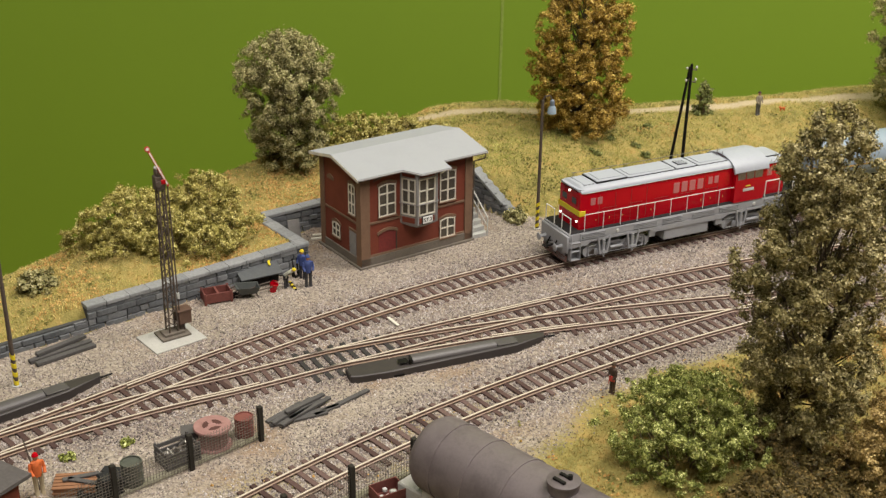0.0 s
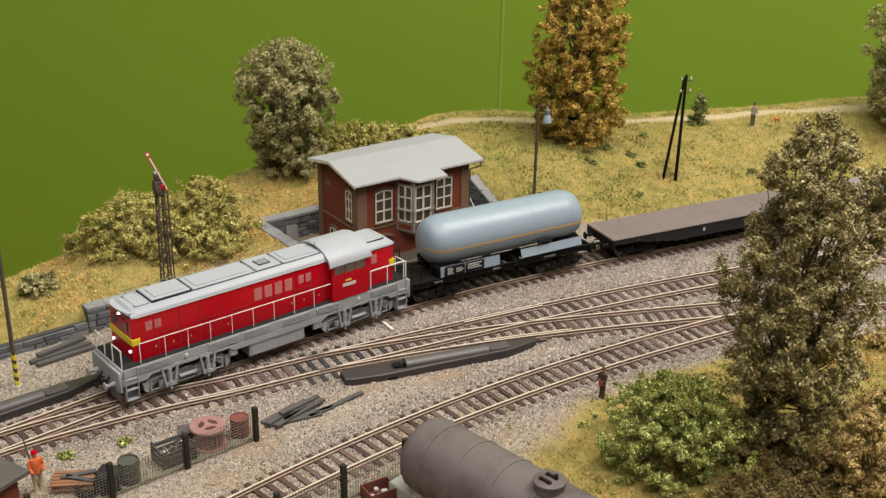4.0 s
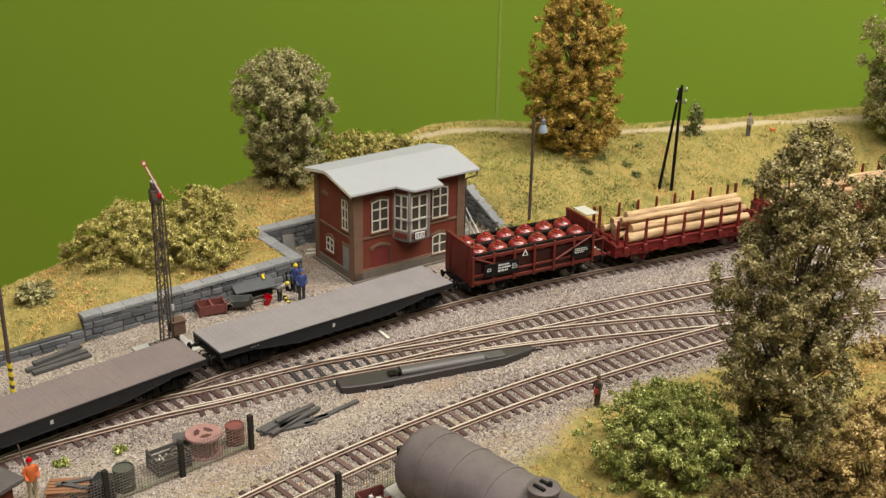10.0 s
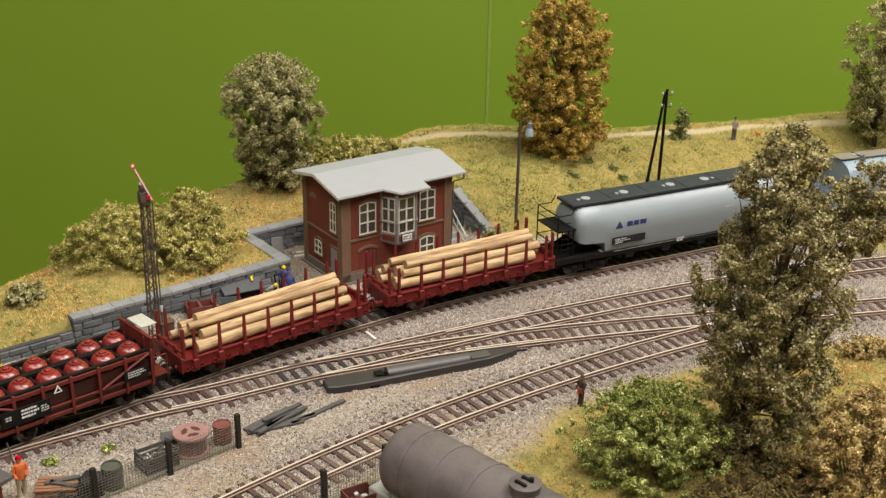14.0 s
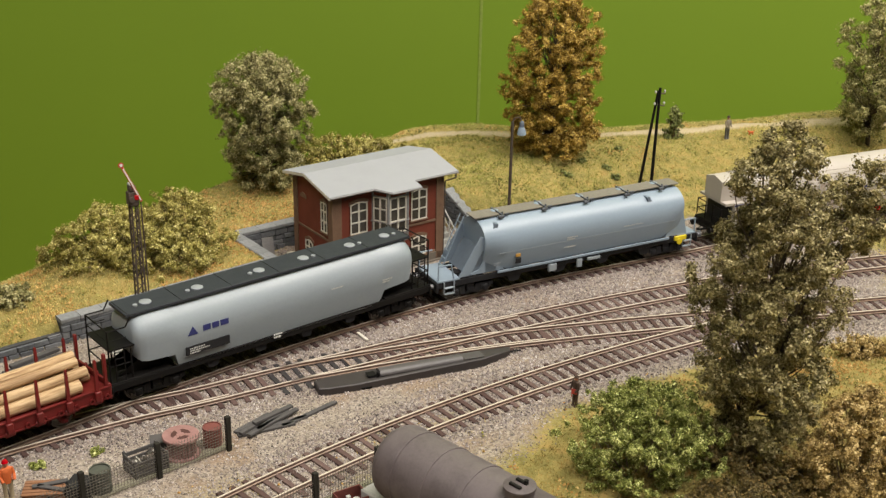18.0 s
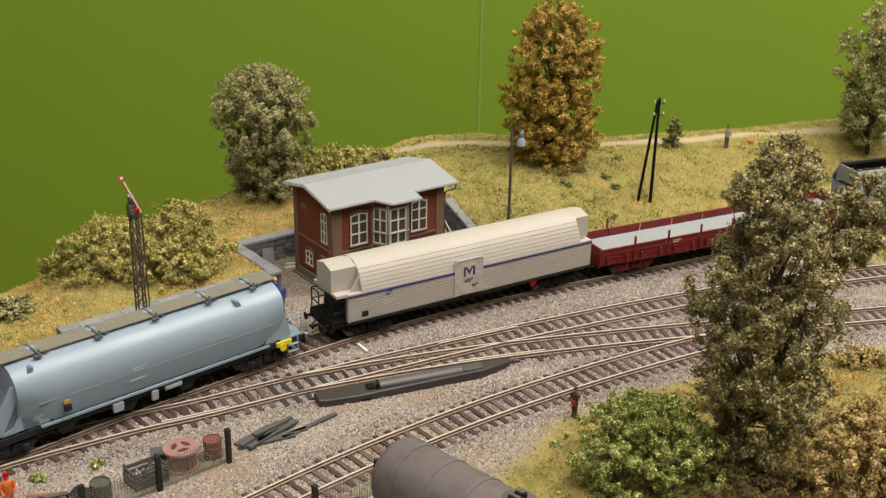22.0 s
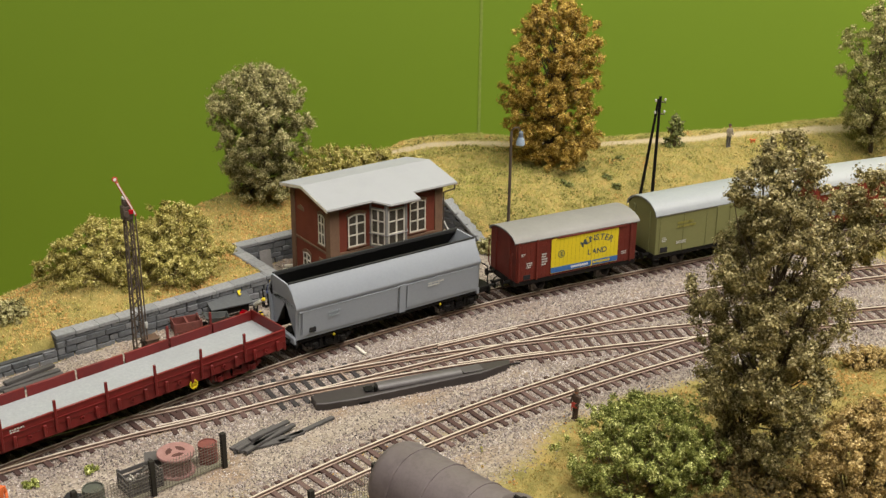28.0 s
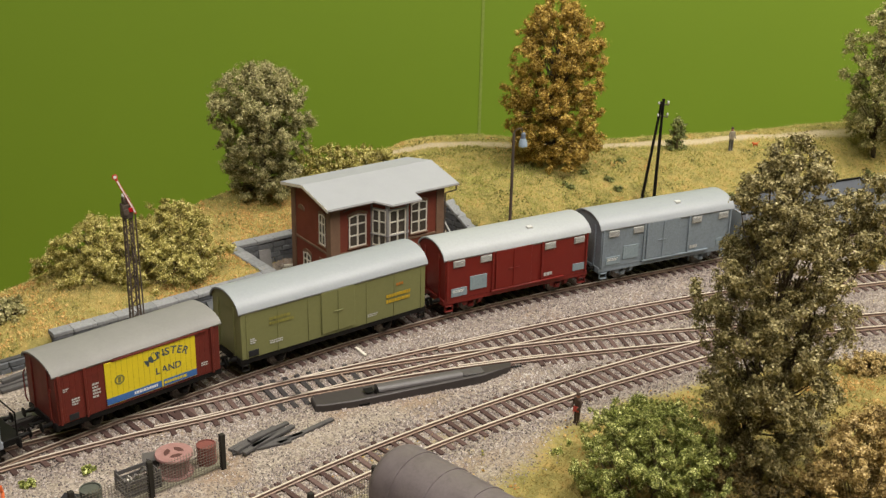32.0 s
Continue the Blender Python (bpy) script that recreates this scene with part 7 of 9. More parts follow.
def build_yellow_wagon():
    car, half, w = box_wagon("advert_box_wagon", "red-brown box wagon with a yellow advertising panel and grey roof", 2148.0, 2241.0, BROWN, worn("grey_brown_roof", (0.205, 0.20, 0.19), rough=0.6, bump=0.03, vary=0.25, stain=40, stain_amount=0.3), 39.4, 44.4, 25, 3.0)
    worn_joint = worn("dull_yellow_joint", (0.40, 0.30, 0.015), rough=0.6)
    for s in (-1, 1):
        part("advert_panel", Geo().box(-20, 31, s * w, s * (w + 0.5), 14.0, 37.4, 0.1), YELLOW, car, "bright yellow panel")
        part("advert_band", Geo().box(-20, 31, s * w, s * (w + 0.62), 14.4, 18.0), worn("band_blue", (0.04, 0.13, 0.36)), car, "blue band")
        print_bars(car, -5, s * (w + 0.65), 17.0, [13], WHITE, flip=s, h=1.4)
        print_bars(car, 12, s * (w + 0.65), 17.0, [13], YELLOW, flip=s, h=1.4)
        g = Geo()
        for k, ch in enumerate("M\u00dcNSTER"):
            a = (k - 3) * 0.175
            m = Matrix.Translation((14.5 * -s + 19 * math.sin(a), 0, 14.0 + 17.4 * math.cos(a))) @ Matrix.Rotation(a, 4, "Y")
            b = letter(ch, 5.8).moved(m)
            g.add(b.v, b.f)
        for k, ch in enumerate("LAND"):
            b = letter(ch, 5.2).moved(Matrix.Translation((14.5 * -s + (k - 1.5) * 3.9, 0, 22.2)))
            g.add(b.v, b.f)
        g.moved(Matrix.Translation((0, s * (w + 0.56), 0)) @ (Matrix.Rotation(math.pi, 4, "Z") if s > 0 else Matrix.Identity(4)))
        part("advert_lettering", g, worn("emblem_blue_grey", (0.05, 0.075, 0.09), vary=0.3), car, "arched dark blue lettering")
        part("crest", Geo().lathe([(2.7, s * (w + 0.4)), (2.7, s * (w + 0.66)), (1.9, s * (w + 0.66)), (1.9, s * (w + 0.4))], (-12.5, 0, 26.5), "y", 18).box(-13.3, -11.7, s * (w + 0.4), s * (w + 0.64), 25, 28), worn("crest_olive", (0.2, 0.2, 0.05)), car)
        part("door_rail", Geo().box(-16, 38, s * w, s * (w + 1.0), 37.4, 38.4, 0.15), BROWN, car)
        for x in np.arange(-17, 31, 3.0):
            part("plank_joint", Geo().box(x, x + 0.16, s * (w + 0.4), s * (w + 0.53), 18.1, 37.2), worn_joint, car)
        part("door_bar", Geo().box(10.5, 11.3, s * (w + 0.3), s * (w + 0.8), 14.6, 37), YELLOW, car)
        print_bars(car, -38, s * (w + 0.3), 24.5, [4, 4, 3], PRINT_GREY, flip=s, h=0.8)
        print_bars(car, -27, s * (w + 0.3), 29.0, [3.5, 3, 4, 4, 3], PRINT_GREY, flip=s, h=1.0)
        print_bars(car, -42, s * (w + 0.3), 31.0, [3, 2], PRINT_GREY, flip=s, h=0.6)
        print_bars(car, 34, s * (w + 0.3), 20.0, [4, 4], PRINT_GREY, flip=s, h=0.7)
        part("label_box", Geo().box(-40, -35, s * w, s * (w + 0.4), 13.2, 16.4, 0.1), DARK, car)
        for x in (-44, -30.5, 41):
            part("side_post", Geo().box(x - 0.7, x + 0.7, s * w, s * (w + 0.9), 12.2, 39, 0.2), BROWN, car)
        part("end_rail", Geo().tube([(-half - 0.6, s * 14, 14), (-half - 1.6, s * 14, 17), (-half - 1.6, s * 14, 30), (-half - 0.6, s * 14, 32)], 0.4), BROWN, car)


def build_green_wagon():
    car, half, w = box_wagon("green_box_wagon", "olive-green refrigerator wagon with a silver arched roof", 2254.5, 2378.5, OLIVE, SILVER, 40.4, 49.0, 36, 0)
    for s in (-1, 1):
        part("door", Geo().box(-11, 11, s * w, s * (w + 0.7), 14.2, 39.6, 0.2), OLIVE, car)
        part("door_hardware", Geo().box(-0.3, 0.3, s * (w + 0.6), s * (w + 1.0), 14.5, 39).box(-3, 3, s * (w + 0.6), s * (w + 1.1), 26, 26.8, 0.1), OLIVE, car)
        print_bars(car, 33, s * (w + 0.3), 27.0, [17, 17], worn("print_gold", (0.55, 0.36, 0.02)), flip=s, h=2.0)
        print_bars(car, 40, s * (w + 0.3), 33.0, [5], worn("print_rust", (0.42, 0.16, 0.02)), flip=s, h=1.6)
        print_bars(car, -44, s * (w + 0.3), 33.5, [13, 15], worn("print_faint", (0.26, 0.24, 0.05)), flip=s, h=1.6)
        print_bars(car, -56, s * (w + 0.3), 24.0, [3, 4, 3], PRINT_GREY, flip=s, h=0.7)
        print_bars(car, -44, s * (w + 0.3), 19.8, [8, 8], PRINT_GREY, flip=s, h=0.7)
        print_bars(car, 20, s * (w + 0.3), 18.0, [7, 6], PRINT_GREY, flip=s, h=0.6)
        part("label_box", Geo().box(-57, -51, s * w, s * (w + 0.45), 13.4, 17.0, 0.1), DARK, car)
        for x in np.linspace(-half + 4, half - 4, 7):
            part("side_post", Geo().box(x - 0.25, x + 0.25, s * w, s * (w + 0.3), 12.2, 40, 0.1), OLIVE, car)
        part("corner_step", steps_geo(half - 3, s * 15, 5.5, 12, 4), BLACK, car)
        part("corner_step", steps_geo(-half + 3, s * 15, 5.5, 12, 4), BLACK, car)


def build_vented_wagon(front, rear, body, name, label, white):
    car, half, w = box_wagon(name, label, front, rear, body, PALE_ROOF if white else SILVER, 39.4, 47.6, 32, 0, body)
    vent = worn("vent_grey_" + name, (0.46, 0.46, 0.44), rough=0.5)
    panel = worn("panel_blue_grey", (0.24, 0.30, 0.33), rough=0.5)
    for s in (-1, 1):
        for x in (-half + 6, -half + 25, half - 34, half - 12):
            g = Geo().box(x, x + 8, s * w, s * (w + 0.5), 33.2, 37.6, 0.1)
            for k in range(4):
                g.box(x + 0.5, x + 7.5, s * (w + 0.4), s * (w + 0.9), 33.8 + k * 0.95, 34.3 + k * 0.95)
            part("vent", g, vent, car, "pale louvred vent")
        part("door", Geo().box(-17, 9, s * w, s * (w + 0.8), 13.6, 38.8, 0.2), body, car)
        part("door_bar", Geo().box(-4.4, -3.6, s * (w + 0.7), s * (w + 1.2), 14, 38.4).box(-8, 0, s * (w + 0.7), s * (w + 1.1), 25.4, 26.2, 0.1), body, car)
        part("door_rail", Geo().box(-20, 34, s * w, s * (w + 1.2), 12.4, 13.4, 0.1), body, car)
        part("notice_panel", Geo().box(-half + 18, -half + 30, s * w, s * (w + 0.4), 16.4, 25.6, 0.1), panel, car)
        part("notice_panel", Geo().box(-half + 5, -half + 16, s * w, s * (w + 0.4), 14.2, 19.6, 0.1), panel, car)
        part("notice_panel", Geo().box(half - 12, half - 3, s * w, s * (w + 0.4), 14.6, 19.4, 0.1), panel, car)
        print_bars(car, half - 34, s * (w + 0.3), 17.6, [6], PRINT_GREY, flip=s, h=2.2)
        print_bars(car, -half + 6, s * (w + 0.5), 18.6, [8, 7], WHITE, flip=s, h=0.6)
        for d in (-1, 1):
            for e in (-7, 7):
                part("guard_bracket", Geo().prism([(d * 32 + e - 3, 12.4), (d * 32 + e + 3, 12.4), (d * 32 + e * 0.75 + 0.8, 6.4), (d * 32 + e * 0.75 - 0.8, 6.4)], s * 13.4, s * 14.4, "y"), body, car)
            part("corner_step", steps_geo(d * (half - 4), s * 15, 5.0, 12, 5), body, car)
        for x in (-half + 2, -half + 34, half - 36, half - 2):
            part("side_post", Geo().box(x - 0.6, x + 0.6, s * w, s * (w + 0.9), 12.2, 39, 0.15), body, car)
    part("roof_mark", Geo().box(10, 14, -9, -6, 46.0, 47.4, 0.2), PRINT_GREY, car)


def build_last_wagon():
    car, half = vehicle("open_wagon", "dark grey open wagon with a black rim behind the others", "open wagon", 2624, 2764, 46)
    for s in (-1, 1):
        part("side_wall", Geo().box(-half, half, s * 15.0, s * 16.2, 14, 32, 0.3), HOPPER_GREY, car)
        part("rim", Geo().box(-half, half, s * 14.8, s * 16.6, 32, 33.4, 0.3), BLACK, car)
        for x in np.linspace(-half + 4, half - 4, 8):
            part("side_post", Geo().box(x - 0.8, x + 0.8, s * 16, s * 17, 12, 32.6, 0.2), HOPPER_GREY, car)
    for x in (-half, half - 1.2):
        part("end_wall", Geo().box(x, x + 1.2, -16.2, 16.2, 12, 33.4, 0.3), HOPPER_GREY, car)
    part("floor", Geo().box(-half + 1, half - 1, -15, 15, 13, 15), DARK, car)
    frame_common(car, half, 9.8, 13.4)
    brake_gear(car, -22, 22)
    for x in (-46, 46):
        bogie(car, x, BLACK, 21)
    ends(car, half)


PALE_ROOF = worn("pale_grey_roof", (0.33, 0.348, 0.36), rough=0.5, stain=50, stain_amount=0.15, bump=0.02, vary=0.3)
RED_POT = worn("glossy_pot_red", (0.24, 0.022, 0.02), (0.10, 0.012, 0.012), rough=0.22, stain=5, stain_amount=0.7, bump=0.05, gloss=0.8)
build_loco()
build_tank_wagon()
build_flat_wagon(418, 578, DECK, "flat wagon with a worn brown-grey plank deck")
build_flat_wagon(588.5, 745.5, worn("grey_deck", (0.215, 0.195, 0.20), (0.155, 0.14, 0.143), rough=0.75, grain=0.9, bump=0.2, vary=0.5), "flat wagon with a grey plank deck")
build_acid_wagon()
build_log_wagon(869, 992, 3)
build_log_wagon(1007, 1131, 4)
build_silo_wagon()
build_blue_silo()
build_cream_wagon()
build_low_wagon()
build_coal_hopper()
build_yellow_wagon()
build_green_wagon()
build_vented_wagon(2393, 2499, worn("wagon_red", (0.165, 0.012, 0.008), rough=0.42, stain_amount=0.3, vary=0.4), "vented_box_wagon", "dark red box wagon with pale vents and a pale grey roof", True)
build_vented_wagon(2508, 2614, worn("wagon_blue_grey", (0.20, 0.24, 0.275), rough=0.5, stain_amount=0.3), "vented_box_wagon", "blue-grey box wagon with pale vents and a silver roof", False)
build_last_wagon()


# ---- signal box ----
BRICK = worn("red_brick_paint", (0.168, 0.032, 0.014), (0.105, 0.023, 0.011), rough=0.75, grain=0.7, stain=14, stain_amount=0.5, bump=0.3)
TRIM = worn("brown_stone_trim", (0.185, 0.105, 0.062), (0.10, 0.06, 0.04), rough=0.8, grain=0.8, stain=10, bump=0.35)
PLINTH = worn("grey_brown_plinth", (0.15, 0.125, 0.10), (0.08, 0.07, 0.06), rough=0.85, grain=0.9, stain=12, bump=0.4)
CONCRETE = worn("pale_concrete", (0.42, 0.41, 0.38), (0.30, 0.29, 0.27), rough=0.9, grain=0.7, stain=15, bump=0.2)
STAIR_GREY = worn("grey_stair_stone", (0.40, 0.40, 0.38), (0.26, 0.26, 0.25), rough=0.85, grain=0.8, stain=8, bump=0.3)
TIMBER_GREY = worn("grey_painted_timber", (0.26, 0.25, 0.245), (0.17, 0.16, 0.16), rough=0.7, grain=0.8, stain=9, bump=0.2)
FELT = worn("pale_grey_roof_felt", (0.30, 0.31, 0.33), (0.255, 0.262, 0.275), rough=0.8, grain=0.7, stain=35, stain_amount=0.4, bump=0.06, vary=0.4)
FRAME_WHITE = worn("cream_window_paint", (0.66, 0.62, 0.53), rough=0.6, stain=6, stain_amount=0.2, bump=0.05)
PANE = worn("dark_room_glass", (0.075, 0.065, 0.052), rough=0.12, stain=8, stain_amount=0.3, bump=0.0)
IRON = worn("brown_black_iron", (0.085, 0.062, 0.047), rough=0.7, stain=5)
ST = worn("slate_grey_stone", (0.145, 0.15, 0.155), rough=0.85)


def facing(g, axis, at_):
    """Geometry drawn flat as (x along, y out of the wall, z up) set on the front (axis x) or the left end (axis y)."""
    if axis == "y":
        g.v = [(at_ + y, 49.0 - x, z) for x, y, z in g.v]
    else:
        g.v = [(x, at_ + y, z) for x, y, z in g.v]
    return g


def arch_pts(x0, x1, z0, z1, rise, n=7):
    c = [(x0, z0), (x1, z0)]
    return c + [(x1 + (x0 - x1) * k / n, z1 - rise + rise * math.sin(math.pi * k / n)) for k in range(n + 1)]


def window(parent, axis, base, x0, x1, z0, z1, cols, rows, arched=True, hood=True):
    rise = 1.5 if arched else 0.0
    w = part("window", facing(Geo().prism(arch_pts(x0, x1, z0, z1, rise), -0.35, 0.1, "y"), axis, base), PANE, parent, "dark window with cream glazing bars")
    bar = 0.8
    fr = Geo().box(x0, x0 + bar, -0.75, -0.2, z0, z1 - rise * 0.6).box(x1 - bar, x1, -0.75, -0.2, z0, z1 - rise * 0.6).box(x0, x1, -0.8, -0.2, z0, z0 + bar)
    n = 6
    for k in range(n):
        xa, xb = x0 + (x1 - x0) * k / n, x0 + (x1 - x0) * (k + 1) / n
        za, zb = [z1 - rise + rise * math.sin(math.pi * q / n) for q in (k, k + 1)]
        fr.loft([[(x, -0.75, z - bar), (x, -0.2, z - bar), (x, -0.2, z), (x, -0.75, z)] for x, z in ((xa, za), (xb, zb))])
    part("window_frame", facing(fr, axis, base), FRAME_WHITE, w)
    for k in range(1, cols):
        x = x0 + (x1 - x0) * k / cols
        part("mullion", facing(Geo().box(x - 0.55, x + 0.55, -0.7, -0.2, z0, z1 - 0.3), axis, base), FRAME_WHITE, w)
    for k in range(1, rows):
        z = z0 + (z1 - z0) * (k / rows if rows < 3 else (0.36, 0.70)[k - 1])
        part("glazing_bar", facing(Geo().box(x0, x1, -0.68, -0.2, z - 0.45, z + 0.45), axis, base), FRAME_WHITE, w)
    part("window_sill", facing(Geo().box(x0 - 0.8, x1 + 0.8, -1.3, 0, z0 - 0.9, z0, 0.15), axis, base), TRIM, w)
    if hood:
        pts = [(x0 - 0.9 + (x1 - x0 + 1.8) * q / n, z1 - rise + (rise + 0.4) * math.sin(math.pi * q / n)) for q in range(n + 1)]
        g = Geo().loft([[(x, -0.6, z), (x, 0.1, z), (x, 0.1, z + 1.9), (x, -0.6, z + 1.9)] for x, z in pts])
        part("window_arch", facing(g, axis, base), TRIM, w)
    return w


def build_signal_box():
    house = thing("signal_box", "two-storey red brick signal box with brown pilasters and grey roof", "signal box", -52.6, 689.8, 0, 35.4)
    L, D = 84.5, 49.0
    part("base_slab", Geo().box(-2.2, L + 2.2, -2.2, D + 2.2, -3.6, -1.9, 0.2), PLINTH, house, "grey base slab")
    part("plinth", Geo().box(-0.8, L + 0.8, -0.8, D + 0.8, -2.2, 3.4, 0.3), PLINTH, house, "weathered grey-brown plinth")
    zt = lambda y: 58.4 + 6.6 * (1 - abs(y - 26) / 30)
    body = Geo().loft([[(x, 0, 3), (x, 0, zt(0)), (x, 26, zt(26)), (x, D, zt(D)), (x, D, 3)] for x in (0.0, L)])
    part("wall", body, BRICK, house, "dark red brick walls")
    for x0, x1 in ((-0.7, 6.0), (L - 5.4, L + 0.7)):
        part("pilaster", Geo().box(x0, x1, -0.8, 4, -1.9, 58, 0.2), TRIM, house)
    for y0, y1 in ((-0.75, 5.0), (D - 4.4, D + 0.7)):
        part("pilaster", Geo().box(-0.85, 3, y0, y1, -1.9, zt(min(max(y0, 0), D)) - 0.4, 0.2), TRIM, house)
    part("pilaster", Geo().box(L - 3, L + 0.8, D - 4, D + 0.7, -1.9, 58, 0.2), TRIM, house)
    for z0, z1 in ((25.4, 27.0),):
        part("string_course", Geo().box(6, L - 5.4, -0.65, 0.2, z0, z1, 0.15), TRIM, house)
        part("string_course", Geo().box(-0.65, 0.2, 5, D - 4.4, z0, z1, 0.15), TRIM, house)
    part("string_course", Geo().box(6, L - 5.4, -0.55, 0.2, 3.4, 4.8, 0.1), TRIM, house)
    part("string_course", Geo().box(6, L - 5.4, -0.6, 0.2, 55.4, 57.4, 0.1), TRIM, house)
    window(house, "x", 0, 12.4, 25.2, 29.2, 50.8, 2, 3)
    window(house, "x", 0, 59.0, 71.6, 29.2, 50.8, 2, 3)
    window(house, "x", 0, 59.4, 71.4, 3.8, 17.6, 2, 2)
    # blocked archway
    arch = part("blind_arch", Geo().prism(arch_pts(12.4, 26.0, 4.8, 18.6, 2.0), -0.15, 0.1, "y"), worn("arch_red", (0.16, 0.02, 0.016), rough=0.75), house, "red boarded archway")
    g = Geo()
    for k in range(8):
        a, b = [(11.6 + 15.2 * q / 8, 17.0 + 2.2 * math.sin(math.pi * q / 8)) for q in (k, k + 1)]
        g.loft([[(x, -0.7, z), (x, 0.1, z), (x, 0.1, z + 2.0), (x, -0.7, z + 2.0)] for x, z in (a, b)])
    part("arch_stones", g, TRIM, arch)
    part("arch_edge", Geo().box(25.4, 26.0, -0.5, 0.1, 4.8, 17.2), PANE, arch)
    # left end: u runs from the back corner to the front
    window(house, "y", 0, 34.6, 42.4, 30.5, 51.0, 2, 3)
    window(house, "y", 0, 13.8, 23.4, 8.6, 18.6, 2, 2)
    door = part("door", facing(Geo().box(34.8, 42.6, -0.5, 0.1, -1.8, 19.0, 0.1), "y", 0), TIMBER_GREY, house, "narrow grey timber door")
    part("door_arch", facing(Geo().box(34.0, 43.4, -0.7, 0.1, 19.0, 21.0, 0.3), "y", 0), TRIM, door)
    part("door_handle", facing(Geo().box(35.6, 36.2, -1.0, -0.5, 8, 9.2), "y", 0), STEEL, door)
    part("blind_window", facing(Geo().prism(arch_pts(8, 16, 46, 49.5, 1.6), -0.5, 0.1, "y"), "y", 0), TRIM, house)
    # bay window
    bay = [(29.0, 0.5), (34.8, -10.4), (49.6, -10.4), (55.6, 0.5)]
    ring = lambda z, k=1.0: [(42.3 + (x - 42.3) * k, 0.5 + (y - 0.5) * k, z) for x, y in bay]
    b = part("bay", Geo().loft([ring(17.6, 0.45), ring(21.4, 0.97), ring(22.6, 1.0), ring(27.6, 1.0)]), TIMBER_GREY, house, "grey timber bay window")
    part("bay_pane", Geo().loft([ring(27.6, 0.965), ring(57.4, 0.965)]), PANE, b)
    part("bay_head", Geo().loft([ring(52.6, 1.02), ring(57.6, 1.02)]), TIMBER_GREY, b)
    for (xa, ya), (xb, yb), n in ((bay[0], bay[1], 2), (bay[1], bay[2], 2), (bay[2], bay[3], 2)):
        d = Vector((xb - xa, yb - ya))
        m = Matrix.Translation((xa, ya, 0)) @ Matrix.Rotation(math.atan2(d.y, d.x), 4, "Z")
        w = d.length
        for u in (0, w):
            part("bay_post", Geo().box(u - 0.75, u + 0.75, -0.5, 0.9, 22, 57, 0.2).moved(m), TIMBER_GREY, b)
        part("bay_panel", Geo().box(1.6, w - 1.6, -0.25, 0.3, 22.9, 26.6, 0.1).moved(m), BRICK, b)
        part("bay_panel", Geo().box(1.6, w - 1.6, -0.35, 0.3, 53.6, 55.8, 0.1).moved(m), BRICK, b)
        sash = Geo().box(1.2, 1.9, -0.35, 0.5, 28, 52.6).box(w - 1.9, w - 1.2, -0.35, 0.5, 28, 52.6).box(1.2, w - 1.2, -0.35, 0.5, 28, 28.9).box(1.2, w - 1.2, -0.35, 0.5, 51.8, 52.6)
        part("sash", sash.moved(m), FRAME_WHITE, b)
        part("mullion", Geo().box(w / 2 - 0.55, w / 2 + 0.55, -0.3, 0.5, 28, 52.6).moved(m), FRAME_WHITE, b)
        for z in (36.4, 44.6):
            part("glazing_bar", Geo().box(1.2, w - 1.2, -0.28, 0.5, z - 0.35, z + 0.35).moved(m), FRAME_WHITE, b)
        part("bay_rail", Geo().tube([(-0.6, -1.0, 36), (w + 0.6, -1.0, 36)], 0.28).moved(m), TIMBER_GREY, b)
    sign = part("sign", Geo().box(38.6, 46.0, -11.5, -10.6, 22.6, 27.4, 0.15), WHITE, house, "small white name board")
    part("sign_edge", Geo().box(38.2, 46.4, -11.3, -10.7, 22.2, 27.8, 0.1), DARK, sign)
    cu = bpy.data.curves.new("sign_text", "FONT")
    cu.body, cu.size, cu.extrude, cu.align_x, cu.align_y = "ST.2", 3.6 * MM, 0.05 * MM, "CENTER", "CENTER"
    tmp = bpy.data.objects.new("sign_text", cu)
    me = bpy.data.meshes.new_from_object(tmp)
    bpy.data.objects.remove(tmp)
    me.materials.clear()
    me.materials.append(BLACK)
    part("sign_text", me, None, sign, at=pose(42.3 * MM, -11.56 * MM, 25.0 * MM, 90, 0, 0))
    # roof, with its extension over the bay
    rz = lambda y: 59.3 + 0.215 * (y + 5) if y <= 27 else 66.18 - 0.2 * (y - 27)
    front = [(-5.2, -5), (27.5, -5), (36.0, -13.6), (58.5, -13.6), (58.5, -5), (93.5, -5), (93.5, 27), (-5.2, 27)]
    top = [(x, y, rz(y)) for x, y in front]
    roof = Geo()
    n = len(top)
    roof.add(top + [(x, y, z - 1.0) for x, y, z in top], [tuple(range(n)), tuple(range(2 * n - 1, n - 1, -1))] + [(i, (i + 1) % n, n + (i + 1) % n, n + i) for i in range(n)])
    back = [(-5.2, 27), (93.5, 27), (93.5, 55), (-5.2, 55)]
    tb = [(x, y, rz(y)) for x, y in back]
    roof.add(tb + [(x, y, z - 1.0) for x, y, z in tb], [(0, 1, 2, 3), (7, 6, 5, 4), (1, 5, 6, 2), (2, 6, 7, 3), (3, 7, 4, 0)])
    part("roof", roof, FELT, house, "pale grey felt roof with a shallow ridge", smooth=False)
    edge = Geo()
    for (xa, ya), (xb, yb) in zip(front[:6], front[1:6]):
        edge.tube([(xa, ya - 0.15, rz(ya) - 0.9), (xb, yb - 0.15, rz(yb) - 0.9)], 0.55, 6)
    part("gutter", edge, TIMBER_GREY, house, "thin grey gutter")
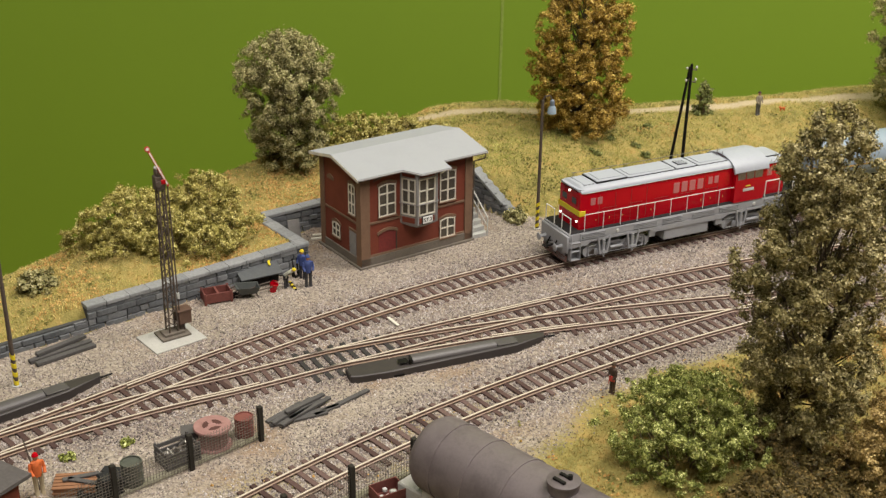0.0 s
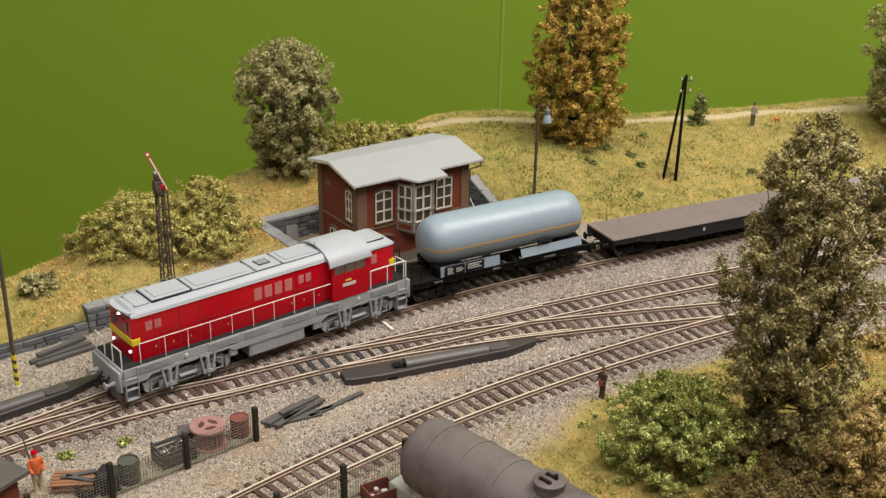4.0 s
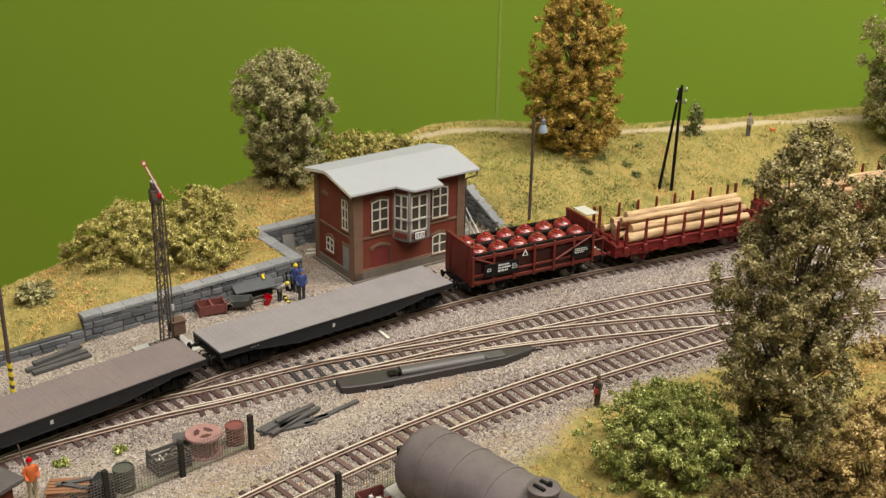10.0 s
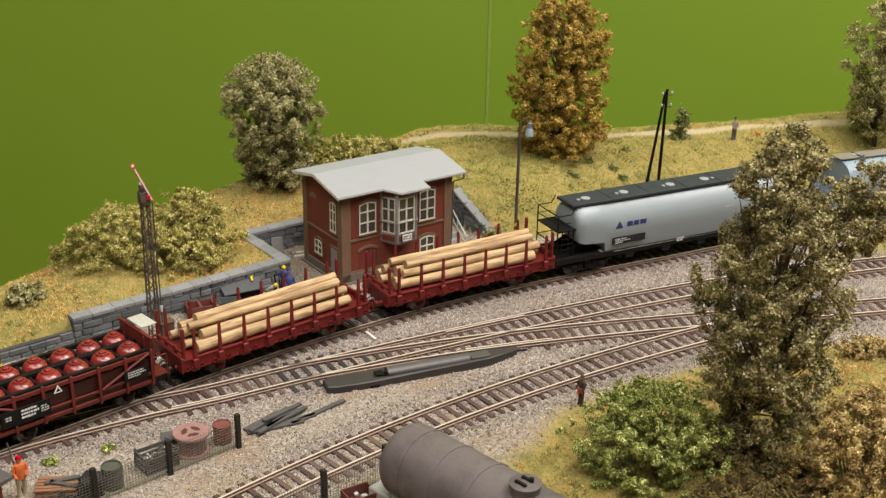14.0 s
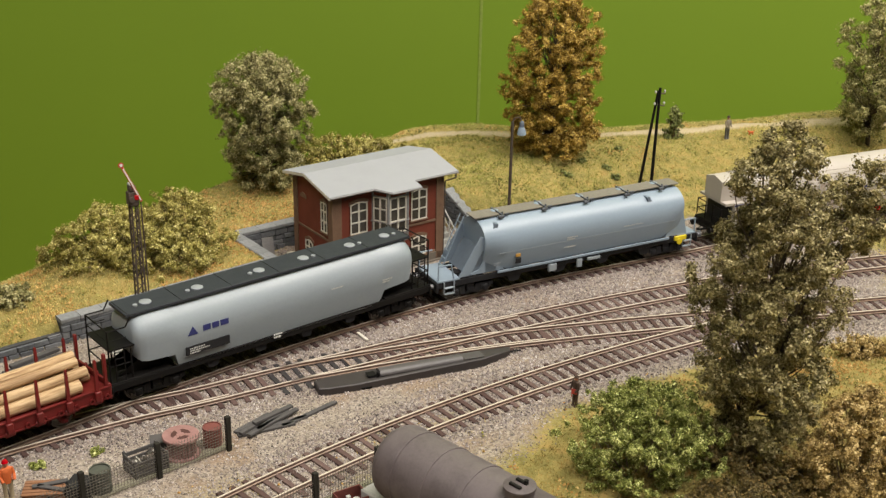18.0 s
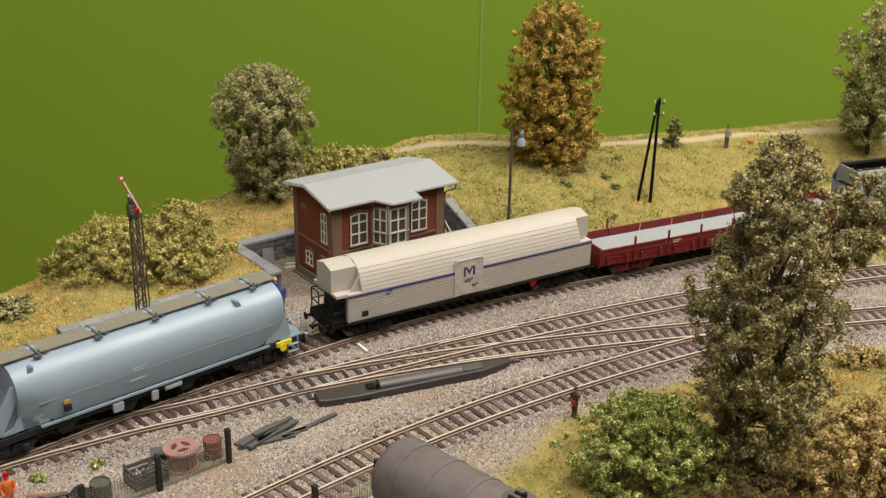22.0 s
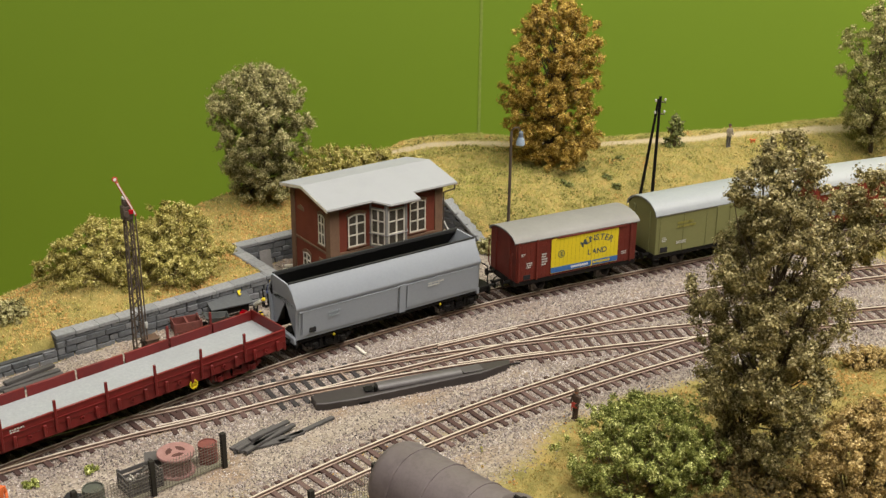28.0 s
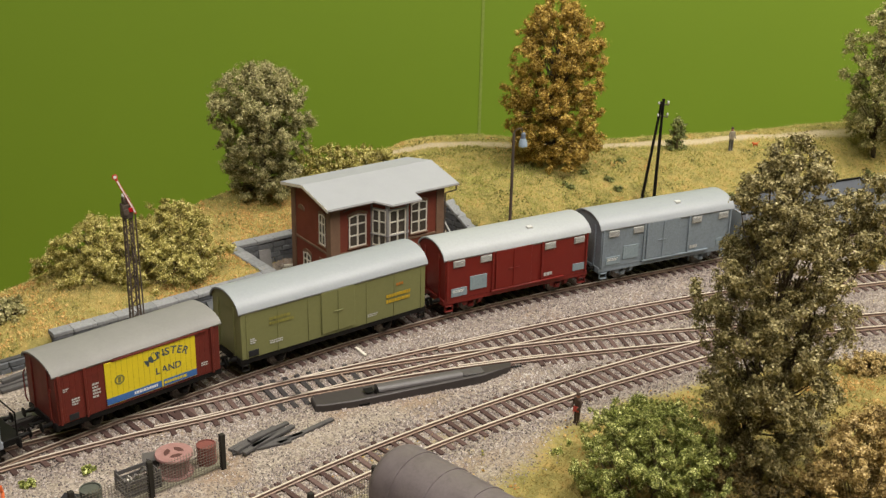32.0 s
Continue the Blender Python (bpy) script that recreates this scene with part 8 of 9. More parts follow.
    for x in (-5.0, 93.3):
        part("verge_board", Geo().loft([[(x - 0.4, y, rz(y) - 2.0), (x + 0.4, y, rz(y) - 2.0), (x + 0.4, y, rz(y) - 0.2), (x - 0.4, y, rz(y) - 0.2)] for y in (-5, 27, 55)]), FRAME_WHITE, house)
    for y in (2, 26, 47):
        part("rafter_end", Geo().box(-4.8, 0, y - 0.6, y + 0.6, rz(y) - 3.0, rz(y) - 1.2), TRIM, house)
        part("rafter_end", Geo().box(L, 93, y - 0.6, y + 0.6, rz(y) - 3.0, rz(y) - 1.2), TRIM, house)
    part("downpipe", Geo().tube([(92, -4.4, 57.4), (92, -4.4, 54.6), (86, -0.6, 52.4), (85.6, -0.6, -1)], 0.5, 6), IRON, house, "bent dark downpipe")
    part("downpipe", Geo().tube([(12, -4.6, 57.4), (8, -1.4, 54.4)], 0.4, 5), IRON, house)
    # outside stairs at the far end
    for k in range(9):
        part("stair_step", Geo().box(L + 0.9, L + 14, -1 + k * 3.7, 36, -3.2 + k * 3.1, -0.1 + k * 3.1, 0.2), STAIR_GREY, house)
    for x in (L + 1.4, L + 13.6):
        g = Geo().tube([(x, -1, 10), (x, 32, 38), (x, 36, 38)], 0.5, 6).tube([(x, -1, 4), (x, 32, 31)], 0.35, 5)
        for k in range(4):
            y = -1 + k * 11
            g.cyl((x, y, -3 + k * 8.6), (x, y, 10 + k * 9.3), 0.45, 6)
        part("stair_rail", g, PRINT_GREY, house, "pale grey stair railing")


# ---- stone walls, stone by stone ----
def stone_wall(name, label, a, b, z0, z1a, z1b, thick, cap=True, course=3.9, mean=9.0, seed=1, cap_mat=None):
    """A dressed-stone wall from a to b (plan), its top running from z1a to z1b; the face looks to the right of a-b."""
    r = random.Random(seed)
    w = tagged(new(name), label, "retaining wall", kind="structure")
    d = b - a
    L = d.length
    w.matrix_basis = Matrix.Translation((a.x * MM, a.y * MM, 0)) @ Matrix.Rotation(math.atan2(d.y, d.x), 4, "Z")
    ct = 2.2 if cap else 0
    top = lambda x: z1a + (z1b - z1a) * x / L - ct
    part("core", Geo().loft([[(x, 0.6, z0 - 1), (x, thick, z0 - 1), (x, thick, top(x)), (x, 0.6, top(x))] for x in (0, L)]), MORTAR, w)
    z, row = z0, 0
    while z < max(z1a, z1b) - ct - 1.0:
        h = course * r.uniform(0.85, 1.15)
        x = -r.uniform(0, mean) if row % 2 else 0.0
        while x < L:
            s = mean * r.uniform(0.6, 1.5)
            x0, x1 = max(0, x) + 0.18, min(L, x + s) - 0.18
            zt = min(z + h, top((x0 + x1) / 2))
            if x1 - x0 > 1.2 and zt - z > 0.9:
                out = r.uniform(-0.55, 0.1)
                g = Geo()
                n = lambda q: r.uniform(-q, q)
                fr = [(x0 + n(0.2), out, z + 0.18), (x1 + n(0.2), out + n(0.2), z + 0.18), (x1 + n(0.2), out + n(0.25), zt - 0.18), (x0 + n(0.2), out + n(0.25), zt - 0.18)]
                bk = [(x0 - 0.05, 1.2, z + 0.1), (x1 + 0.05, 1.2, z + 0.1), (x1 + 0.05, 1.2, zt - 0.1), (x0 - 0.05, 1.2, zt - 0.1)]
                cxm, czm = (x0 + x1) / 2, (z + zt) / 2
                mid = [(cxm + (q[0] - cxm) * 0.86, out - 0.45, czm + (q[2] - czm) * 0.8) for q in fr]
                g.loft([bk, fr, mid])
                part("stone", g, STONE, w)
            x += s
        z += h
        row += 1
    if cap:
        x = 0.0
        while x < L - 2:
            s = min(L - x, r.uniform(11, 15))
            if L - x - s < 5:
                s = L - x
            za, zb = top(x), top(x + s)
            o = r.uniform(-0.3, 0.3)
            g = Geo().loft([[(q, -0.9 + o, z), (q, thick + 0.5, z), (q, thick + 0.5, z + ct * 0.8), (q, thick + 0.1, z + ct), (q, -0.5 + o, z + ct), (q, -0.9 + o, z + ct * 0.8)] for q, z in ((x + 0.15, za), (x + s - 0.15, zb))])
            part("cap_stone", g, CAP, w)
            x += s
    return w


STONE = per_object("wall_stone_grey", [(0.0, (0.10, 0.106, 0.115)), (0.5, (0.15, 0.156, 0.166)), (1.0, (0.22, 0.226, 0.235))], 0.85, 1.5, 0.6)
CAP = per_object("cap_stone_grey", [(0.0, (0.22, 0.228, 0.235)), (1.0, (0.30, 0.305, 0.31))], 0.85, 1.5, 0.4)
MORTAR = worn("dark_joint", (0.055, 0.055, 0.055), rough=0.95)


def build_walls():
    stone_wall("retaining_wall", "grey dressed-stone retaining wall with pale cap stones", WALL_A, WALL_C, -3.4, 12.8, 14.0, 7.0, seed=3)
    stone_wall("retaining_wall_low", "low grey stone kerb wall below the slope", Vector((-300, 520)), WALL_A, -3.4, 2.6, 4.6, 4.0, cap=False, course=3.6, seed=4)
    stone_wall("retaining_wall_return", "grey stone wall turning back beside the signal box", WALL_C, RECESS_B, -3.4, 14.0, 14.6, 7.0, seed=5)
    stone_wall("retaining_wall_back", "grey stone wall behind the signal box", RECESS_B, RECESS_D, -3.4, 14.6, 16.0, 7.0, seed=6)
    stone_wall("retaining_wall_rear", "grey stone wall behind the signal box", RECESS_D, RECESS_E, -3.4, 16.0, 24.0, 7.0, seed=7)
    stone_wall("retaining_wall_side", "grey stone wall sloping down beside the stairs", RECESS_E, RECESS_F, -3.4, 24.0, 1.0, 7.0, seed=8)
    lean = part("leaning_slab", Geo().box(-4, 4, -0.6, 0.6, 0, 16, 0.3), TIMBER_GREY, None, at=pose(-99 * MM, 730 * MM, -3.4 * MM, -14, 0, 30))
    tagged(lean, "grey board leaning against the wall beside the signal box", "board")
    for k, (x, y) in enumerate(((-83, 737), (-82, 740))):
        tagged(part("batten", Geo().box(-7, 7, -1.0, 1.0, 0, 1.3, 0.2), FRAME_WHITE, None, at=pose(x * MM, y * MM, (-3.2 + 1.3 * k) * MM, 0, 0, 20 - 6 * k)), "pale timber batten lying behind the signal box", "batten")


# ---- signal, lamps and poles ----
def striped_post(parent, tall, r=1.25):
    part("post", Geo().cyl((0, 0, -1), (0, 0, tall), r, 10, r * 0.75), IRON, parent, "dark lamp post")
    z = 1.2
    for k in range(4):
        part("stripe", Geo().loft([[(q * math.cos(a), q * math.sin(a), z + h + 0.9 * math.cos(a + 0.8)) for a in np.linspace(0, 2 * math.pi, 13)[:-1]] for q, h in ((r + 0.12, 0), (r + 0.1, 2.5))]), YELLOW, parent, "yellow warning stripe")
        z += 5.0
    part("foot", Geo().cyl((0, 0, -0.6), (0, 0, 0.5), 2.6, 14), CONCRETE, parent)


def build_lamp(x, y, tall, turn, label):
    t = thing("platform_lamp", label, "lamp post", x, y, height(x, y) if x > 0 else GROUND, turn)
    striped_post(t, tall)
    part("bracket", Geo().tube([(0, 0, tall), (1.6, 0, tall + 2.6), (4.8, 0, tall + 3.0), (6.4, 0, tall - 0.6)], 0.4, 6), IRON, t)
    part("lantern_cap", Geo().lathe([(0.5, tall + 0.4), (1.5, tall - 0.6), (1.6, tall - 4), (0.5, tall - 4)], (6.4, 0, 0), "z", 12), worn("lantern_slate", (0.14, 0.17, 0.22), rough=0.5), t)
    part("shade", Geo().lathe([(1.5, tall - 3.6), (2.7, tall - 6.0), (3.1, tall - 9.0), (2.6, tall - 9.4), (1.2, tall - 9.4)], (6.4, 0, 0), "z", 14), worn("milky_blue_shade", (0.27, 0.34, 0.42), rough=0.3), t, "milky blue lantern shade")


def build_signal():
    pad = part("concrete_pad", Geo().box(-15.5, 15.5, -12.5, 12.5, -1, 0.9, 0.2), CONCRETE, None, at=pose(-152.6 * MM, 594.4 * MM, GROUND * MM, 0, 0, 40))
    tagged(pad, "pale rectangular concrete pad under the signal", "concrete pad")
    t = thing("semaphore_signal", "brown lattice semaphore signal with a raised red and white arm", "railway signal", -152.6, 597.5, GROUND + 0.9, 36)
    part("base_plate", Geo().box(-8.5, 8.5, -6.5, 6.5, 0, 1.3, 0.2), PLINTH, t)
    part("base_plate", Geo().box(-6, 6, -4.2, 4.2, 1.3, 2.8, 0.3), PLINTH, t)
    q = lambda z: 2.6 - 1.0 * z / 97
    legs = [(sx, sy) for sx in (-1, 1) for sy in (-1, 1)]
    for sx, sy in legs:
        part("mast_leg", Geo().loft([[(sx * q(z) + a * 0.38, sy * q(z) + b * 0.38, z) for a, b in ((-1, -1), (1, -1), (1, 1), (-1, 1))] for z in (2, 95)]), IRON, t)
    g = Geo()
    k = 0
    z = 4.0
    while z < 93:
        z2 = z + 4.2
        for f in range(4):
            c = [(-1, -1), (1, -1), (1, 1), (-1, 1)]
            p, r = c[f], c[(f + 1) % 4]
            if k % 2:
                p, r = r, p
            g.cyl((p[0] * q(z), p[1] * q(z), z), (r[0] * q(z2), r[1] * q(z2), z2), 0.26, 4)
        z = z2
        k += 1
    part("lattice", g, IRON, t, "dark diagonal lattice bars")
    part("mast_head", Geo().box(-3.0, 2.6, -2.6, 2.6, 87, 95, 0.5).box(-2.2, 1.6, -2.0, 2.0, 95, 98.5, 0.5).cyl((-1.5, -3.4, 91), (-1.5, 2, 91), 1.7, 12), IRON, t)
    part("head_cap", Geo().box(-2.2, 0.6, -1.5, 1.5, 98.5, 100, 0.4), PRINT_GREY, t)
    arm = part("arm", Geo().box(-0.7, 0.7, -3.3, -2.9, -3, 20, 0.1).lathe([(1.5, -3.35), (1.5, -2.85)], (0, 0, 21.4), "y", 16), worn("arm_red", (0.5, 0.05, 0.035), rough=0.5), t, "red signal arm with a white stripe", at=pose(2.4 * MM, 0, 92 * MM, 0, -24, 0))
    part("arm_stripe", Geo().box(-0.35, 0.35, -3.42, -3.28, -2, 19).lathe([(0.9, -3.45), (0.9, -3.3)], (0, 0, 21.4), "y", 14), WHITE, arm)
    part("lamp_spectacle", Geo().box(-0.4, 2.4, -3.6, -2.8, 90.6, 93.4, 0.4), RED, t)
    part("pull_wire", Geo().tube([(3.4, -2.4, 91), (4.0, -2.4, 20), (4.0, -2.4, 8)], 0.42, 5), IRON, t)
    part("pull_weight", Geo().box(3.2, 4.8, -3.1, -1.7, 22, 26, 0.3), PRINT_GREY, t)
    part("drive_box", Geo().box(3.0, 10.5, -4.0, 2.8, 6.4, 14.4, 0.4).box(2.4, 11.0, -4.4, 3.2, 14.2, 15.0, 0.2), worn("rust_brown_box", (0.11, 0.06, 0.04), rough=0.7), t, "rust-brown drive box")
    part("drive_post", Geo().box(4, 7, -2, 1, 2, 7), IRON, t)


def build_pole():
    x, y = 176, 850
    t = thing("telegraph_pole", "dark wooden A-frame telegraph pole with two crossarms on the hill", "telegraph pole", x, y, height(x, y), 20)
    part("pole", Geo().cyl((0, 0, -3), (0.6, 0, 82), 1.35, 10, 1.0), BLACK, t)
    part("strut", Geo().cyl((-9.5, 3, -3), (-0.8, 0, 80), 1.2, 10, 0.95), BLACK, t)
    for z in (78, 69):
        part("crossarm", Geo().cyl((-3.2, 0, z + 1), (5.2, 0, z - 1), 0.55, 6), IRON, t)
        for u in (-3, 4.8):
            part("insulator", Geo().lathe([(0.3, z), (0.8, z + 0.6), (0.7, z + 1.8), (0.2, z + 2.2)], (u, 0, 0), "z", 10), PRINT_GREY, t)


# ---- yard clutter ----
def flat_thing(name, label, category, geo, mat, x, y, rz, z=None, rx=0, ry=0, group=""):
    ob = part(name, geo, mat, None, at=pose(x * MM, y * MM, (GROUND if z is None else z) * MM, rx, ry, rz))
    return tagged(ob, label, category, group)


def build_point_motor(x, y, rz, label, k=1.0):
    t = thing("point_motor", label, "point motor", x, y, GROUND, rz)
    body = [(-57, -5.5), (-52, -7.0), (-36, -8.0), (38, -7.0), (58, -0.5), (60, 3.5), (40, 5.5), (-50, 5.5), (-57, 3.5)]
    top = lambda px: 5.4 if -36 < px < 40 else 4.2
    part("housing", Geo().loft([[(px, py * k, 0) for px, py in body], [(px, py * k, top(px) - 0.5) for px, py in body], [(px * 0.99, py * 0.93 * k, top(px)) for px, py in body]]), MOTOR, t, "long low dark grey cover")
    part("motor_cover", Geo().loft([[(u, 3.9 * math.cos(a) - 1.6, 5.0 + 2.6 * math.sin(a)) for a in np.linspace(0, math.pi, 13)] for u in (-22, -21, 26, 27)]), MOTOR_LITE, t, "half-round cover")
    part("end_cover", Geo().box(28, 40, -5.0, 2.2, 5.2, 5.9, 0.25), MOTOR_LITE, t)
    # Recess and side slot are raised black blocks; colour gives the hollows' dark.
    part("recess", Geo().box(-29, -24, -4.6, 0.5, 5.3, 5.7, 0.1), BLACK, t)
    part("lever_pin", Geo().cyl((-23.4, -4.6, 4.5), (-23.4, -4.6, 7.2), 0.9, 8), BLACK, t)
    part("side_slot", Geo().box(-34, -28, -8.4, -7.4, 0.4, 1.4), BLACK, t)
    part("drive_rod", Geo().cyl((58, 1.5, 2), (66, 2.2, 1.4), 0.55, 6), BLACK, t)


MOTOR = worn("dull_black_plastic", (0.042, 0.035, 0.034), (0.027, 0.022, 0.022), rough=0.5, grain=1.0, stain=20, bump=0.05, vary=0.4)
MOTOR_LITE = worn("dull_grey_plastic", (0.082, 0.074, 0.074), rough=0.45, grain=1.0, stain=20, bump=0.05, vary=0.4)
OLD_WOOD = worn("grey_old_sleeper", (0.082, 0.076, 0.074), (0.04, 0.037, 0.035), rough=0.85, grain=0.8, stain=7, bump=0.6)


def build_timber():
    rr = random.Random(8)
    for x, y, z, rz, L in ((-72, 511, 0, 26, 30), (-66, 517, 0, 30, 30), (-52, 527, 0, 46, 36), (-76, 516, 2.2, 56, 29), (-71.5, 515, 2.3, 58, 30), (-67.5, 518.5, 2.3, 50, 28), (-70, 521, 4.3, 47, 25), (-80, 517, 0, 52, 24)):
        flat_thing("old_sleeper", "weathered grey sleeper in a loose pile", "timber", Geo().box(-L / 2, L / 2, -1.35, 1.35, 0, 1.5, 0.2), OLD_WOOD, x, y, rz, GROUND + 0.7 * z, group="sleeper pile")
    for x, y, z, rz, L in ((-209, 576, 0, 43, 36), (-205, 572.5, 0, 42, 34), (-209.5, 579, 2.2, 49, 30)):
        flat_thing("old_sleeper", "dark weathered sleeper lying by the low wall", "timber", Geo().box(-L / 2, L / 2, -1.7, 1.7, 0, 2.2, 0.3), OLD_WOOD, x, y, rz, GROUND + z, group="sleepers by the wall")
    flat_thing("white_marker", "short pale marker board lying between the tracks", "marker", Geo().box(-5.8, 5.8, -0.9, 0.9, 0, 1.0, 0.2), FRAME_WHITE, -30, 616.8, -57, GROUND + 0.4)


def chain_link(length, tall, pitch=1.5):
    g = Geo()
    x = 0.0
    wire = 0.085
    while x < length:
        g.box(x - wire, x + wire, -wire, wire, 0, tall)
        x += pitch
    z = 0.5
    while z < tall:
        g.box(0, length, -wire, wire, z - wire, z + wire)
        z += pitch
    return g


def build_fence(name, label, p, q, bays, tall):
    t = thing(name, label, "fence", p.x, p.y, GROUND, math.degrees(math.atan2(q.y - p.y, q.x - p.x)))
    L = (q - p).length
    for k in range(bays + 1):
        part("post", Geo().box(L * k / bays - 1.25, L * k / bays + 1.25, -1.25, 1.25, -1, tall, 0.25), worn("black_brown_post", (0.024, 0.021, 0.016), rough=0.8, gloss=0.25), t)
    for k in range(bays):
        ob = part("mesh_panel", chain_link(L / bays - 2.5, tall * 0.8).moved(Matrix.Translation((L * k / bays + 1.2, 0, 0.6))), worn("grey_wire", (0.16, 0.14, 0.115), rough=0.6), t, "grey wire mesh")
    part("kerb", Geo().box(-4, L + 4, -6.6, -1.4, -0.6, 0.9, 0.3), worn("mossy_kerb", (0.27, 0.25, 0.185), (0.15, 0.14, 0.08), rough=0.9, stain=9), t)


def build_scrap():
    t = thing("cable_drum", "faded red wooden cable drum with a three-spoked top", "cable drum", -110, 487.5, GROUND)
    part("core", Geo().cyl((0, 0, 0.5), (0, 0, 10.2), 6.4, 24), DRUM, t)
    for z in (0.0, 10.0):
        part("flange", Geo().lathe([(2.0, z), (8.8, z), (9.0, z + 0.4), (9.0, z + 1.2), (8.7, z + 1.6), (2.0, z + 1.6)], (0, 0, 0), "z", 28), DRUM, t, "round flange")
    for k in range(3):
        arc = [(q * math.cos(k * 2.094 + u), q * math.sin(k * 2.094 + u)) for q, us in ((4.7, np.linspace(0.3, 1.8, 8)), (2.0, np.linspace(1.6, 0.5, 5))) for u in us]
        # Slots are not cut: flat shapes whose dark colour gives the holes' shade.
        part("slot", Geo().prism(arc, 11.5, 11.68, "z"), worn("drum_slot_shade", (0.075, 0.028, 0.022), rough=0.9), t)
    for k in range(16):
        a = k * 2 * math.pi / 16
        part("stave", Geo().box(-0.2, 0.2, -0.9, 0.9, 1.2, 10.2, 0.1).moved(Matrix.Rotation(a, 4, "Z") @ Matrix.Translation((6.7, 0, 0))), DRUM, t)
    d = thing("oil_drum", "rusty red oil drum behind the fence", "oil drum", -96.6, 497, GROUND)
    part("shell", Geo().lathe([(0.2, 0), (4.6, 0), (4.8, 0.5), (4.6, 3.4), (4.85, 3.7), (4.6, 4.0), (4.6, 6.8), (4.85, 7.1), (4.6, 7.4), (4.7, 10.6), (4.3, 10.6), (4.2, 10.1), (0.2, 10.1)], (0, 0, 0), "z", 22), worn("rust_red", (0.17, 0.05, 0.04), rough=0.7, stain=5), d)
    d = thing("oil_drum", "dark green-grey oil drum beside the fence post", "oil drum", -140.6, 455.5, GROUND)
    part("shell", Geo().lathe([(0.2, 0), (4.8, 0), (5.0, 0.5), (4.8, 4), (5.05, 4.3), (4.8, 4.6), (4.8, 8), (5.05, 8.3), (4.8, 8.6), (4.9, 12.2), (4.4, 12.2), (4.3, 11.5), (0.2, 11.5)], (0, 0, 0), "z", 22), worn("drum_green_grey", (0.07, 0.075, 0.06), rough=0.6, stain=5), d)
    c = thing("scrap_crate", "open grey crate full of dark scrap", "crate", -124, 474, GROUND, 40)
    for k in range(3):
        for s in (-1, 1):
            part("slat", Geo().box(-8.5, 8.5, s * 5.6, s * 6.2, 0.6 + k * 3.2, 2.8 + k * 3.2, 0.15), OLD_WOOD, c)
            part("slat", Geo().box(s * 8.0, s * 8.6, -5.6, 5.6, 0.6 + k * 3.2, 2.8 + k * 3.2, 0.15), OLD_WOOD, c)
    for sx in (-1, 1):
        for sy in (-1, 1):
            part("corner_post", Geo().box(sx * 8.8, sx * 7.6, sy * 6.4, sy * 5.2, 0, 10.4, 0.15), OLD_WOOD, c)
    part("base", Geo().box(-8, 8, -5.6, 5.6, 0, 0.7), OLD_WOOD, c)
    g = Geo()
    rr = random.Random(3)
    for k in range(16):
        p = Vector((rr.uniform(-6, 6), rr.uniform(-4, 4), rr.uniform(2, 8)))
        g.cyl(p, p + Vector((rr.uniform(-4, 4), rr.uniform(-3, 3), rr.uniform(-1, 3))), rr.uniform(0.4, 1.0), 6)
    part("scrap", g, STEEL, c, "tangled scrap iron")
    flat_thing("metal_sheet", "dark grey metal sheet lying behind the crate", "metal sheet", Geo().box(-5, 5, -3.4, 3.4, 0, 0.7, 0.15), MOTOR_LITE, -121.5, 493, 15, GROUND + 5.2, 8)
    flat_thing("wooden_block", "dark block holding up the metal sheet", "timber", Geo().box(-4, 4, -3, 3, 0, 5.4, 0.3), OLD_WOOD, -121.5, 493.5, 15)
    p = thing("pallet_stack", "low stack of orange-brown wooden pallets", "pallets", -165, 451, GROUND, 8)
    for k in range(2):
        for j in range(5):
            part("board", Geo().box(-9.5, 9.5, -6.2 + j * 2.55, -4.1 + j * 2.55, 1.7 + k * 2.6, 2.3 + k * 2.6, 0.12), PALLET, p)
        for j in (-1, 0, 1):
            part("bearer", Geo().box(-9 + 0.0, 9, j * 4.8 - 0.8, j * 4.8 + 0.8, k * 2.6, 1.7 + k * 2.6, 0.12), PALLET, p)
    flat_thing("stone_slab", "dark flat slab on edge of the scrap yard", "slab", Geo().box(-8, 8, -3.4, 3.4, 0, 1.6, 0.4), MOTOR_LITE, -158.5, 459, 14)
    flat_thing("loose_board", "dark loose board lying across the pallets", "timber", Geo().box(-8, 8, -1.3, 1.3, 0, 1.0, 0.2), OLD_WOOD, -163, 453, 22, GROUND + 5.0)
    flat_thing("loose_board", "dark loose board lying across the pallets", "timber", Geo().box(-7, 7, -1.2, 1.2, 0, 1.0, 0.2), OLD_WOOD, -161.5, 449.5, -12, GROUND + 5.0)
    flat_thing("stone_slab", "dark flat slab on edge of the scrap yard", "slab", Geo().box(-5, 5, -2.6, 2.6, 0, 2.0, 0.4), DARK, -152, 464, -8)
    tagged(part("tyre", Geo().lathe([(3.0, 0), (5.2, -0.3), (6.0, 0.6), (6.0, 2.2), (5.2, 3.0), (3.2, 2.8), (2.8, 1.4)], (0, 0, 0), "z", 26), BLACK, None, at=pose(-157 * MM, 446.5 * MM, (GROUND + 0.3) * MM, 10, 0, 0)), "old black tyre in the scrap yard", "tyre")
    w = thing("scrap_bin", "dark ribbed scrap bin beside the fence", "bin", -148.5, 448, GROUND, 35)
    part("bin_body", Geo().box(-4.5, 4.5, -4, 4, 0, 10, 0.4), DARK, w)
    for k in range(4):
        part("rib", Geo().box(-4.8, 4.8, -4.3, 4.3, 1.5 + k * 2.4, 2.1 + k * 2.4, 0.1), DARK, w)
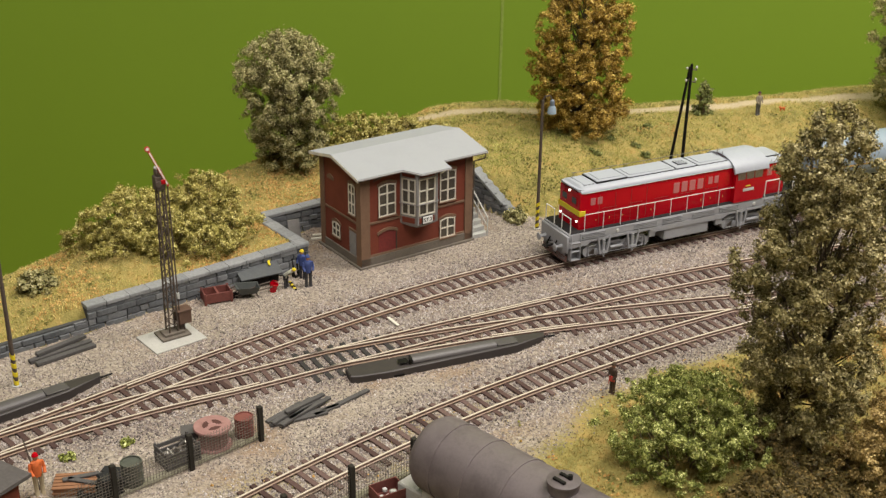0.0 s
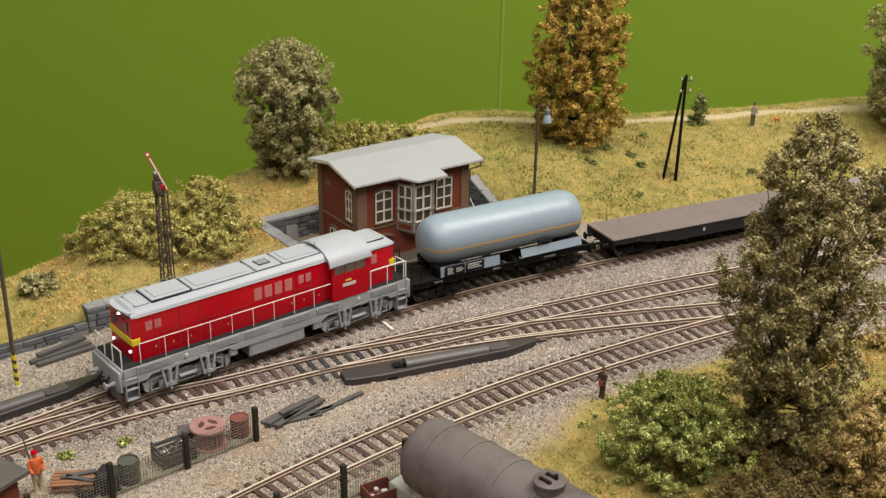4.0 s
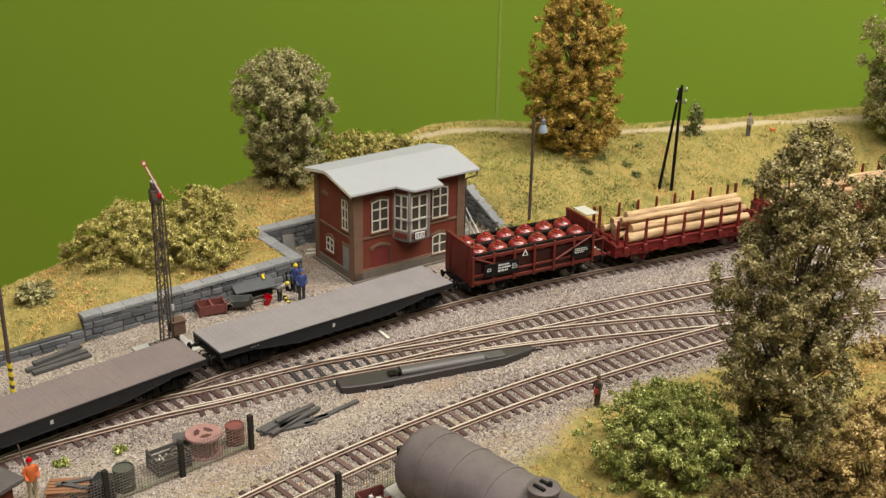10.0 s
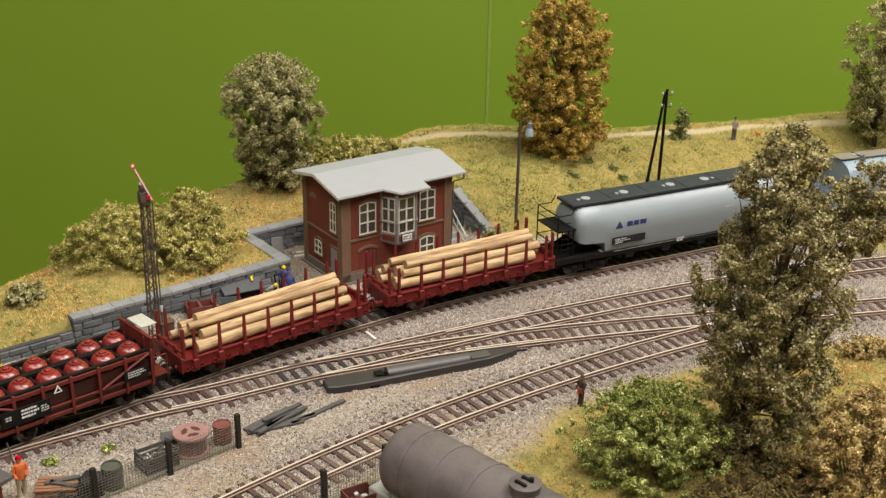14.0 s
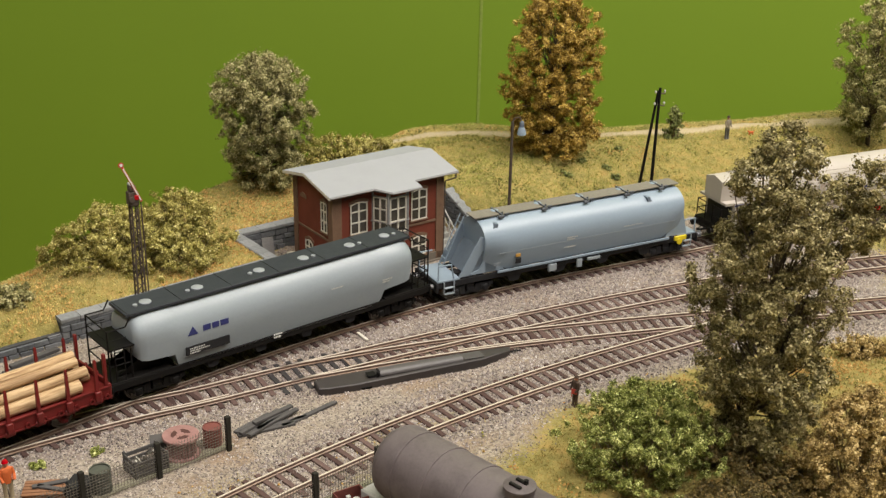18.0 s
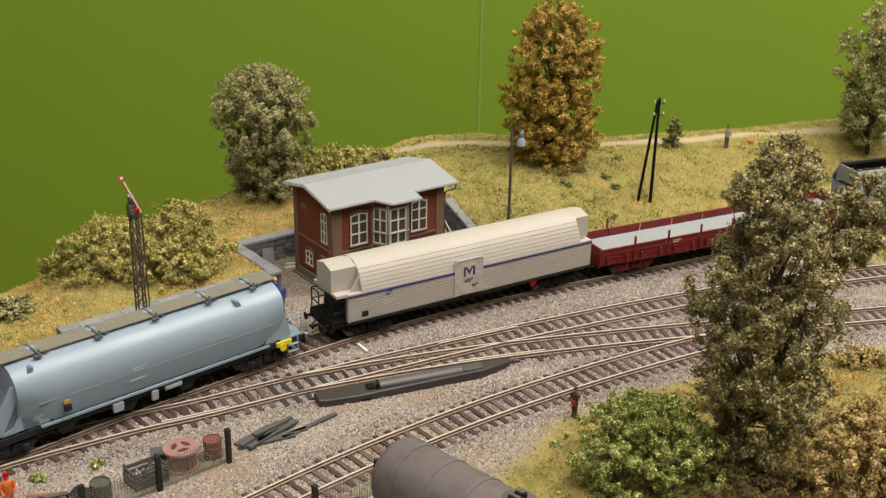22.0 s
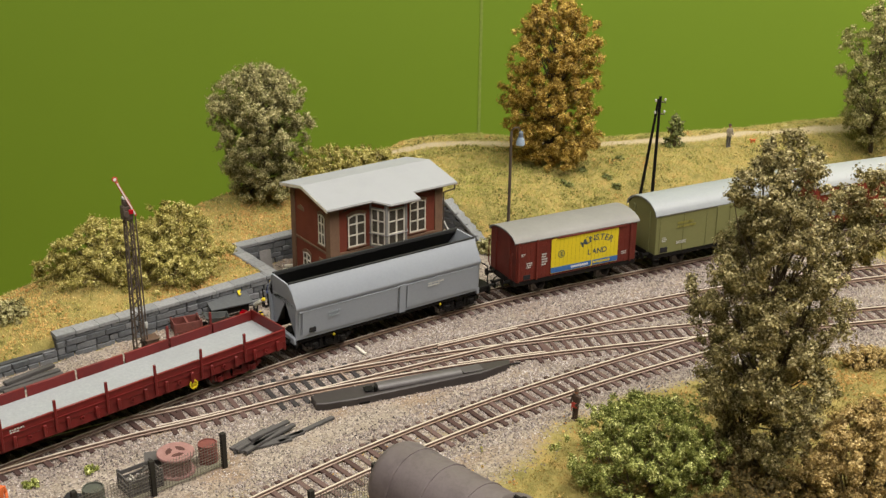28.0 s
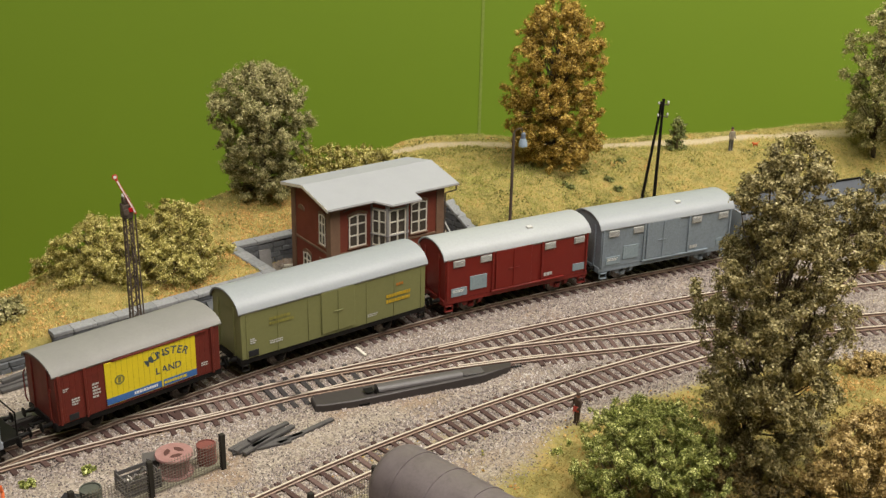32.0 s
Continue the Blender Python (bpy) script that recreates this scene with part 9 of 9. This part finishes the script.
    for k, (x, y, r, m) in enumerate(((-152, 487, 4.6, GREEN), (-175, 474.5, 4.0, GREEN))):
        shrub("grass_tuft", "small yellow-green tuft beside the track", x, y, r, r * 0.8, 2.0, m, 24, 60, 0.5, 1.1, 60 + k, category="tuft")
    # hut at the edge
    h = thing("hut", "small dark-roofed hut beside the track", "hut", -200, 424, GROUND, -30)
    part("wall", Geo().box(-13, 13, -14, 14, -0.5, 18, 0.3), BRICK, h)
    part("roof", Geo().loft([[(x, -18, 20.2), (x, 18, 20.2), (x, 18, 22), (x, -18, 22)] for x in (-17, 17)]), worn("tar_paper", (0.085, 0.075, 0.072), rough=0.85), h, "flat dark tar roof")
    part("fascia", Geo().box(-17.2, 17.2, -18.3, -17.9, 19.6, 21.6), OLD_WOOD, h)


DRUM = worn("faded_red_wood", (0.30, 0.165, 0.15), (0.17, 0.075, 0.065), rough=0.8, stain=6, bump=0.4)
PALLET = worn("orange_brown_board", (0.23, 0.11, 0.055), (0.2, 0.09, 0.04), rough=0.8, stain=5, bump=0.4)


def build_work_corner():
    b = thing("tool_trailer", "black covered tool trailer standing against the wall", "trailer", -115, 667, GROUND, 30)
    part("box", Geo().box(-11.5, 11.5, -6, 6, 1.4, 8.4, 0.3), BLACK, b)
    part("lid", Geo().box(-13.4, 13.4, -8.2, 8.2, -0.5, 0.6, 0.2).moved(Matrix.Translation((0, -0.6, 10)) @ Matrix.Rotation(0.3, 4, "X")), worn("slate_lid", (0.075, 0.08, 0.085), rough=0.6), b, "sloping dark grey lid")
    for x in (-7, 7):
        for y in (-6.4, 6.4):
            part("wheel", Geo().cyl((x, y - 0.5, 1.9), (x, y + 0.5, 1.9), 1.9, 14), BLACK, b)
    part("drawbar", Geo().tube([(11, 0, 3), (19, -1, 1.5)], 0.5, 6), BLACK, b)
    tagged(part("yellow_tool", Geo().box(-0.7, 0.7, -2.6, 2.6, 0, 0.8, 0.2).box(-1.4, 1.4, 1.6, 2.8, 0, 0.9, 0.2), YELLOW, None, at=pose(-108.5 * MM, 671.5 * MM, (GROUND + 11.6) * MM, 12, 0, 20)), "small bright yellow tool lying on the trailer lid", "tool")
    barrow = worn("dark_grey_tray", (0.055, 0.06, 0.058), rough=0.5)
    w = thing("wheelbarrow", "dark grey steel wheelbarrow on the gravel", "wheelbarrow", -117.5, 648.5, GROUND, 18)
    part("tray", Geo().loft([[(-5.2, -3.4, 3.2), (4.2, -3.4, 3.2), (4.2, 3.4, 3.2), (-5.2, 3.4, 3.2)], [(-8.2, -4.8, 8.0), (6.0, -4.8, 7.2), (6.0, 4.8, 7.2), (-8.2, 4.8, 8.0)], [(-7.6, -4.3, 7.8), (5.5, -4.3, 7.0), (5.5, 4.3, 7.0), (-7.6, 4.3, 7.8)], [(-4.8, -3, 3.8), (3.9, -3, 3.8), (3.9, 3, 3.8), (-4.8, 3, 3.8)]]), barrow, w, "dark grey tray")
    part("wheel", Geo().cyl((-8.6, -0.6, 2.1), (-8.6, 0.6, 2.1), 2.1, 16), BLACK, w)
    for y in (-2.6, 2.6):
        part("handle", Geo().tube([(-8.6, y * 0.4, 2.1), (0, y, 3.2), (6, y * 1.3, 5.0), (13.5, y * 1.4, 6.4)], 0.42, 6), IRON, w)
        part("leg", Geo().tube([(3.6, y * 1.1, 3.8), (5.2, y * 1.2, 0)], 0.4, 6), IRON, w)
    c = thing("hand_cart", "red-brown wooden hand cart with low sides", "hand cart", -136, 643, GROUND, 25)
    for s in (-1, 1):
        part("side_board", Geo().box(-8, 8, s * 4.6, s * 5.2, 1.0, 7.0, 0.15), BROWN_CART, c)
        part("end_board", Geo().box(s * 7.6, s * 8.2, -4.6, 4.6, 1.0, 7.0, 0.15), BROWN_CART, c)
    part("bed", Geo().box(-8, 8, -5, 5, 1.0, 1.8), BROWN_CART, c)
    for sx in (-1, 1):
        for sy in (-1, 1):
            part("corner_post", Geo().box(sx * 8.6, sx * 7.2, sy * 5.6, sy * 4.4, 0, 7.6, 0.2), BROWN_CART, c)
    part("crossbar", Geo().box(-0.6, 0.6, -5, 5, 6.2, 6.9), BROWN_CART, c)
    part("shaft", Geo().tube([(-8, 4.4, 5), (-17, 5.6, 8)], 0.45, 6).tube([(8, 0, 6), (12, 0, 7.4)], 0.45, 6), IRON, c)
    tagged(part("bucket", Geo().lathe([(0.2, 0), (1.9, 0), (2.7, 5.4), (2.4, 5.5), (1.7, 0.6), (0.2, 0.6)], (0, 0, 0), "z", 16).tube([(-2.5, 0, 5.4), (-1.2, 0, 7.4), (1.2, 0, 7.4), (2.5, 0, 5.4)], 0.2, 5), RED, None, at=pose(-104.6 * MM, 656 * MM, GROUND * MM, 0, 14, 0)), "small bright red bucket", "bucket")
    board = part("warning_board", Geo().box(-5.5, 5.5, -0.8, 0.8, 0, 0.8, 0.15), YELLOW, None, at=pose(-92.5 * MM, 661.5 * MM, (GROUND + 0.2) * MM, 0, 16, -58))
    tagged(board, "yellow and black striped board being lifted off the gravel", "board")
    for k in range(3):
        part("black_band", Geo().box(-4.4 + 3.4 * k, -2.8 + 3.4 * k, -0.85, 0.85, -0.05, 0.86), BLACK, board)
    tagged(part("sack_truck", Geo().tube([(-1.5, 0, 0), (-1.5, 2, 12)], 0.5, 6).tube([(1.5, 0, 0), (1.5, 2, 12)], 0.5, 6).cyl((-2.4, 0.6, 2), (-1.8, 0.6, 2), 2, 12).cyl((1.8, 0.6, 2), (2.4, 0.6, 2), 2, 12).box(-2, 2, -1.6, 0.4, 0.2, 0.8), BLACK, None, at=pose(-92.5 * MM, 677.5 * MM, GROUND * MM, 0, 0, 40)), "black sack truck leaning by the wall corner", "sack truck")


BROWN_CART = worn("cart_red_brown", (0.16, 0.045, 0.035), (0.09, 0.03, 0.025), rough=0.7, stain=5, bump=0.3)


def figure(name, label, x, y, z, tall, rz, coats, bend=0.0):
    """A plain little painted figure in one mesh. coats: materials for legs, body, head, hat."""
    k = tall / 20.0
    g = Geo()
    counts = []
    lean = Matrix.Translation((0, 0, 9.6)) @ Matrix.Rotation(bend, 4, "X") @ Matrix.Translation((0, 0, -9.6))
    for s in (-1, 1):
        g.loft([[(s * 1.25 + r * math.cos(a), r * 0.9 * math.sin(a) + dy, h) for a in np.linspace(0, 2 * math.pi, 9)[:-1]] for r, h, dy in ((1.2, 0, -0.5), (0.95, 1.0, 0), (0.95, 5, 0), (1.25, 9.8, 0))])
    counts.append(len(g.f))
    b = Geo().loft([[(q * math.cos(a), r * math.sin(a), h) for a in np.linspace(0, 2 * math.pi, 11)[:-1]] for q, r, h in ((2.0, 1.4, 9), (2.1, 1.5, 11), (2.5, 1.6, 14), (2.4, 1.4, 16), (0.9, 0.8, 16.8))])
    for s in (-1, 1):
        b.tube([(s * 2.5, 0, 15.6), (s * 3.0, -0.4, 12.6), (s * 2.4, -2.0, 10.6)], 0.72, 7)
    b.moved(lean)
    g.add(b.v, b.f)
    counts.append(len(g.f))
    b = Geo().lathe([(0.2, 16.6), (0.9, 17.0), (1.2, 18.1), (1.0, 19.2), (0.2, 19.6)], (0, 0, 0), "z", 12).moved(lean)
    g.add(b.v, b.f)
    counts.append(len(g.f))
    b = Geo().lathe([(1.25, 18.7), (1.5, 18.8), (1.2, 19.4), (0.9, 20.0), (0.1, 20.2)], (0, 0, 0), "z", 12).moved(lean)
    g.add(b.v, b.f)
    counts.append(len(g.f))
    g.v = [(p[0] * k, p[1] * k, p[2] * k) for p in g.v]
    me = mesh_of(name, g, coats[0])
    for m in coats[1:]:
        me.materials.append(m)
    idx, j = [], 0
    for i in range(len(me.polygons)):
        while i >= counts[j]:
            j += 1
        idx.append(j)
    me.polygons.foreach_set("material_index", idx)
    return tagged(part(name, me, None, None, at=pose(x * MM, y * MM, z * MM, 0, 0, rz)), label, "figurine")


def build_figures():
    skin = worn("painted_flesh", (0.45, 0.22, 0.14), rough=0.6)
    blue = worn("work_blue", (0.04, 0.065, 0.21), rough=0.7)
    dark = worn("trouser_dark", (0.03, 0.028, 0.03), rough=0.8)
    tan = worn("coat_tan", (0.26, 0.22, 0.16), rough=0.8)
    orange = worn("vest_orange", (0.60, 0.13, 0.03), rough=0.7)
    brownish = worn("coat_brown", (0.06, 0.035, 0.022), rough=0.8)
    pale = worn("shirt_pale", (0.36, 0.36, 0.30), rough=0.8)
    sand = worn("trouser_sand", (0.33, 0.27, 0.17), rough=0.8)
    figure("figurine", "model worker in a blue coat standing near the wall corner", -83.6, 664, GROUND, 20.8, 20, (dark, blue, skin, blue))
    figure("figurine", "model worker with a yellow helmet behind the one in blue", -88.5, 675, GROUND, 19.5, -30, (dark, blue, skin, YELLOW))
    figure("figurine", "model worker in a pale shirt bending over a tool", -97, 662, GROUND, 17.5, 60, (dark, pale, skin, YELLOW), 0.9)
    figure("figurine", "small model railwayman in dark brown standing by the track", 86.6, 541, GROUND, 18.2, -60, (brownish, brownish, skin, brownish))
    tagged(part("signal_flag", Geo().box(-0.2, 0.2, -3, 0, 8, 11, 0.05).cyl((0, 0, 6), (0, 0, 11), 0.2, 5), worn("flag_red", (0.4, 0.04, 0.03)), None, at=pose(84.4 * MM, 540 * MM, GROUND * MM, 0, 0, 60)), "small red signal flag beside the railwayman", "flag")
    figure("figurine", "small model walker in grey trousers on the footpath", 252, 938, height(252, 938), 19.5, 30, (worn("trouser_grey", (0.09, 0.085, 0.075)), tan, skin, brownish))
    tagged(part("small_dog", Geo().box(-2.4, 2.0, -0.7, 0.7, 1.4, 3.2, 0.4).box(-3.6, -2.0, -0.6, 0.6, 2.6, 4.2, 0.4).box(-2.2, -1.7, -0.6, 0.6, 0, 1.6).box(1.3, 1.8, -0.6, 0.6, 0, 1.6).cyl((2, 0, 3), (3.4, 0, 4.2), 0.25, 5), orange, None, at=pose(274 * MM, 945 * MM, (height(274, 945) - 0.2) * MM, 0, 0, 20)), "tiny reddish dog on the footpath", "dog")
    figure("figurine", "model worker in an orange vest and red helmet among the scrap", -180, 447, GROUND, 21.5, 40, (sand, orange, skin, RED))
    tagged(part("long_pole", Geo().cyl((0, 0, 0), (-6, 4, 24), 0.35, 6), IRON, None, at=pose(-181 * MM, 450 * MM, GROUND * MM)), "thin iron pole beside the worker in orange", "pole")


def build_old_tank():
    a, b = Vector((-4.0, 449.5, 20.5)), Vector((62, 386, 20.5))
    d = b - a
    t = thing("storage_tank", "weathered brown-grey storage tank lying on concrete cradles", "storage tank", a.x, a.y, 0, math.degrees(math.atan2(d.y, d.x)))
    r, L = 17.6, d.length
    TANK = worn("weathered_tank_brown", (0.13, 0.108, 0.11), (0.052, 0.04, 0.041), rough=0.5, grain=1.2, stain=24, stain_amount=0.9, bump=0.05, vary=0.35)
    part("shell", Geo().lathe([(0.2, -5.0), (7, -4.6), (12, -3.2), (15.4, -1.0), (17, 1.4), (r, 4.0), (r, L)], (0, 0, 20.5), "x", 44), TANK, t, "brown-grey weathered shell")
    for x in (12, 30, 50, 70):
        part("seam_band", Geo().lathe([(r - 0.2, x - 0.9), (r + 0.4, x - 0.7), (r + 0.4, x + 0.7), (r - 0.2, x + 0.9)], (0, 0, 20.5), "x", 44), TANK, t)
    part("manhole", Geo().lathe([(6.4, 36.8), (6.4, 40.4), (6.9, 40.6), (6.9, 41.6), (5.8, 42.0), (0.2, 42.4)], (72, -1.5, 0), "z", 26), TANK, t, "round manhole cover")
    part("manhole_bolt", Geo().box(69, 75, -5.2, -3.6, 42, 43.2, 0.3).box(69, 75, -1, 0.6, 42, 43.2, 0.3).cyl((74, 0, 42), (74, 0, 44), 1.0, 8), BLACK, t)
    for x in (10, 62):
        part("cradle", Geo().prism([(-15, -3.4), (15, -3.4), (13, 10), (8, 5.5), (-8, 5.5), (-13, 10)], x - 5, x + 5, "x"), CONCRETE, t, "pale concrete cradle")
    s = flat_thing("concrete_block", "pale concrete block at the foot of the tank", "concrete block", Geo().box(-9, 9, -6, 6, 0, 7.5, 0.8), CONCRETE, -10.5, 448, -42)
    c = thing("red_crate", "small open red-brown crate at the fence", "crate", -25, 447, GROUND, 32)
    for sgn in (-1, 1):
        part("side_board", Geo().box(-7, 7, sgn * 4.8, sgn * 5.4, 0, 6.4, 0.15), BROWN_CART, c)
        part("end_board", Geo().box(sgn * 6.4, sgn * 7.0, -4.8, 4.8, 0, 6.4, 0.15), BROWN_CART, c)
    part("bottom", Geo().box(-7, 7, -5, 5, 0, 0.7), BROWN_CART, c)
    g = Geo()
    rr = random.Random(9)
    for k in range(10):
        p = Vector((rr.uniform(-5, 5), rr.uniform(-3.5, 3.5), rr.uniform(0.8, 3)))
        g.box(p.x - 1, p.x + 1, p.y - 1, p.y + 1, p.z, p.z + 1.6, 0.3)
    part("rubble", g, PRINT_GREY, c)


build_signal_box()
build_signal()
build_lamp(62.3, 759.3, 91, 8, "tall dark lamp post with a striped foot and a blue lantern")
build_lamp(-221.5, 541, 90, 200, "dark lamp post with a yellow striped foot by the low wall")
build_pole()
build_point_motor(1.5, 574.5, 22.5, "long dark grey point motor cover beside the turnout")
build_point_motor(-224, 508, 40, "long dark grey point motor cover beside the joining tracks")
build_timber()
build_fence("wire_fence", "low wire mesh fence with dark square posts", Vector((-88, 492.5)), Vector((-202, 392)), 4, 19)
build_fence("wire_fence", "low wire mesh fence before the storage tank", Vector((-13.9, 464)), Vector((-67.2, 419.4)), 2, 21)
build_scrap()
build_work_corner()
build_old_tank()
build_figures()
build_walls()




def motions():
    """The train runs along the main track at a steady pace."""
    for ob, middle, pivot in TRAIN:
        rows = []
        for k in range(65):
            t = k * 0.5
            s = middle - SPEED * t
            a, b = LINE_A.at(s - pivot)[0], LINE_A.at(s + pivot)[0]
            m, d = (a + b) / 2, b - a
            rows.append((t, pose(m.x * MM, m.y * MM, 0, 0, 0, math.degrees(math.atan2(d.y, d.x)))))
        walk(ob, rows)
    for ob, x, r in WHEELS:
        turn = math.degrees(SPEED * 0.1 / r)
        walk(ob, [(k * 0.1, pose(x * MM, 0, r * MM, 0, -turn * k, 0)) for k in range(321)])


motions()
